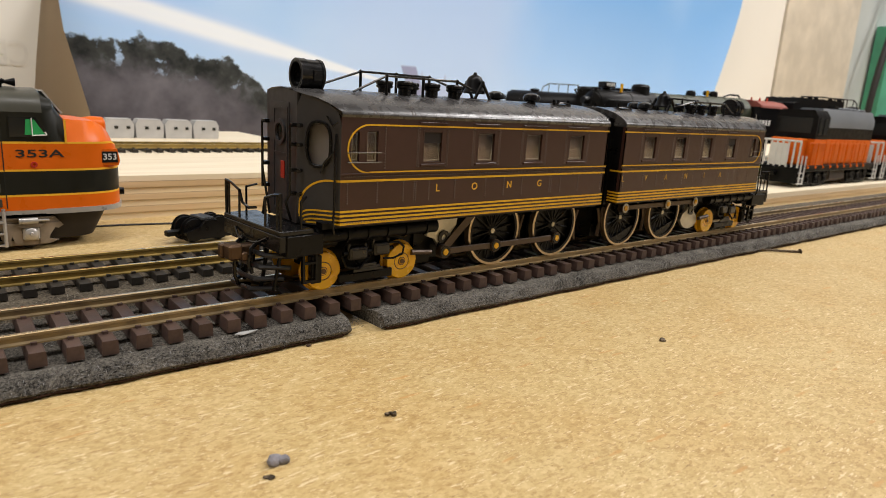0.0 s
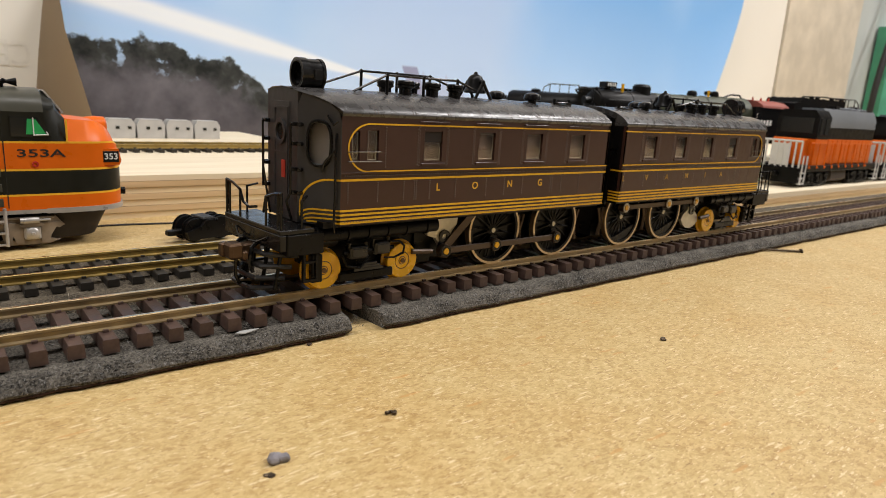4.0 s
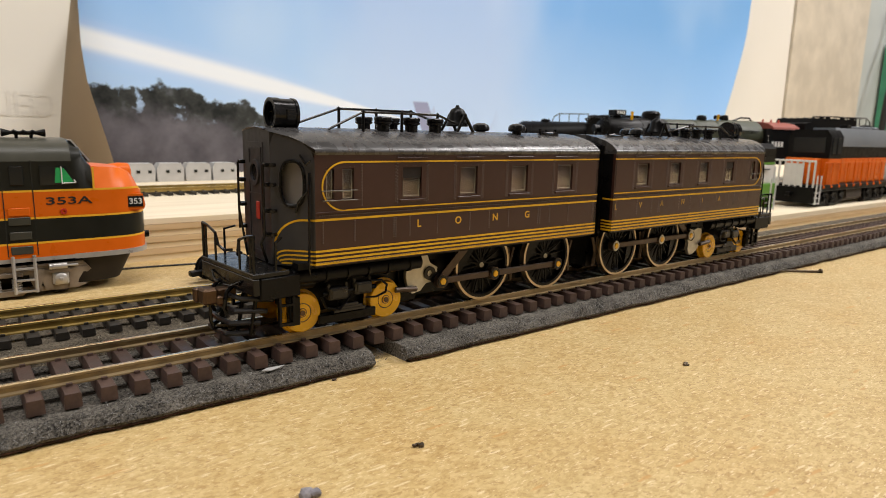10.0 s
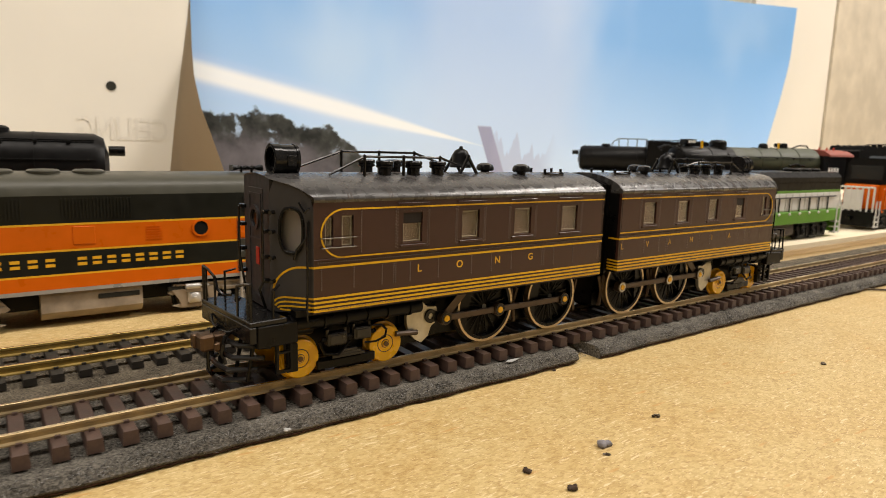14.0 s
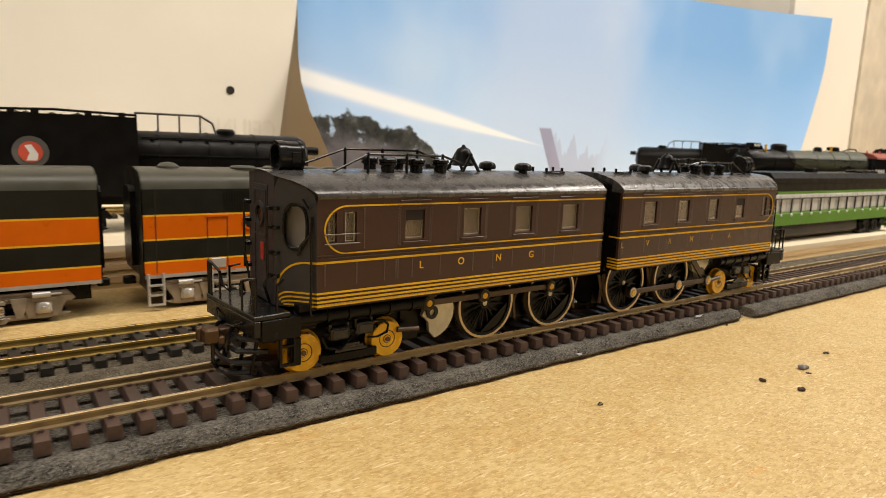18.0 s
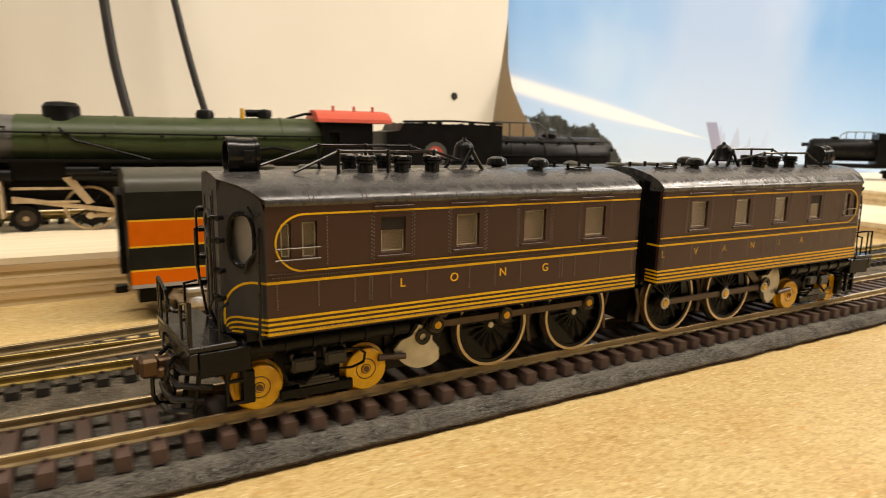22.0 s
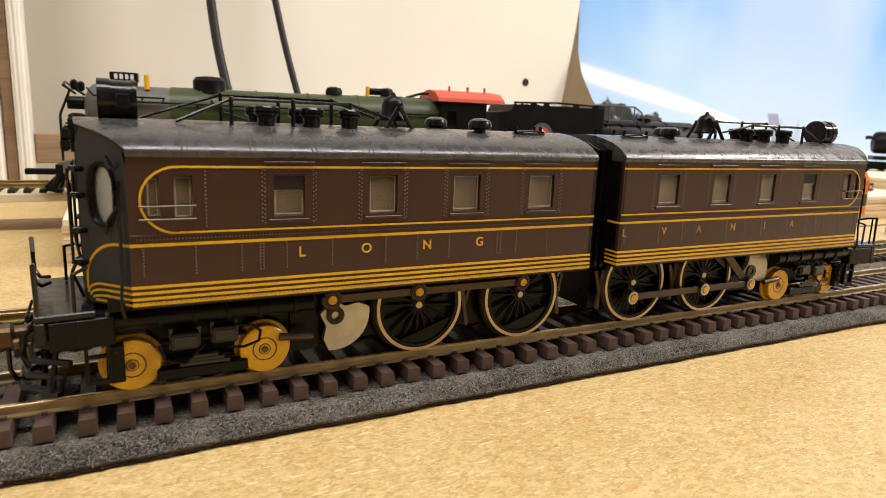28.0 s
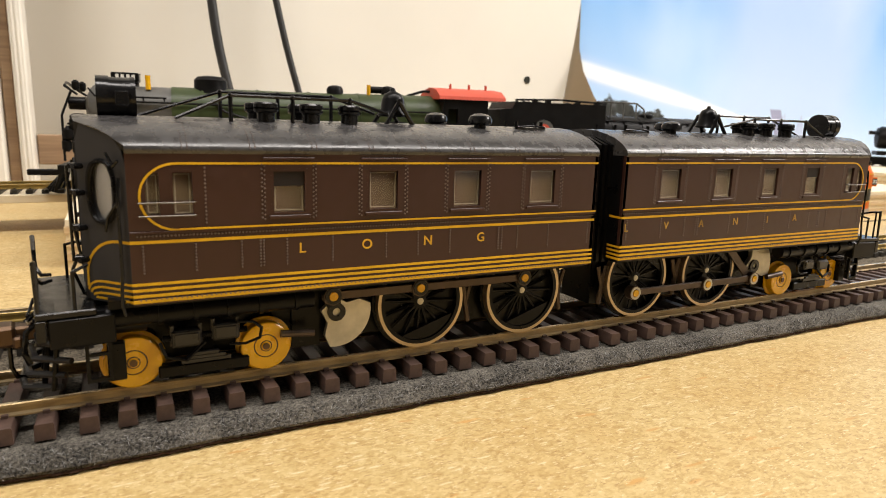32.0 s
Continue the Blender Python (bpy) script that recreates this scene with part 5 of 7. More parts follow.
solid_thing("bolt_hole", b, M_HOLE, "small dark round hole in the white card", "hole")
b = bm_new()
letters(b, "CEILING", 0, 0, 28, 0, depth=0.02)
half_w = max(v.co.x for v in b.verts)
for v in b.verts:
    v.co = Vector((-44 - v.co.x * 36 / half_w, 475.6 + v.co.y, 74.5 + v.co.z))
bmesh.ops.reverse_faces(b, faces=b.faces)
solid_thing("show_through_print", b, M_INK, "faint mirrored word showing through the white card", "print", smooth=0)
# unseen walls that close the room, their tones set to shape bounce and reflections
b = bm_new()
box(b, -2600, 4200, 700, 760, -900, 2200)
solid_thing("wall_north", b, M_WALL, "unseen plain pale wall, added to bounce light behind the bench", kind="structure")
# unseen dark stretch, added so the locomotive's side reflects little when faced squarely
b = bm_new()
box(b, -2600, 700, -2200, -2140, -900, 2200)
solid_thing("dark_wall_south", b, M_DIMWALL, "unseen plain dark wall, added to keep reflections dark", kind="structure")
# unseen pale stretch, added to put haze on the side at a slant
b = bm_new()
box(b, 700, 4200, -2200, -2150, -900, 2200)
solid_thing("bounce_wall_south", b, M_WALL, "unseen plain pale wall, added to brighten oblique reflections", kind="structure")
b = bm_new()
box(b, -2660, -2600, -2200, 760, -900, 2200)
solid_thing("wall_west", b, M_WALL, "unseen plain pale wall, added to bounce light", kind="structure")
b = bm_new()
box(b, 4200, 4260, -2200, 760, -900, 2200)
solid_thing("wall_east", b, M_WALL, "unseen plain pale wall, added to bounce light", kind="structure")
b = bm_new()
box(b, -2660, 4260, -2200, 760, 2200, 2260)
solid_thing("ceiling", b, M_CEIL, "plain dull ceiling", kind="structure")
b = bm_new()
box(b, -2660, 4260, -2200, 760, -960, -900)
solid_thing("floor", b, M_DIMWALL, "plain dull floor", kind="structure")
# pale panels past the end of the backdrop
b = bm_new()
prism(b, [(790, 372), (1052, 376), (1052, 384), (790, 380)], "z", BOARD, 620)
solid_thing("white_board", b, M_SHEET, "white card sheet behind the backdrop's end", "board")
b = bm_new()
prism(b, [(1054, 372), (1372, 380), (1372, 390), (1054, 382)], "z", BOARD, 620)
solid_thing("beige_board", b, M_CARD, "stained beige cardboard sheet standing up", "board")
b = bm_new()
prism(b, [(1375, 384), (1900, 384), (1900, 396), (1375, 396)], "z", BOARD, 620)
solid_thing("grey_board", b, M_GREYWALL, "dull grey-green upright board by the wall", "board")
b = bm_new()
prism(b, [(1476, 350), (1640, 350), (1640, 380), (1476, 380)], "z", BOARD, 260)
solid_thing("green_cloth", b, M_GREENTHING, "green cloth hanging against the wall", "cloth")
b = bm_new()
wire(b, spline([(1500, 340, 420), (1466, 340, 300), (1426, 340, 215), (1404, 340, 130), (1398, 340, 60)], 5), 6, 10)
solid_thing("power_cable", b, M_CABLE, "thick black cable hanging down", "cable")
for pts, r in (([(-407, 470, 420), (-395, 468, 300), (-391, 464, 210), (-385, 456, 130), (-375, 446, 70), (-367, 440, 22)], 3.9), ([(-357, 472, 420), (-347, 470, 300), (-341, 466, 215), (-327, 456, 130), (-311, 446, 60), (-305, 440, 22)], 3.0)):
    b = bm_new()
    wire(b, spline(pts, 6), r, 12)
    solid_thing("power_cable", b, M_CABLE, "black cable hanging down in front of the white card", "cable")
# door frame and wainscot past the card's end
b = bm_new()
box(b, -562, -541.5, 440, 476, BOARD, 620, 1.5)
solid_thing("trim", b, M_TRIM, "white painted upright trim board", kind="structure")
b = bm_new()
box(b, -532.5, -523.5, 446, 476, BOARD, 620, 1.2)
for gx in (-530.6, -527.8):
    box(b, gx, gx + 1.6, 445.2, 446.2, BOARD, 620, 0.3)
solid_thing("trim", b, M_TRIM, "white painted upright trim board", kind="structure")
b = bm_new()
box(b, -541, -533, 452, 474, BOARD, 620, 1.0)
solid_thing("trim", b, M_TRIMWOOD, "brown wooden upright", kind="structure")
b = bm_new()
box(b, -523, -430, 468, 475, 19, 43, 1.0)
solid_thing("baseboard", b, M_TRIMWOOD, "dark brown wooden skirting", kind="structure")

# ---------------------------------------------------------------- plywood risers


def riser(label, x0, x1, y0, y1, z0, z1, plies):
    t = thing("plywood_riser", label, "riser", "plywood risers")
    h = (z1 - z0) / plies
    for i in range(plies):
        j = 0.25 * (-1) ** i
        part("ply", box(bm_new(), x0 + j, x1 - j, y0 + j, y1, z0 + i * h + (0.1 if i else 0.02), z0 + (i + 1) * h - 0.1), M_PLY_TOP if i == plies - 1 else M_PLY_A if i % 2 == 0 else M_PLY_B, t)
    return t


riser("thick riser of pale plywood layers under the steam train", -488, 150, 150, 440, BOARD, 19.5, 7)
riser("thin riser of pale plywood under the diesels", 152, 1000, 46, 420, BOARD, 11.0, 3)
riser("short end piece of thin plywood under the green diesel", 98, 151.5, 46, 148, BOARD, 11.0, 3)
riser("upper riser of pale plywood behind the hood diesels", 250, 900, 100, 400, 11.05, 24.5, 5)
railway_track("black-tied track with brassy rails on the plywood riser", 262, -700, 140, 19.5, 24.0, 6.9, -60.0, M_TIE_BLACK, M_BRASS_RAIL)
plank = thing("plywood_riser", "narrow plywood plank on blocks carrying the far track", "riser", "plywood risers")
part("plank", box(bm_new(), -760, -489, 243, 281, 15.4, 19.45, 0.3), M_PLY_TOP, plank)
for x in (-640, -745):
    part("block", box(bm_new(), x, x + 28, 246, 278, BOARD, 15.35, 0.4), M_PLY_A, plank)

# small white sheds in a row behind the far track
M_SHED = paint("dull_white_plastic", (0.46, 0.45, 0.43), 0.6, vary=0.12, scale=120)
for i in range(4):
    x = 21 + i * 20.4
    s_ = thing("white_shed", "small dull white shed in a row behind the track", "shed", "white sheds", at=(x, 352, 19.5))
    part("body", prism(bm_new(), [(0, 0), (18.6, 0), (19, 10), (16.8, 13.6), (1.8, 13.6), (-0.4, 10)], "y", 0, 12), M_SHED, s_)
    for q in (6, 14):
        part("vent", box(bm_new(), q, q + 2.4, -0.3, 0.1, 6.5, 8.5), M_HOLE, s_)

# ---------------------------------------------------------------- streamlined diesels
M_ORANGE = paint("orange_paint", (0.68, 0.128, 0.007), 0.34, spec=0.22, vary=0.07, scale=200)
M_DKGREEN = paint("dark_olive_paint", (0.014, 0.014, 0.010), 0.36, spec=0.25, vary=0.15, scale=250)
M_ROOFGREY = paint("olive_roof_paint", (0.058, 0.056, 0.042), 0.38, vary=0.16, scale=150)
M_STRIPE = paint("yellow_stripe", (0.80, 0.42, 0.03), 0.4, vary=0.08)
M_TRUCK = paint("weathered_silver", (0.25, 0.20, 0.145), 0.5, vary=0.4, scale=200, bump=0.1)
M_SILVER = paint("aluminium_paint", (0.46, 0.44, 0.41), 0.32, metal=0.4, vary=0.15, scale=200)
M_DIRT = paint("grimy_underframe", (0.075, 0.058, 0.045), 0.65, vary=0.4, scale=200)
M_SKIRT = paint("dark_brown_skirt", (0.026, 0.020, 0.016), 0.6, vary=0.4, scale=200)
M_DARKGLASS = paint("dark_cab_glass", (0.015, 0.016, 0.015), 0.12, vary=0.05)
M_GREENSEAT = paint("green_cab_lining", (0.03, 0.36, 0.10), 0.4, vary=0.2, scale=200)
M_WHITEMETAL = paint("white_print", (0.7, 0.7, 0.66), 0.5)


def truck(parent, x0, x1, y, z, mat, wheels=(0.25, 0.75), h=11.0, bright=None):
    """A sprung truck: open side frame with journals, springs, brake cylinders and wheels; y is its near face."""
    bright = bright or mat
    w = x1 - x0
    xs = [x0 + f * w for f in wheels]
    bm = bm_new()
    prism(bm, [(x0, z + h - 3.4), (x0 + 0.05 * w, z + h), (x1 - 0.05 * w, z + h), (x1, z + h - 3.4), (x1 - 0.03 * w, z + h - 4.4), (x1 - 0.08 * w, z + h - 3.6), (x0 + 0.08 * w, z + h - 3.6), (x0 + 0.03 * w, z + h - 4.4)], "y", y + 1.0, y + 2.6)
    prism(bm, [(x0 + 0.03 * w, z + 2.4), (x0 + 0.1 * w, z + 1.2), (x1 - 0.1 * w, z + 1.2), (x1 - 0.03 * w, z + 2.4), (x1 - 0.1 * w, z + 3.0), (x0 + 0.1 * w, z + 3.0)], "y", y + 1.0, y + 2.2)
    for c in xs:
        for s_ in (-1, 1):
            prism(bm, [(c + s_ * 2.5, z + 1.6), (c + s_ * 4.8, z + 1.6), (c + s_ * 5.6, z + 4.4), (c + s_ * 8.4, z + h - 2.2), (c + s_ * 2.7, z + h - 2.2)], "y", y + 0.6, y + 2.4)
    tr = part("truck", bm, mat, parent, "weathered truck side frame")
    # black backing added to stand in for shade in the side frame's gaps
    part("gap_backing", box(bm_new(), x0 + 3, x1 - 3, y + 5.8, y + 9.0, z + 1.6, z + h + 0.6), M_BLACK, tr)
    rib = bm_new()
    box(rib, x0 + 0.06 * w, x1 - 0.06 * w, y + 0.55, y + 1.1, z + h - 0.9, z + h - 0.1, 0.15)
    for k in range(9):
        ball(rib, (x0 + (0.1 + 0.1 * k) * w, y + 0.8, z + h - 2.4), 0.42, 1)
    part("top_rib", rib, mat, tr)
    for s_ in (-1, 1):
        q = (x0 + x1) / 2 + s_ * 0.17 * w
        part("swing_hanger", prism(bm_new(), [(q - 2.6, z + h - 2.0), (q + 2.6, z + h - 2.0), (q + 1.0, z + 2.0), (q - 1.0, z + 2.0)], "y", y + 0.2, y + 1.4), mat, tr)
    for c in xs:
        part("journal_box", box(bm_new(), c - 2.5, c + 2.5, y, y + 1.8, z + 3.0, z + 7.6, 0.5), bright, tr)
        part("journal_lid", lathe(bm_new(), [(2.1, 0.2), (2.0, -0.4), (1.5, -0.8), (0.7, -0.9), (0.5, -1.3), (0.05, -1.3)], (c, y, z + 5.3), "y", 18), bright, tr)
        part("journal_spring", prism(bm_new(), [(c - 3.6, z + 8.2), (c - 2.8, z + 7.5), (c + 2.8, z + 7.5), (c + 3.6, z + 8.2), (c + 2.2, z + 8.9), (c - 2.2, z + 8.9)], "y", y - 0.1, y + 1.6), mat, tr)
        part("wheel", lathe(bm_new(), [(5.4, -1.2), (5.4, 0.9), (6.2, 1.0), (6.2, 1.4), (1.0, 1.5)], (c, y + 4.2, z + 5.6), "y", 24), M_DIRT, tr)
        sb = bm_new()
        box(sb, c - 5.8, c - 3.6, y + 2.6, y + 3.4, z + 2.6, z + 7.4, 0.3)
        box(sb, c + 3.6, c + 5.8, y + 2.6, y + 3.4, z + 2.6, z + 7.4, 0.3)
        part("brake_shoe", sb, M_DIRT, tr)
        part("brake_cylinder", rod(bm_new(), (c - 3.4, y + 0.2, z + h - 1.2), (c + 2.2, y + 0.2, z + h - 1.2), 1.1, 12), bright, tr)
        part("piston_rod", rod(bm_new(), (c + 2.2, y + 0.2, z + h - 1.2), (c + 5.6, y + 0.2, z + h - 1.2), 0.4, 8), bright, tr)
    m = (x0 + x1) / 2
    for s_ in (-1, 1):
        sp = bm_new()
        for k in range(5):
            ring(sp, (m + s_ * 3.0, y + 0.9, z + 2.6 + k * 0.85), 0.6, 1.5, -0.22, 0.22, "z", 12)
        part("coil_spring", sp, bright, tr)
    part("spring_plank", prism(bm_new(), [(m - 6, z + 2.4), (m - 4.6, z + 0.6), (m + 4.6, z + 0.6), (m + 6, z + 2.4)], "y", y, y + 1.8), mat, tr)
    part("bolster", box(bm_new(), m - 5, m + 5, y + 0.4, y + 1.8, z + 7.0, z + 8.6, 0.3), mat, tr)
    return tr


F_PROF = [(17.4, 13.2), (17.4, 14.6), (17.4, 15.2), (17.4, 19.3), (17.4, 20.0), (17.4, 27.9), (17.4, 28.6), (17.4, 37.2), (17.4, 37.9), (17.4, 47.6), (16.9, 49.8), (15.2, 52.4), (12.0, 54.0), (7.0, 55.0), (0.0, 55.4)]
F_BANDS = [("sill", 0, 1, "M_SILVER"), ("lower_band", 1, 3, "M_ORANGE"), ("stripe", 3, 4, "M_STRIPE"), ("dark_band", 4, 5, "M_DKGREEN"), ("stripe", 5, 6, "M_STRIPE"), ("orange_band", 6, 7, "M_ORANGE"), ("stripe", 7, 8, "M_STRIPE"), ("upper_side", 8, 9, "M_DKGREEN"), ("roof", 9, 14, "M_ROOFGREY")]
F_MATS = {"M_SILVER": M_SILVER, "M_ORANGE": M_ORANGE, "M_STRIPE": M_STRIPE, "M_DKGREEN": M_DKGREEN, "M_ROOFGREY": M_ROOFGREY}


def loft_part(name, stations, k0, k1, mat, parent, label=""):
    """The strip of a body between profile points k0 and k1 over all stations, on both sides. A station: (x, width factor, height limit)."""
    bm = bm_new()
    rows_ = []
    for x, wf, top in stations:
        near, far = [], []
        for k in range(k0, k1 + 1):
            y, z = F_PROF[k]
            zz = z if z <= top - 3 else top - 3 * math.exp(-(z - top + 3) / 3.0)
            yy = y * wf * (1.0 if z <= top - 3 else max(0.0, 1 - ((z - top + 3) / 14.0) ** 1.5))
            near.append((x, -yy, zz))
            far.append((x, yy, zz))
        rows_.append((near, far))
    fs = []
    for side in (0, 1):
        vs = [[bm.verts.new(p) for p in r[side]] for r in rows_]
        for a, c in zip(vs, vs[1:]):
            for i in range(len(a) - 1):
                fs.append(bm.faces.new((a[i], a[i + 1], c[i + 1], c[i])))
    bmesh.ops.remove_doubles(bm, verts=bm.verts, dist=0.01)
    bmesh.ops.recalc_face_normals(bm, faces=bm.faces)
    # outward on both sides
    for f_ in bm.faces:
        c = f_.calc_center_median()
        if f_.normal.dot(Vector((0, c.y, max(0, c.z - 45)))) < 0:
            f_.normal_flip()
    return part(name, bm, mat, parent, label, smooth=50)


def letter_bars(parent, xs, z, h, y, mat, w=2.6):
    """A row of plain bars in place of a company name."""
    for i, x in enumerate(xs):
        bm = bm_new()
        for q in (0.4, h - 1.5):
            box(bm, x, x + w + 0.3, y - 0.1, y, z + q, z + q + 1.1)
        part("name_bar", bm, mat, parent, "plain yellow bars" if i == 0 else "", smooth=0)


def streamliner(label, x0, x1, yc, nose, ports, marks, trucks, at_z=0.0):
    """A diesel with a smooth body from x0 (rear) to x1; with a nose at x1 if asked."""
    D = thing("diesel_locomotive", label, "locomotive", "streamlined diesels", at=(0, yc, at_z))
    if nose:
        body_end = x1 - 25
        st = [(x0, 1, 99), (x0 + 40, 1, 99), (x0 + 90, 1, 99), (body_end - 6, 1, 99), (body_end, 1, 99)]
    else:
        st = [(x0, 1, 99), (x0 + 40, 1, 99), (x1 - 40, 1, 99), (x1, 1, 99)]
    for nm, k0, k1, mt in F_BANDS:
        loft_part(nm, st, k0, k1, F_MATS[mt], D)
    if nose:
        nst = [(body_end + d, wf, tp) for d, wf, tp in ((0, 1, 99), (3.2, 1.0, 53.2), (6.4, 0.995, 46.4), (9, 0.985, 46.0), (12, 0.97, 45.8), (16, 0.93, 45.3), (19.4, 0.85, 43.6), (21.8, 0.74, 41.0), (23.5, 0.60, 37.6), (24.6, 0.42, 34.0), (25.2, 0.2, 31.0), (25.3, 0.02, 30.0))]
        wst = nst[:3]
        for nm, k0, k1, mt in F_BANDS:
            if nm in ("roof", "upper_side", "sill"):
                continue
            loft_part("nose_" + nm, nst, k0, k1, F_MATS[mt], D)
        loft_part("nose_hood", nst[2:], 8, 14, M_ORANGE, D, "bulbous orange nose")
        loft_part("windscreen_surround", wst, 8, 14, M_DKGREEN, D)
        part("nose_stripe", box(bm_new(), body_end + 6.2, body_end + 6.8, -17.5, -17.0, 37.6, 45.4), M_STRIPE, D, "upright yellow stripe")
        # cab glazing
        for s_ in (-1, 1):
            part("windscreen", prism(bm_new(), [(body_end + 1.0, 54.6), (body_end + 6.4, 47.2), (body_end + 6.9, 47.5), (body_end + 1.5, 54.9)], "y", min(s_ * 1.2, s_ * 11.5), max(s_ * 1.2, s_ * 11.5)), M_SILVER, D, "raked windscreen")
        part("cab_window", prism(bm_new(), [(body_end - 9.7, 39.4), (body_end + 1.9, 39.4), (body_end - 1.9, 46.0), (body_end - 9.7, 46.0)], "y", -17.7, -17.35), M_DARKGLASS, D, "open cab side window")
        part("cab_lining", prism(bm_new(), [(body_end - 5.4, 40.2), (body_end + 0.4, 40.4), (body_end - 2.4, 45.2), (body_end - 4.8, 45.4)], "y", -17.8, -17.72), M_GREENSEAT, D, "bright green panel in the cab window")
        wf_ = bm_new()
        for p_, q_ in (((-3.2, 39.8), (-3.2, 45.8)), ((-3.2, 40.0), (1.0, 40.2)), ((1.0, 40.2), (0.4, 41.2))):
            rod(wf_, (body_end + p_[0], -17.9, p_[1]), (body_end + q_[0], -17.9, q_[1]), 0.2, 6)
        part("window_post", wf_, M_WHITEMETAL, D)
        part("door_window", box(bm_new(), body_end - 18.4, body_end - 14.3, -17.7, -17.35, 39.6, 46.0, 0.2), M_DARKGLASS, D)
        for x in (body_end - 20.8, body_end - 12.2):
            part("door_seam", box(bm_new(), x, x + 0.3, -17.5, -17.38, 15.4, 48), M_HOLE, D)
        nb = part("number_box", prism(bm_new(), [(x1 - 9.4, 29.4), (x1 - 1.8, 29.4), (x1 - 1.2, 31.0), (x1 - 2.0, 35.2), (x1 - 8.0, 35.2), (x1 - 9.4, 33.6)], "y", -15.4, -6.0), M_ORANGE, D)
        part("number_panel", box(bm_new(), x1 - 7.2, x1 - 2.0, -15.6, -15.4, 30.4, 34.4, 0.1), M_DARKGLASS, nb)
        part("number", letters(bm_new(), "353", x1 - 4.6, 32.4, 3.1, -15.65, depth=0.05), M_WHITEMETAL, nb, smooth=0)
        num = letters(bm_new(), "353A", 0, 0, 3.6, -17.45, depth=0.05)
        half_n = max(v.co.x for v in num.verts)
        for v in num.verts:
            v.co.x = body_end - 1.6 + v.co.x * 7.3 / half_n
            v.co.z += 33.8
        part("number", num, M_HOLE, D, "black painted number", smooth=0)
        part("filler_cap", ring(bm_new(), (body_end - 3.4, -17.4, 30.2), 0.5, 1.0, -0.3, 0.0, "y", 18), M_RED, D, "small round filler cap")
        lp = bm_new()
        lathe(lp, [(3.4, -3), (3.9, 0.5), (3.7, 3.8), (3.0, 4.4)], (x1 - 7.4, 0, 42.2), "x", 24)
        part("headlight", lp, M_ORANGE, D)
        part("lens", rod(bm_new(), (x1 - 3.1, 0, 42.2), (x1 - 2.9, 0, 42.2), 2.7, 20), M_SILVER, D)
        plan = [(body_end - 1, 17.4)] + [(x + 0.5, 17.4 * wf + 0.3) for x, wf, tp in nst[1:-1]]
        plan = [(x, -y) for x, y in plan] + [(x, y) for x, y in plan[::-1]]
        part("anticlimber", prism(bm_new(), plan, "z", 13.0, 14.8), M_SILVER, D, "silver lip round the nose")
        skirt = [(body_end + (x - body_end) * 0.80, y * 0.84) for x, y in plan]
        pilot = prism(bm_new(), skirt, "z", 3.2, 13.0)
        for v in pilot.verts:
            if v.co.z < 5:
                v.co.x -= 0.18 * max(0.0, v.co.x - body_end) + 1.2
                v.co.y *= 0.86
        part("pilot", pilot, M_SKIRT, D, "dark brown pilot skirt")
        part("nose_coupler", rod(bm_new(), (x1 - 1, 0, 17.5), (x1 + 2.6, 0, 17.5), 1.4, 12), M_BLACK, D)
        horn = bm_new()
        for y in (-6.2, -3.8):
            wire(horn, [(body_end - 17.5, y, 57.0), (body_end - 7.0, y, 57.0)], 0.6)
            lathe(horn, [(1.4, -1.2), (0.6, 1.6)], (body_end - 17.6, y, 57.0), "x", 12)
            lathe(horn, [(0.6, -1.6), (1.4, 1.2)], (body_end - 7.0, y, 57.0), "x", 12)
            for x in (body_end - 15, body_end - 12.2, body_end - 9.4):
                ball(horn, (x, y, 57.2), 0.9, 1)
        for x in (body_end - 14.4, body_end - 10):
            rod(horn, (x, -5, 54.5), (x, -5, 57.0), 0.55, 8)
        box(horn, body_end - 15, body_end - 9.4, -6.2, -3.8, 56.2, 56.8)
        part("air_horn", horn, M_BLACK, D, "twin roof horn")
        lad = bm_new()
        for x in (body_end - 19.6, body_end - 13.4):
            rod(lad, (x, -18.0, 2.4), (x, -17.9, 15.5), 0.55, 8)
        for z in (3.0, 7.0, 11.0):
            box(lad, body_end - 19.8, body_end - 13.2, -18.4, -17.2, z - 0.3, z + 0.3)
        part("ladder", lad, M_SILVER, D)
        for z in (17.2, 22.2, 27.2, 30.4):
            part("step_plate", box(bm_new(), body_end - 19.8, body_end - 13.4, -17.7, -17.38, z - 1.2, z + 1.6, 0.2), M_ROOFGREY if z < 30 else M_ORANGE, D)
    for ex, d in ((x0, -1), (x1, 1)):
        if nose and d > 0:
            continue
        eb = bm_new()
        pr = [(-y, z) for y, z in F_PROF] + [(y, z) for y, z in F_PROF[-2::-1]]
        prism(eb, pr, "x", ex - 0.4 * d, ex + 0.05 * d)
        part("end_wall", eb, M_DKGREEN, D)
        part("diaphragm", prism(bm_new(), [(-7, 17), (7, 17), (7, 46), (4, 48), (-4, 48), (-7, 46)], "x", ex, ex + 2.2 * d), M_BLACK, D)
        part("coupler", box(bm_new(), min(ex, ex + 4.5 * d), max(ex, ex + 4.5 * d), -1.8, 1.8, 8.6, 11.6, 0.4), M_BLACK, D)
    for x in ports:
        p = part("porthole", ring(bm_new(), (x, -17.4, 34.0), 2.7, 3.4, -0.45, 0.1, "y", 28), M_ORANGE, D)
        part("pane", rod(bm_new(), (x, -17.5, 34.0), (x, -17.3, 34.0), 2.75, 24), M_DARKGLASS, p)
    for q in marks:
        letter_bars(D, q, 22.2, 3.8, -17.4, M_STRIPE)
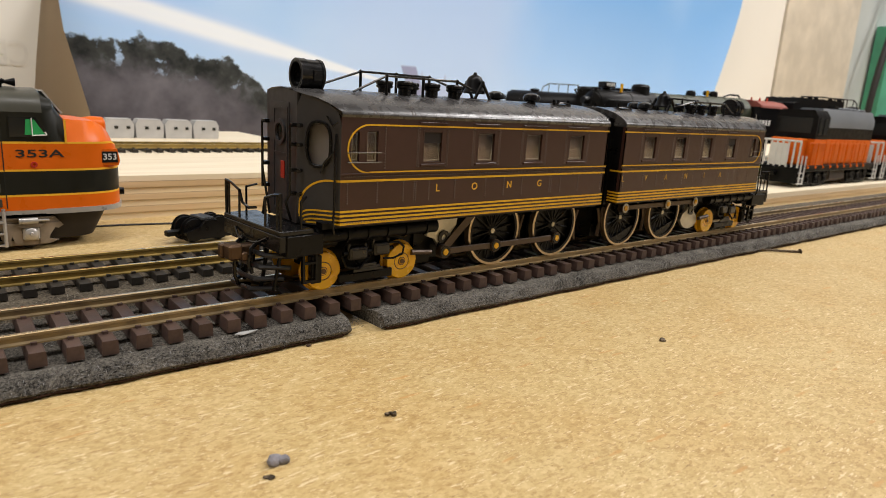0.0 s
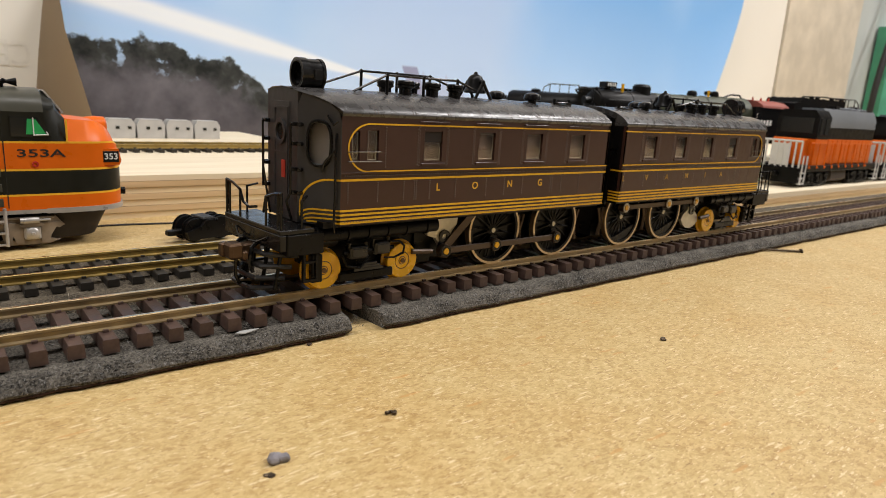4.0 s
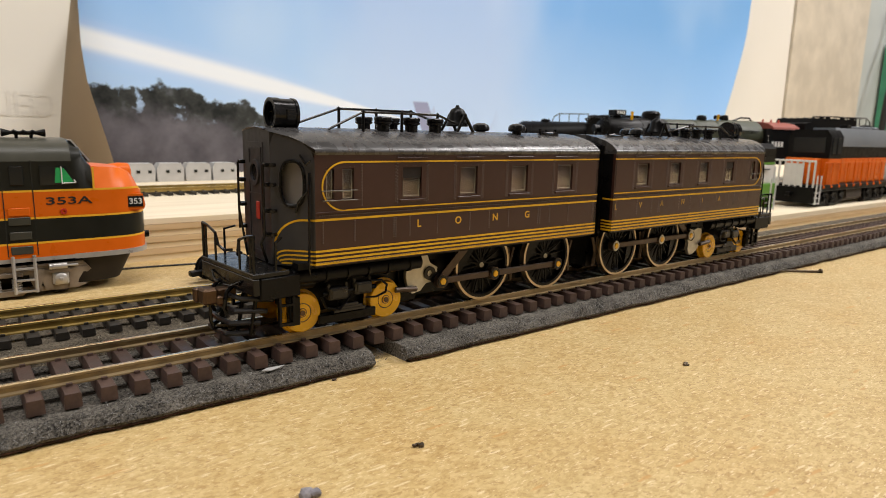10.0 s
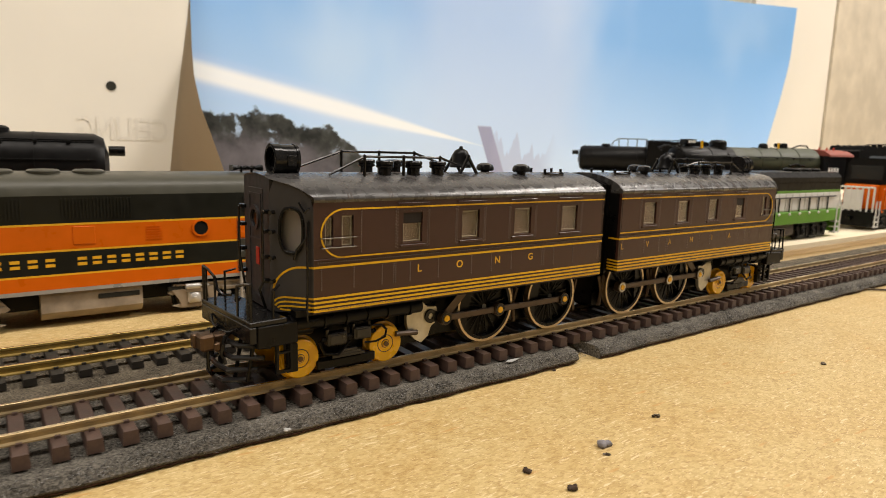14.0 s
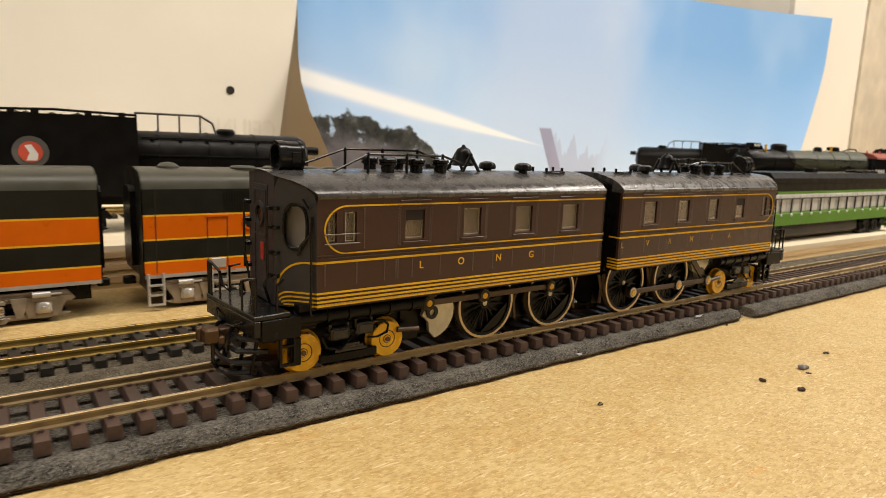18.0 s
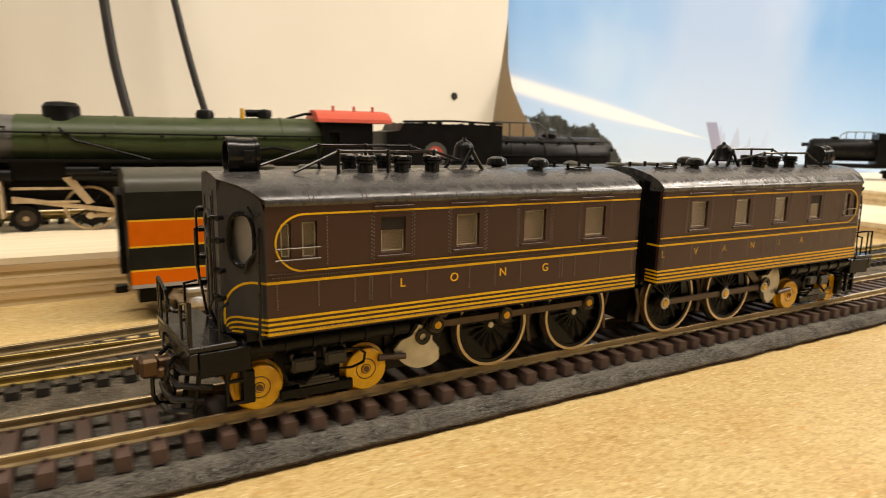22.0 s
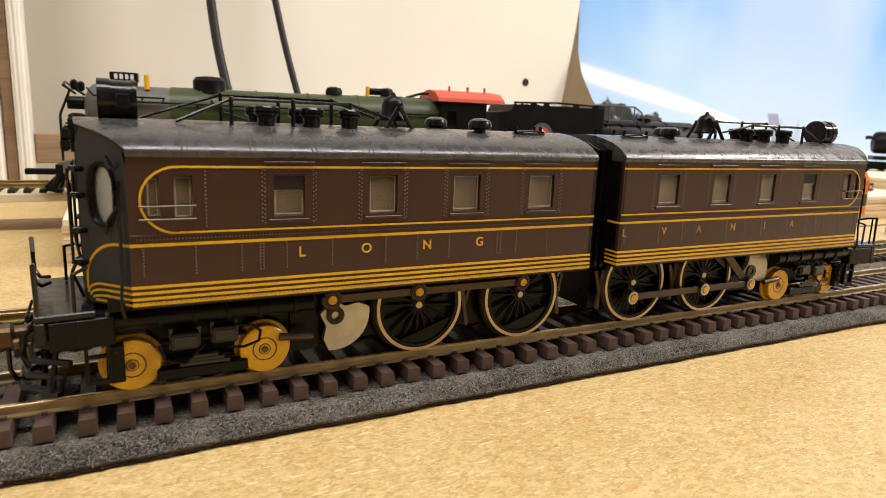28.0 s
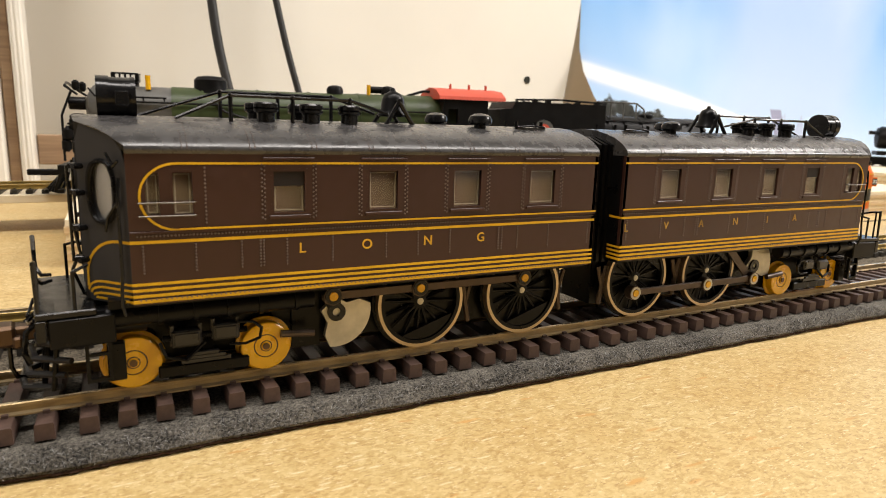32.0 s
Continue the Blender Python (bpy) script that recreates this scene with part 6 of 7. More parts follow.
    # louvres and hatches in the orange band
    m0 = (x0 + x1) / 2
    for x in ((m0 + 11,) if nose else (m0 - 34,)):
        g = bm_new()
        for k in range(6):
            box(g, x, x + 5.4, -17.6, -17.38, 30.6 + k * 0.95, 31.0 + k * 0.95)
        part("louvre", g, M_ORANGE, D)
    for x in ((m0 - 13,) if nose else (m0 + 4,)):
        part("hatch", box(bm_new(), x, x + 7, -17.6, -17.38, 30.2, 36.6, 0.1), M_ORANGE, D)
    for x, w in (((m0 - 60, 34), (m0 - 16, 24)) if nose else ((m0 - 60, 34), (m0 - 20, 30), (m0 + 18, 26))):
        g = bm_new()
        for k in range(int(w / 1.1)):
            box(g, x + k * 1.1, x + k * 1.1 + 0.5, -17.65, -17.38, 39.4, 46.6)
        part("grille", g, M_DKGREEN, D)
    for i in range(4):
        fx = -160.3 + i * 14.3 if nose else m0 - 42 + i * 20
        fan = bm_new()
        lathe(fan, [(5.2, 54.2), (5.4, 55.6), (4.6, 56.2), (1.0, 56.4)], (fx, -4.5, 0), "z", 24)
        part("roof_fan", fan, M_ROOFGREY, D)
    if nose:
        part("roof_dome", lathe(bm_new(), [(4.4, 54.2), (4.2, 55.8), (2.6, 57.0), (0.5, 57.4)], (x0 + 13, -3, 0), "z", 20), M_ROOFGREY, D)
        for a, c in ((x0 + 1.4, x0 + 6.8), (x0 + 25.2, x0 + 31.8)):
            lad = bm_new()
            for x in (a, c):
                rod(lad, (x, -18.3, 2.6), (x, -17.9, 15.2), 0.6, 8)
            for z in (3.0, 6.8, 10.6):
                box(lad, a - 0.4, c + 0.4, -18.9, -17.4, z - 0.35, z + 0.35)
            part("ladder", lad, M_SILVER, D)
        for x in (x0 + 4.6, x0 + 23.8, x0 + 31.7):
            part("door_seam", box(bm_new(), x, x + 0.3, -17.5, -17.38, 15.4, 37 if x > x0 + 9 else 48), M_HOLE, D)
        part("door_lintel", box(bm_new(), x0 + 23.4, x0 + 32.4, -17.8, -17.38, 36.4, 37.3, 0.1), M_ORANGE, D)
        part("step_plate", box(bm_new(), x0 + 25.2, x0 + 31.0, -17.75, -17.38, 15.6, 19.6, 0.2), M_SILVER, D, "silver foot plate in the side")
        part("side_vent", box(bm_new(), -151.2, -147.6, -17.6, -17.38, 31.6, 34.6, 0.1), M_STRIPE, D)
        part("side_vent", box(bm_new(), -150.4, -148.4, -17.7, -17.6, 32.4, 33.8, 0.1), M_ORANGE, D)
    for t0, t1 in trucks:
        truck(D, t0, t1, -17.2, 1.0 - at_z, M_TRUCK, (0.19, 0.81), bright=M_SILVER)
    part("underframe", box(bm_new(), x0 + 3, x1 - 12 if nose else x1 - 3, -9, 9, 6, 14), M_BLACK, D)
    tk0, tk1 = trucks[0][1] + 5, trucks[-1][0] - 5
    tank = bm_new()
    prism(tank, [(-16.0, 12.8), (-16.6, 6.0), (-13.5, 3.0), (13.5, 3.0), (16.6, 6.0), (16.0, 12.8)], "x", tk0 + 4, tk1 - 4)
    part("fuel_tank", tank, M_TRUCK, D, "weathered fuel tank")
    for x in (tk0 + 22, tk0 + 46):
        part("tank_hatch", box(bm_new(), x, x + 14, -16.5, -15.8, 9.4, 11.2, 0.2), M_HOLE, D)
    return D


YF = 121.5
streamliner("orange and dark olive streamlined diesel with a rounded nose", -203, -21, YF, True, (-81, -161.5),
            [[-124 + i * 4.75 for i in range(8)], [-154.6 + i * 5.2 for i in range(5)]], ((-197, -145), (-94, -42)))
streamliner("orange and dark olive streamlined diesel booster without a cab", -402, -217, YF, False, (-277, -318, -358.5), [], ((-390, -338), (-278, -226)))

# ---------------------------------------------------------------- steam engines
M_BOILERGREEN = paint("dull_green_paint", (0.040, 0.056, 0.020), 0.40, vary=0.2, scale=150)
M_DULLBOILER = paint("dusty_olive_paint", (0.050, 0.056, 0.034), 0.45, vary=0.35, scale=90)
M_SMOKEBOX = paint("graphite_paint", (0.10, 0.097, 0.088), 0.45, vary=0.3, scale=150)
M_CABRED = paint("red_oxide_roof", (0.55, 0.085, 0.05), 0.5, vary=0.12, scale=150)
M_OLDRED = paint("dusty_red_roof", (0.26, 0.07, 0.05), 0.55, vary=0.25, scale=120)
M_RUST = paint("brassy_gear", (0.50, 0.38, 0.24), 0.42, metal=0.5, vary=0.3, scale=200)
M_ENGBLACK = paint("satin_black_engine", (0.0062, 0.0058, 0.0055), 0.38, spec=0.13, vary=0.3, scale=200)


def emblem(parent, x, z, y, r=7.2):
    e = part("emblem", rod(bm_new(), (x, y, z), (x, y - 0.25, z), r, 32), M_SMOKEBOX, parent, "round grey and red emblem")
    part("disc", rod(bm_new(), (x, y - 0.25, z), (x, y - 0.4, z), r * 0.66, 28), M_CABRED, e)
    part("figure", prism(bm_new(), [(x - 2.2, z + 3.0), (x + 0.4, z + 3.4), (x + 3.0, z - 1.0), (x + 2.4, z - 3.8), (x - 1.8, z - 3.8), (x - 0.4, z - 0.4)], "y", y - 0.5, y - 0.4), M_WHITEMETAL, e)


def steam_engine(label, at, boiler, with_gear=True, scale=1.0):
    """An engine that faces -x, its front at x = 0, cab end at x = 235; wheels stand on z = 0."""
    S_ = thing("steam_locomotive", label, "locomotive", "steam engines", at=at)
    gear = M_RUST if with_gear else M_ENGBLACK
    bl = bm_new()
    lathe(bl, [(12.0, 14), (12.6, 15), (12.6, 48)], (0, 0, 43), "x", 32)
    front = M_SMOKEBOX if with_gear else M_ENGBLACK
    part("smokebox", bl, front, S_, "graphite grey smokebox" if with_gear else "black smokebox")
    g0 = 48 if with_gear else 78
    bl = bm_new()
    lathe(bl, [(13.1, g0), (13.2, 110), (14.2, 160), (14.6, 196)], (0, 0, 43), "x", 32)
    part("boiler", bl, boiler, S_)
    if not with_gear:
        part("boiler_front", rod(bm_new(), (48, 0, 43), (g0, 0, 43), 13.0, 32), M_ENGBLACK, S_)
    for x in ((62, 88, 114, 140, 166) if with_gear else (114, 140, 166)):
        part("boiler_band", ring(bm_new(), (x, 0, 43), 13.1 + max(0, x - 110) * 0.02, 13.6 + max(0, x - 110) * 0.02, -0.5, 0.5, "x", 32), boiler, S_)
    part("smokebox_door", lathe(bm_new(), [(0.5, 10.5), (7, 11.2), (11, 13.0), (11.4, 14)], (0, 0, 43), "x", 28), front, S_)
    hl = part("headlight", rod(bm_new(), (3.5, 0, 46), (10.5, 0, 46), 3.2, 18), M_BLACK, S_)
    part("number_board", box(bm_new(), 22, 34, -4.5, 4.5, 57.5, 62.0, 0.4), M_BLACK, S_)
    for i in range(4):
        part("digit_bar", box(bm_new(), 24 + i * 2.3, 25.4 + i * 2.3, -4.7, -4.5, 58.6, 61.0), M_WHITEMETAL, S_)
    part("marker_lamp", rod(bm_new(), (38, -7, 54), (38, -7, 61), 1.2, 10), M_YELLOW, S_, "small yellow lamp")
    st = bm_new()
    lathe(st, [(3.6, 54), (3.2, 60), (4.4, 62.0), (3.0, 62.2)], (30, 3, 0), "z", 20)
    part("smokestack", st, M_BLACK, S_)
    for x, r, h in ((66, 7.8, 62.6), (128, 4.4, 61), (158, 3.6, 62)):
        dm = bm_new()
        lathe(dm, [(r * 1.1, 53), (r, 56), (r, h - 2.4), (r * 0.8, h - 0.6), (r * 0.3, h)], (x, 0, 0), "z", 22)
        part("dome", dm, M_ENGBLACK, S_, "black boiler dome")
    part("whistle", rod(bm_new(), (146, -3, 56), (146, -3, 62), 1.1, 10), M_YELLOW, S_)
    pp = bm_new()
    rod(pp, (148, 2, 59.6), (162, 2, 59.6), 2.0, 12)
    wire(pp, [(170, 0, 57), (180, 0, 60), (192, 0, 60), (196, 0, 57)], 0.8)
    part("turret", pp, M_ENGBLACK, S_)
    for y in (-7, 6):
        ap = bm_new()
        lathe(ap, [(2.6, 22), (2.8, 24), (2.8, 30), (1.6, 31), (1.6, 33), (2.8, 34), (2.8, 40), (1.0, 41)], (7, y, 0), "z", 16)
        part("air_pump", ap, M_ENGBLACK, S_)
    fr_ = bm_new()
    wire(fr_, [(9, -13, 50), (4, -12, 54), (3, 0, 56), (4, 12, 54), (9, 13, 50)], 0.6)
    part("front_rail", fr_, M_ENGBLACK, S_)
    for y in (-9.5, 9.5):
        part("class_lamp", lathe(bm_new(), [(0.8, 52), (1.6, 53), (1.6, 56), (0.6, 57)], (8, y, 0), "z", 12), M_ENGBLACK, S_)
    pl_ = bm_new()
    wire(pl_, [(66, -12.6, 50), (72, -13.6, 44), (92, -14.0, 38), (108, -14.4, 33)], 0.6)
    part("injector_pipe", wire(bm_new(), [(150, -14.4, 40), (160, -14.8, 41.5), (172, -14.9, 39.5)], 0.8), M_ENGBLACK, S_)
    for x in (60, 84, 108, 132, 156, 180):
        part("boiler_plug", ball(bm_new(), (x, -14.0, 46.4), 0.9, 1), M_ENGBLACK, S_)
    part("boiler_piping", pl_, M_ENGBLACK, S_)
    hr = bm_new()
    wire(hr, [(18, -13.6, 47.5), (80, -13.8, 47.5), (130, -14.2, 47.5), (188, -15.0, 47.5)], 0.5)
    part("handrail", hr, M_ENGBLACK, S_)
    rb = bm_new()
    box(rb, 40, 196, -17.4, -10, 33.6, 34.9)
    box(rb, 46, 194, -14.6, -9, 25, 33.6)
    prism(rb, [(8, 17), (42, 33.6), (42, 34.9), (6, 18.4)], "y", -17.0, -8)
    part("running_board", rb, M_ENGBLACK, S_)
    part("underbody", box(bm_new(), 20, 196, -8, 8, 10, 33), M_ENGBLACK, S_)
    tk = bm_new()
    rod(tk, (70, -13.6, 27.4), (118, -13.6, 27.4), 3.0, 16)
    part("air_tank", tk, M_ENGBLACK, S_)

    low = 0.0 if with_gear else -5.5
    c0, c1 = (187, 215) if with_gear else (196, 232)
    cab_holes = [(c0 + 3, c0 + 9, 42 + low, 50 + low)]
    c = part("cab", pierced(bm_new(), c0, c1, 22, 56 + low, cab_holes, -17.6, -16.6), M_ENGBLACK, S_)
    part("cab_front", box(bm_new(), c0, c0 + 1, -16.6, 16.6, 22, 56 + low), M_ENGBLACK, S_)
    part("cab_far_side", pierced(bm_new(), c0, c1, 22, 56 + low, cab_holes, 16.6, 17.6), M_ENGBLACK, S_)
    for i in range(4):
        part("digit_bar", box(bm_new(), c0 + 9 + i * 4.4, c0 + 12 + i * 4.4, -17.75, -17.6, 33.5, 38.5), M_WHITEMETAL, c)
    rf = bm_new()
    prism(rf, [(y, z + low) for y, z in ((-19, 55.5), (-18.4, 57.4), (-12, 61.0), (0, 62.6), (12, 61.0), (18.4, 57.4), (19, 55.5))], "x", 184 if with_gear else 204, 226 if with_gear else 242)
    roof = part("cab_roof", rf, M_CABRED if with_gear else M_OLDRED, S_, "red oxide cab roof")
    for x in (c0 + 8, c0 + 20, c0 + 31):
        part("roof_stud", rod(bm_new(), (x, -6, 61.5 + low), (x, -6, 64.8 + low), 0.8, 8), M_CABRED, roof)
    # running gear
    cyl = bm_new()
    box(cyl, 28.5, 42, -18.6, -9, 6.5, 25.6, 1.2)
    part("cylinder", cyl, boiler, S_, "painted cylinder block")
    for x in (27.7, 42.0):
        part("cylinder_cover", box(bm_new(), x, x + 0.8, -18.2, -9.6, 7.0, 25.0, 0.3), gear, S_)
    part("steam_chest", rod(bm_new(), (25, -14.5, 27.4), (47, -14.5, 27.4), 3.2, 16), M_ENGBLACK, S_)
    for i, x in enumerate((12, 50)):
        w = part("leading_wheel", ring(bm_new(), (x, -9, 6.2), 4.2, 6.2, -1.6, 0.6, "y", 26), M_ENGBLACK, S_)
        part("hub", rod(bm_new(), (x, -9.6, 6.2), (x, -8.2, 6.2), 4.3, 20), M_DIRT, w)
        part("cap", rod(bm_new(), (x, -10.8, 6.2), (x, -9.6, 6.2), 1.2, 10), gear, w)
    for x in (76, 99, 122, 145):
        w = part("driving_wheel", ring(bm_new(), (x, -9, 10.8), 9.8, 11.0, -1.5, 0.8, "y", 36), gear, S_)
        part("counterweight", prism(bm_new(), [(x - 7.4, 5.6), (x, 1.4), (x + 7.4, 5.6), (x + 4.6, 7.4), (x - 4.6, 7.4)], "y", -9.9, -8.6), M_ENGBLACK, w)
        part("crank_pin", rod(bm_new(), (x, -14.0, 7.4), (x, -12, 7.4), 1.7, 14), gear, w)
        sp = bm_new()
        for k in range(12):
            a = k * math.pi / 6
            rod(sp, (x, -9, 10.8), (x + 9.9 * math.cos(a), -9, 10.8 + 9.9 * math.sin(a)), 0.5, 5)
        part("spokes", sp, M_ENGBLACK, w)
    part("side_rod", box(bm_new(), 74, 147, -13.2, -12.2, 6.3, 8.5, 0.3), gear, S_)
    part("main_rod", prism(bm_new(), [(46, 17.4), (99, 8.6), (99, 6.2), (46, 15.2)], "y", -14.6, -13.6), gear, S_)
    part("crosshead_guide", box(box(bm_new(), 46, 72, -15, -13, 20.4, 21.6), 46, 72, -15, -13, 14.0, 15.0), gear, S_)
    part("valve_gear", prism(bm_new(), [(66, 26), (70, 27), (78, 14), (75, 13)], "y", -15.4, -14.4), gear, S_)
    part("trailing_truck", box(bm_new(), 164, 214, -15, -12, 3.4, 10.4, 0.8), M_ENGBLACK, S_)
    for x in (174, 202):
        part("trailing_wheel", ring(bm_new(), (x, -9, 6.8), 1.0, 6.8, -1.6, 0.6, "y", 26), M_ENGBLACK, S_)
    pilot = part("pilot", box(bm_new(), -1, 2, -15, 15, 12, 16), M_ENGBLACK, S_, "slatted black pilot")
    for k in range(7):
        y = -12 + k * 4
        part("slat", wire(bm_new(), [(0, y, 13), (-9 + abs(y) * 0.45, y * 0.8, 2.4)], 0.8), M_ENGBLACK, pilot)
    part("lower_rail", wire(bm_new(), [(-7, -10, 3), (-9, 0, 2.6), (-7, 10, 3)], 0.9), M_ENGBLACK, pilot)
    if with_gear:
        # dark fittings round the smokebox
        part("smokebox_patch", prism(bm_new(), [(-12.9, 38.0), (-13.2, 41.0), (-13.2, 45.4), (-12.9, 46.6), (-12.5, 45.4), (-12.5, 41.0)], "x", 24, 33), M_ENGBLACK, S_, "black plate on the smokebox side")
        hd = bm_new()
        wire(hd, [(13, -9.6, 53.4), (16, -13.6, 49.8), (46, -13.8, 49.8)], 0.45)
        for x in (18, 27, 36, 45):
            rod(hd, (x, -13.7, 49.8), (x, -11.4, 48.6), 0.4, 6)
        part("smokebox_rail", hd, M_ENGBLACK, S_)
        for x, z, r in ((4, 31, 2.4), (6.4, 36, 1.8), (3, 25.5, 2.0)):
            part("pump_fitting", lathe(bm_new(), [(r * 0.5, -3), (r, -2), (r, 2), (r * 0.6, 2.6), (r * 0.3, 4)], (x, -11.8, z), "z", 14), M_ENGBLACK, S_)
        for x in (68, 86, 104, 122):
            part("reservoir", rod(bm_new(), (x, -15.6, 29.6), (x + 13, -15.6, 29.6), 2.3, 14), M_ENGBLACK, S_)
    part("front_coupler", box(bm_new(), -16, -2, -1.8, 1.8, 10, 13, 0.5), M_ENGBLACK, S_)
    wr = bm_new()
    wire(wr, [(6, -9, 52), (2, -12, 40), (2, -13, 18)], 0.6)
    wire(wr, [(4, -13, 36), (18, -14, 36)], 0.5)
    part("grab_wire", wr, M_ENGBLACK, S_)
    if with_gear:
        # this engine has a longer front end
        for o in S_.children_recursive:
            for v in o.data.vertices:
                v.co.x -= 0.010 * max(0.0, 1 - v.co.x / 0.140)
    S_.matrix_basis = S_.matrix_basis @ Matrix.Scale(scale, 4)
    return S_


def tank_tender(label, at, cyl_len=92):
    """A tender with a square coal bunker and a round tank behind, front at x = 0, on z = 0."""
    T = thing("tender", label, "tender", "tank tenders", at=at)
    bk = bm_new()
    prism(bk, [(0, 18), (74, 18), (74, 56), (10, 56), (8, 52), (0, 51)], "y", -17.4, 17.4)
    part("bunker", bk, M_ENGBLACK, T, "black coal bunker")
    emblem(T, 30, 38.5, -17.4)
    tk = bm_new()
    lathe(tk, [(13.6, 72), (14.0, 73), (14.0, 70 + cyl_len), (12.0, 74 + cyl_len), (4, 76 + cyl_len)], (0, 0, 36), "x", 32)
    part("water_tank", tk, M_ENGBLACK, T, "round black water tank with a soft sheen")
    for x in [q for q in (84, 108, 132, 156) if q < 66 + cyl_len]:
        part("tank_band", ring(bm_new(), (x, 0, 36), 14.0, 14.4, -0.4, 0.4, "x", 32), M_ENGBLACK, T)
    sm = bm_new()
    box(sm, 76, 70 + cyl_len, -14.35, -13.6, 37.6, 38.4, 0.1)
    for x in range(78, 70 + cyl_len, 3):
        ball(sm, (x, -14.35, 38.0), 0.3, 1)
    part("tank_seam", sm, M_ENGBLACK, T)
    lf = bm_new()
    for x in range(80, 68 + cyl_len, 13):
        box(lf, x, x + 1.6, -11.6, -9.4, 45.2, 46.6, 0.2)
    wire(lf, [(76, -10.2, 46.8), (70 + cyl_len, -10.2, 46.8)], 0.45)
    part("pipe_clip", lf, M_ENGBLACK, T)
    rl = bm_new()
    wire(rl, [(74, -8, 50), (74, -8, 58.5), (104, -8, 58.5), (110, -8, 55), (112, -8, 49)], 0.55)
    for x in (84, 94, 104):
        rod(rl, (x, -8, 48), (x, -8, 58.5), 0.5, 6)
    part("tank_rail", rl, M_SMOKEBOX, T)
    hc = bm_new()
    lathe(hc, [(5, 48), (5, 51.4), (3.6, 52.4), (0.8, 52.6)], (118, 0, 0), "z", 20)
    part("filler_hatch", hc, M_ENGBLACK, T)
    cl = bm_new()
    r_ = random.Random(11)
    for i in range(40):
        ball(cl, (r_.uniform(12, 70), r_.uniform(-14, 14), 55.6), r_.uniform(1.2, 2.6), 1, (1, 1, 0.6))
    part("coal", cl, M_ENGBLACK, T, "lumps of coal", kind="stuff", smooth=0)
    lip = bm_new()
    wire(lip, [(10, -17, 57), (40, -17, 58), (74, -17, 57)], 0.6)
    for x in (22, 31, 52, 66):
        box(lip, x, x + 3, -17.6, -15, 55.8, 58.0)
    part("bunker_lip", lip, M_ENGBLACK, T)
    part("sill", box(bm_new(), 0, 74 + cyl_len, -15, 15, 14, 19), M_ENGBLACK, T)
    for x in (10, 104):
        truck(T, x, x + 52, -15, 0, M_ENGBLACK, (0.2, 0.5, 0.8))
    part("rear_lamp", rod(bm_new(), (76 + cyl_len, 0, 42), (83 + cyl_len, 0, 42), 2.4, 14), M_BLACK, T)
    return T


def on_line(x, x_ref=-270.0, y_ref=213.0, slope=-0.12):
    return y_ref + slope * (x - x_ref)


ANG = math.degrees(math.atan(-0.12))
steam_engine("green model steam locomotive with graphite smokebox and red cab roof", (-481, on_line(-481), 19.6, 0, 0, ANG), M_BOILERGREEN)
tank_tender("black tank tender with a round emblem behind the steam engine", (-260, on_line(-260) - 1, 19.6, 0, 0, ANG), 86)
steam_engine("dull green steam locomotive with red cab roof behind the hood diesels", (304, 166, 24.7, 0, 0, -11), M_DULLBOILER, False, 0.9)
tank_tender("black tank tender with round emblem behind the hood diesels", (525, 124, 24.7, 0, 0, -11), 60)
tank_tender("black tank tender standing at the back of the riser", (502, 238, 24.7, 0, 0, 130), 72)

# ---------------------------------------------------------------- hood diesels
M_WHITEPAINT = paint("white_paint", (0.64, 0.63, 0.60), 0.42, vary=0.06, scale=200)
M_GREENPAINT = paint("leaf_green_paint", (0.10, 0.26, 0.03), 0.4, vary=0.1, scale=200)
M_GREYHOOD = paint("grey_hood_paint", (0.16, 0.175, 0.19), 0.42, vary=0.15, scale=200)


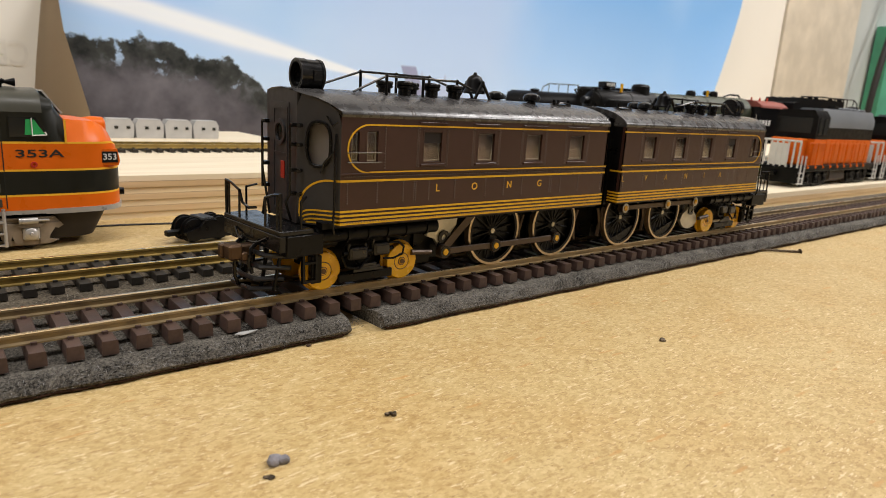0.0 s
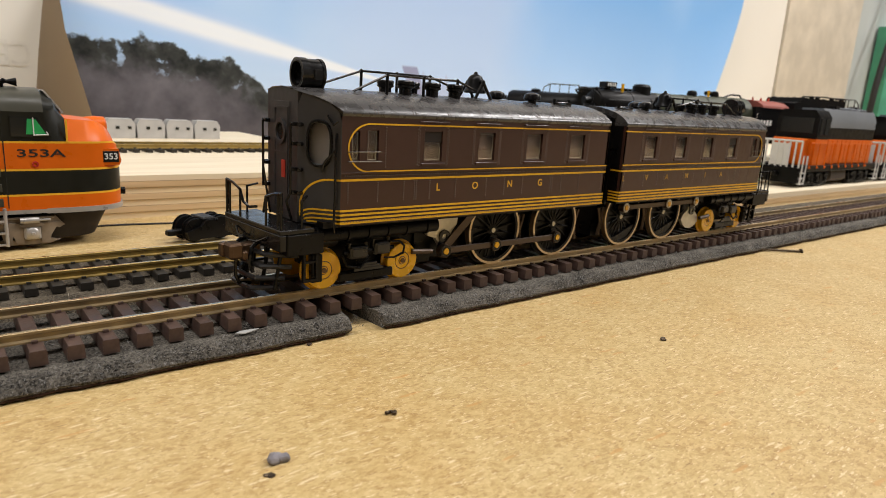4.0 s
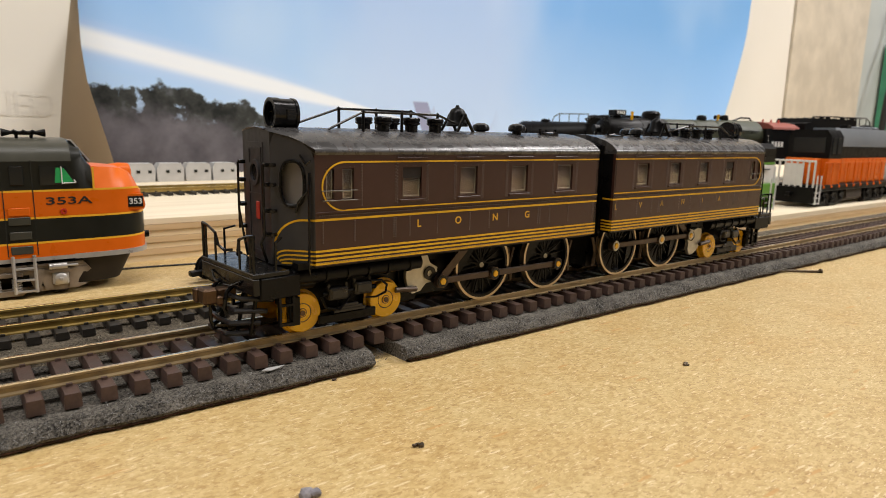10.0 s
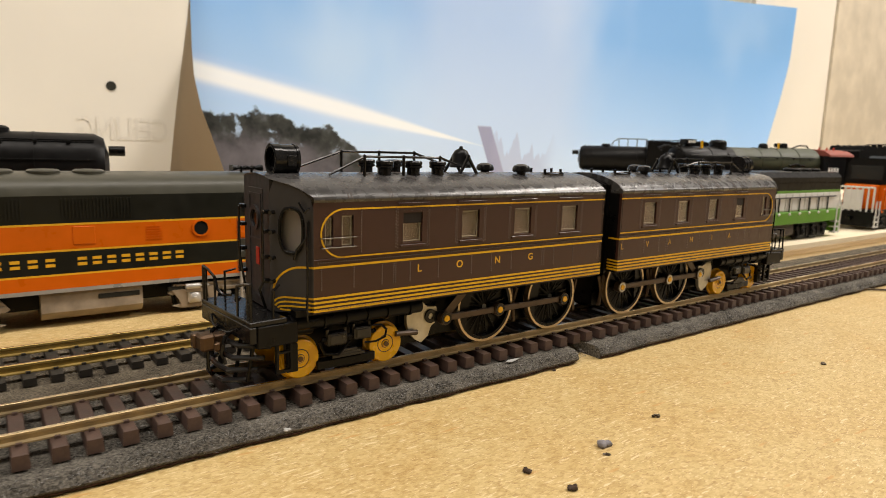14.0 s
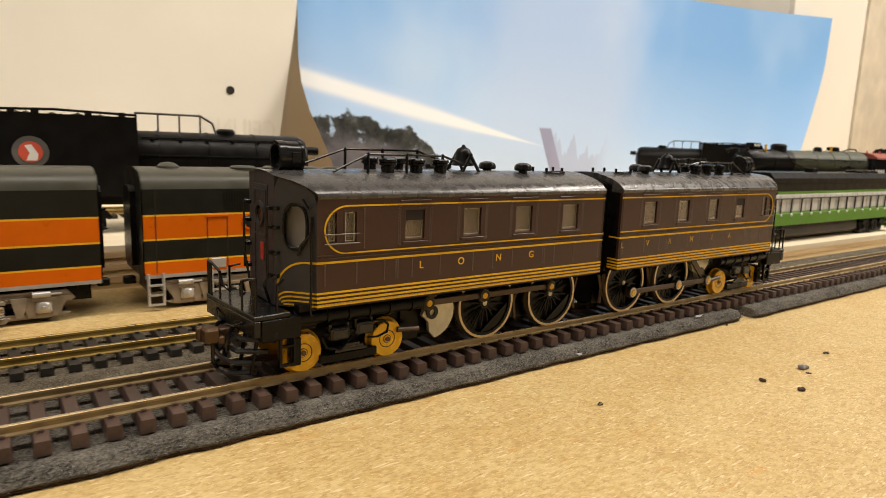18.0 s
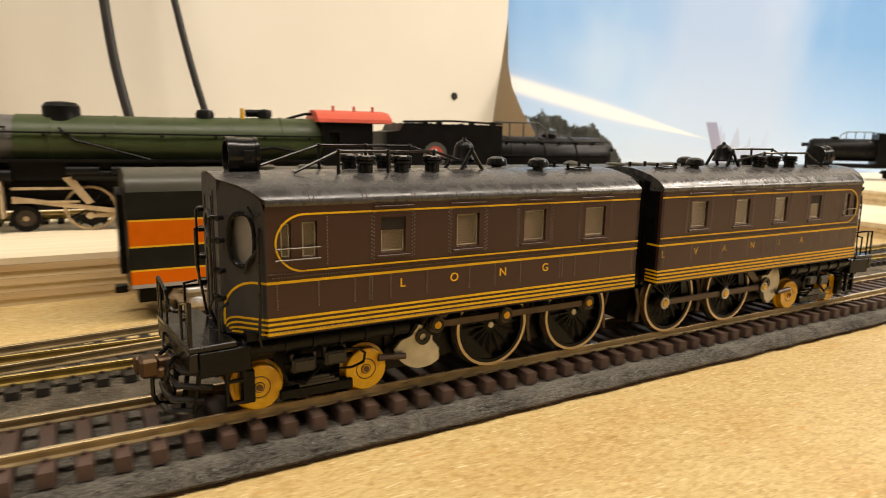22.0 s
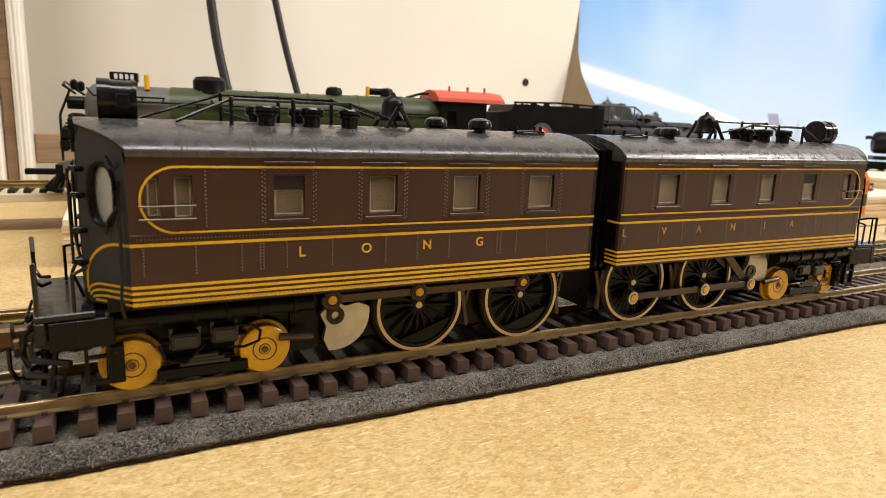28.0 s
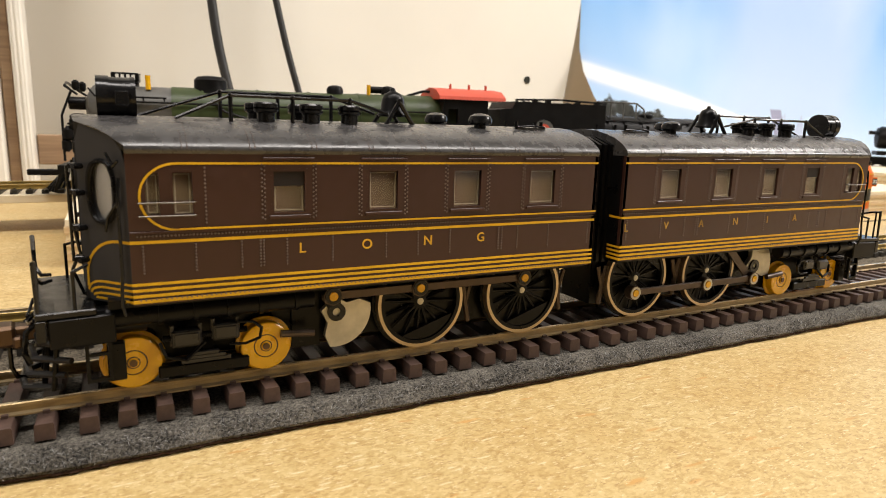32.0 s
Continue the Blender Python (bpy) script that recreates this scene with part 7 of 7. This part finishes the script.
def hood_diesel(label, x0, x1, yc, z, levels, side, band, upper, roof, sill, rail, cab_first, side_rail=None, hw=11.0, tail=10):
    """A hood diesel from x0 to x1, its cab near x0 or near x1; levels: tops of sill, side, band, upper and roof over the rail."""
    D = thing("hood_diesel", label, "locomotive", "hood diesels", at=(0, yc, z))
    z0, z1, z2, z3, z4 = levels
    c0, c1 = (x0 + 22, x0 + 44) if cab_first else (x1 - 36, x1 - 16)
    h0, h1 = (c1, x1 - tail) if cab_first else (x0 + 10, c0)
    part("frame", box(bm_new(), x0 + 2, x1 - 2, -17, 17, 12.0, z0, 0.4), sill, D)
    part("long_hood", box(bm_new(), h0, h1, -hw, hw, z0, z1, 0.3), side, D, "flat painted hood side")
    part("hood_band", box(bm_new(), h0, h1, -hw - 0.1, hw + 0.1, z1, z2, 0.1), band, D)
    part("hood_upper", box(bm_new(), h0, h1, -hw, hw, z2, z3, 0.2), upper, D)
    part("hood_top", prism(bm_new(), [(-hw - 0.2, z3), (-hw - 0.2, z3 + (z4 - z3) * 0.5), (-hw + 3, z4), (hw - 3, z4), (hw + 0.2, z3 + (z4 - z3) * 0.5), (hw + 0.2, z3)], "x", h0 + 1, h1 - 0.5), roof, D)
    for i in range(int((h1 - h0 - 4) / 9)):
        part("hood_door", box(bm_new(), h0 + 3 + i * 9, h0 + 11 + i * 9, -hw - 0.5, -hw - 0.02, z0 + 0.8, z1 - 0.6, 0.15), side, D)
    cab = part("cab", prism(bm_new(), [(-15.5, z1), (-15.5, z4 - 7), (-12, z4 - 2), (12, z4 - 2), (15.5, z4 - 7), (15.5, z1)], "x", c0, c1), upper, D, "dark cab")
    part("cab_side", box(bm_new(), c0 + 0.1, c1 - 0.1, -15.4, 15.4, z0, z1, 0.2), side, cab)
    for a_ in (c0 + 3, c0 + 12):
        part("cab_window", box(bm_new(), a_, a_ + 6.5, -15.9, -15.4, z1 + 3, z4 - 8, 0.2), M_DARKGLASS, cab)
    part("windscreen", box(bm_new(), c0 - 0.4, c0 + 0.1, -12, 12, z1 + 4, z4 - 8, 0.15), M_DARKGLASS, cab)
    n0, n1 = (x0 + 8, c0) if cab_first else (c1, x1 - 6)
    part("short_hood", box(bm_new(), n0, n1, -hw, hw, z0, z1, 1.0), side, D)
    for e, d in ((x0, 1), (x1, -1)):
        part("pilot_plate", box(bm_new(), min(e, e + 2.4 * d), max(e, e + 2.4 * d), -16, 16, 3, 15, 0.4), sill, D)
        er = part("end_rail", wire(bm_new(), [(e + d, -15.4, z1 - 2), (e + d, 15.4, z1 - 2)], 0.8), rail, D, "painted end railing")
        for k in range(8):
            part("end_post", rod(bm_new(), (e + d, -15 + k * 4.3, 14), (e + d, -15 + k * 4.3, z1 - 2), 0.8, 6), rail, er)
        part("end_plate", box(bm_new(), e + d - 0.4, e + d + 0.4, -6, 6, 16, z1 - 4), rail, er)
        stp = bm_new()
        a_, b_ = sorted((e + 2 * d, e + 9 * d))
        for z_ in (3.0, 7.0, 11.0):
            box(stp, a_, b_, -17.2, -13, z_ - 0.4, z_ + 0.4)
        for x in (a_ + 0.2, b_ - 0.2):
            rod(stp, (x, -17.2, 2.4), (x, -17.2, 24), 0.6, 6)
        part("step_well", stp, rail, D)
    part("side_rail", wire(bm_new(), [(x0 + 12, -16.6, z1 - 3), (x1 - 12, -16.6, z1 - 3)], 0.45), side_rail or rail, D)
    for k in range(int((x1 - x0 - 24) / 14)):
        part("rail_post", rod(bm_new(), (x0 + 14 + k * 14, -16.6, z0 - 1), (x0 + 14 + k * 14, -16.6, z1 - 3), 0.5, 6), side_rail or rail, D)
        part("post_foot", ball(bm_new(), (x0 + 14 + k * 14, -17.2, z0 - 1.4), 1.1, 1), rail if hw > 12 else side_rail, D)
    for t0 in (x0 + 14, x1 - 62):
        truck(D, t0, t0 + 48, -15, 0, M_ENGBLACK, (0.18, 0.5, 0.82))
    part("fuel_tank", prism(bm_new(), [(-14, 11.5), (-14.5, 5), (-11, 2.4), (11, 2.4), (14.5, 5), (14, 11.5)], "x", x0 + 66, x1 - 66), M_DIRT, D)
    for i in range(3):
        fan = bm_new()
        lathe(fan, [(6, z4 - 0.5), (6, z4 + 1.5), (5, z4 + 2.1), (1, z4 + 2.3)], ((h1 if cab_first else h0 + 52) - 14 - i * 15, 0, 0), "z", 20)
        part("roof_fan", fan, roof, D)
    part("exhaust", box(bm_new(), (x0 + x1) / 2, (x0 + x1) / 2 + 8, -3, 3, z4 - 0.2, z4 + 3, 0.3), M_BLACK, D)
    part("nose_coupler", box(bm_new(), x0 - 5, x0, -1.8, 1.8, 8, 11, 0.4), M_BLACK, D)
    return D


hood_diesel("white, green and black model hood diesel on plywood", 120, 368, 71, 11.2, (20.5, 33.0, 34.6, 40, 47), M_WHITEPAINT, M_GREENPAINT, M_ENGBLACK, M_ENGBLACK, M_GREENPAINT, M_WHITEPAINT, True, M_DKGREEN, 15.4, 3)
hood_diesel("orange and black model hood diesel with white end rails", 428, 590, 71, 11.2, (16.5, 36.5, 37, 45.5, 60), M_ORANGE, M_ENGBLACK, M_ENGBLACK, M_GREYHOOD, M_ENGBLACK, M_WHITEPAINT, True, M_ORANGE)
hood_diesel("second orange and black hood diesel coupled behind the first", 600, 770, 71, 11.2, (16.5, 36.5, 37, 45.5, 60), M_ORANGE, M_ENGBLACK, M_ENGBLACK, M_GREYHOOD, M_ENGBLACK, M_WHITEPAINT, True, M_ORANGE)

# ---------------------------------------------------------------- litter on the bench
M_LINT = paint("grey_lint", (0.20, 0.19, 0.20), 0.9, vary=0.4, scale=400)
M_CRUMB = paint("black_crumb", (0.05, 0.03, 0.018), 0.7, vary=0.3)
M_FLAKE = paint("pale_flake", (0.40, 0.40, 0.385), 0.4, vary=0.2)
M_NAIL = paint("dark_nail", (0.10, 0.075, 0.05), 0.4, metal=0.8)


def crumb(name, x, y, z, r, mat, label, category, seed, squash=0.5, n=3):
    bm = bm_new()
    q = random.Random(seed)
    for i in range(n):
        ball(bm, (x + q.uniform(-0.7, 0.7) * r, y + q.uniform(-0.7, 0.7) * r, z + r * squash * 0.75), r * q.uniform(0.55, 0.9), 2, (1, 0.8, squash))
    for v in bm.verts:
        v.co += Vector(noise.noise_vector(v.co * (1.1 / r) + Vector((seed, 0, 0)))) * r * 0.3
    return solid_thing(name, bm, mat, label, category, smooth=0)


ZT = BOARD
b = bm_new()
rod(b, (219, -20.5, ZT + 1.0), (236, -31.0, ZT + 0.6), 0.55, 10)
rod(b, (236, -31.0, ZT + 0.6), (236.5, -31.3, ZT + 0.6), 1.3, 12)
solid_thing("nail", b, M_NAIL, "thin dark track nail lying on the board", "nail")
crumb("lint", -36.8, -63.8, ZT, 1.5, M_LINT, "fluffy grey tuft of lint on the board", "lint", 3, 0.7, 6)
crumb("lint", -40.0, -66.0, ZT, 1.0, M_NAIL, "small low brown patch beside the lint", "lint", 9, 0.3, 3)
for i, (x, y, r) in enumerate(((-61.1, -62.5, 1.0), (-57.4, -72.6, 1.1), (-10.1, -20.8, 0.7), (72.7, -64.2, 0.8), (-12.4, -59.8, 0.9), (-118.4, -49.0, 0.8))):
    crumb("crumb", x, y, ZT, r, M_CRUMB if i < 3 else M_NAIL, "tiny dark crumb on the board", "crumb", 20 + i, 0.6)
b = bm_new()
for v in ((-26.4, -16.9, 5.1), (-24.6, -17.5, 4.9), (-22.6, -17.1, 5.0), (-20.6, -16.5, 5.15), (-22.4, -16.4, 5.2), (-25.0, -16.3, 5.2)):
    b.verts.new(v)
b.verts.ensure_lookup_table()
b.faces.new(b.verts)
r_ = bmesh.ops.extrude_face_region(b, geom=b.faces[:])
for v in r_["geom"]:
    if isinstance(v, bmesh.types.BMVert):
        v.co.z += 0.15
bmesh.ops.recalc_face_normals(b, faces=b.faces)
solid_thing("paper_flake", b, M_FLAKE, "small pale flake stuck on the foam edge", "flake", smooth=0)
crumb("paper_flake", -96.9, -20.9, 2.6, 0.8, M_FLAKE, "tiny white fleck by the foam edge", "flake", 31, 0.6)
# thin cord lying along the riser's foot
b = bm_new()
wire(b, spline([(-90, 141, 0.8), (-40, 137, 0.8), (-17, 135.5, 0.8), (9, 131, 0.8), (40, 130, 0.8), (90, 134, 0.8)], 6), 0.45, 6)
solid_thing("cord", b, M_CABLE, "thin dark cord lying on the bench", "cord")
cp = thing("loose_truck", "small loose black model truck lying on the bench", "truck", at=(4.5, 99, BOARD, 0, 0, 12))
part("frame", prism(bm_new(), [(-9, 1.6), (9, 1.6), (10, 4.6), (5, 6.4), (3, 8.8), (-2, 8.8), (-4, 6.4), (-10, 4.6)], "y", -6, -4.6), M_BLACK, cp)
part("frame", prism(bm_new(), [(-9, 1.6), (9, 1.6), (10, 4.6), (5, 6.4), (3, 8.8), (-2, 8.8), (-4, 6.4), (-10, 4.6)], "y", 4.6, 6), M_BLACK, cp)
part("bolster", box(bm_new(), -3, 3, -5, 5, 4, 9.6, 0.6), M_BLACK, cp)
part("coupler_arm", box(bm_new(), -15, -8, -1.4, 1.4, 3.0, 5.2, 0.4), M_BLACK, cp)
for x in (-5.5, 5.5):
    for y in (-3.4, 3.4):
        part("wheel", lathe(bm_new(), [(4.4, -0.9), (4.4, 0.6), (5.0, 0.7), (5.0, 0.95)], (x, y, 5.0), "y", 20), M_BLACK, cp)


# ---------------------------------------------------------------- what moves
def hermite(t):
    """How far the locomotive has run, in millimetres."""
    pts = [(r[0], r[7]) for r in ROWS]
    i = max(k for k in range(len(pts) - 1) if pts[k][0] <= t)
    (t0, a), (t1, c) = pts[i], pts[i + 1]
    m0 = (c - pts[i - 1][1]) / (t1 - pts[i - 1][0]) if i else 0
    m1 = (pts[i + 2][1] - a) / (pts[i + 2][0] - t0) if i + 2 < len(pts) else 0
    u, d = (t - t0) / (t1 - t0), t1 - t0
    return (2 * u ** 3 - 3 * u ** 2 + 1) * a + (u ** 3 - 2 * u ** 2 + u) * d * m0 + (-2 * u ** 3 + 3 * u ** 2) * c + (u ** 3 - u ** 2) * d * m1


# crank angle at the start and rolling radius of each half's gear; the rear half slips a little
GEAR_A, GEAR_B = (-101.0, 11.3), (109.0, 11.7)


def crank(t, gear):
    return gear[0] - math.degrees(hermite(t) / gear[1])


def motions():
    times = [0.0, 7.0] + [round(7.2 + 0.1 * i, 2) for i in range(178)] + [32.0]
    for ob, x0 in ((half_a, 0.0), (half_b, 212.4)):
        walk(ob, [(t, mpose(x0 + hermite(t), 0, 0)) for t in times])
    for ob, kind, x, y, z, phase in MOVERS:
        flip = ob.parent == half_b
        rows = []
        px = -x if flip else x
        for t in times:
            s = hermite(t)
            if kind == "rod":
                a = radians(phase + crank(t, GEAR_B if flip else GEAR_A))
                rows.append((t, mpose(px + THROW * math.cos(a), y, z + THROW * math.sin(a))))
            else:
                a = phase + crank(t, GEAR_B if flip else GEAR_A) if kind == "driver" else -math.degrees(s / 4.75)
                if flip and kind == "driver":
                    a -= 180
                rows.append((t, mpose(px, y, z, 0, -a, 0)))
        walk(ob, rows)


motions()
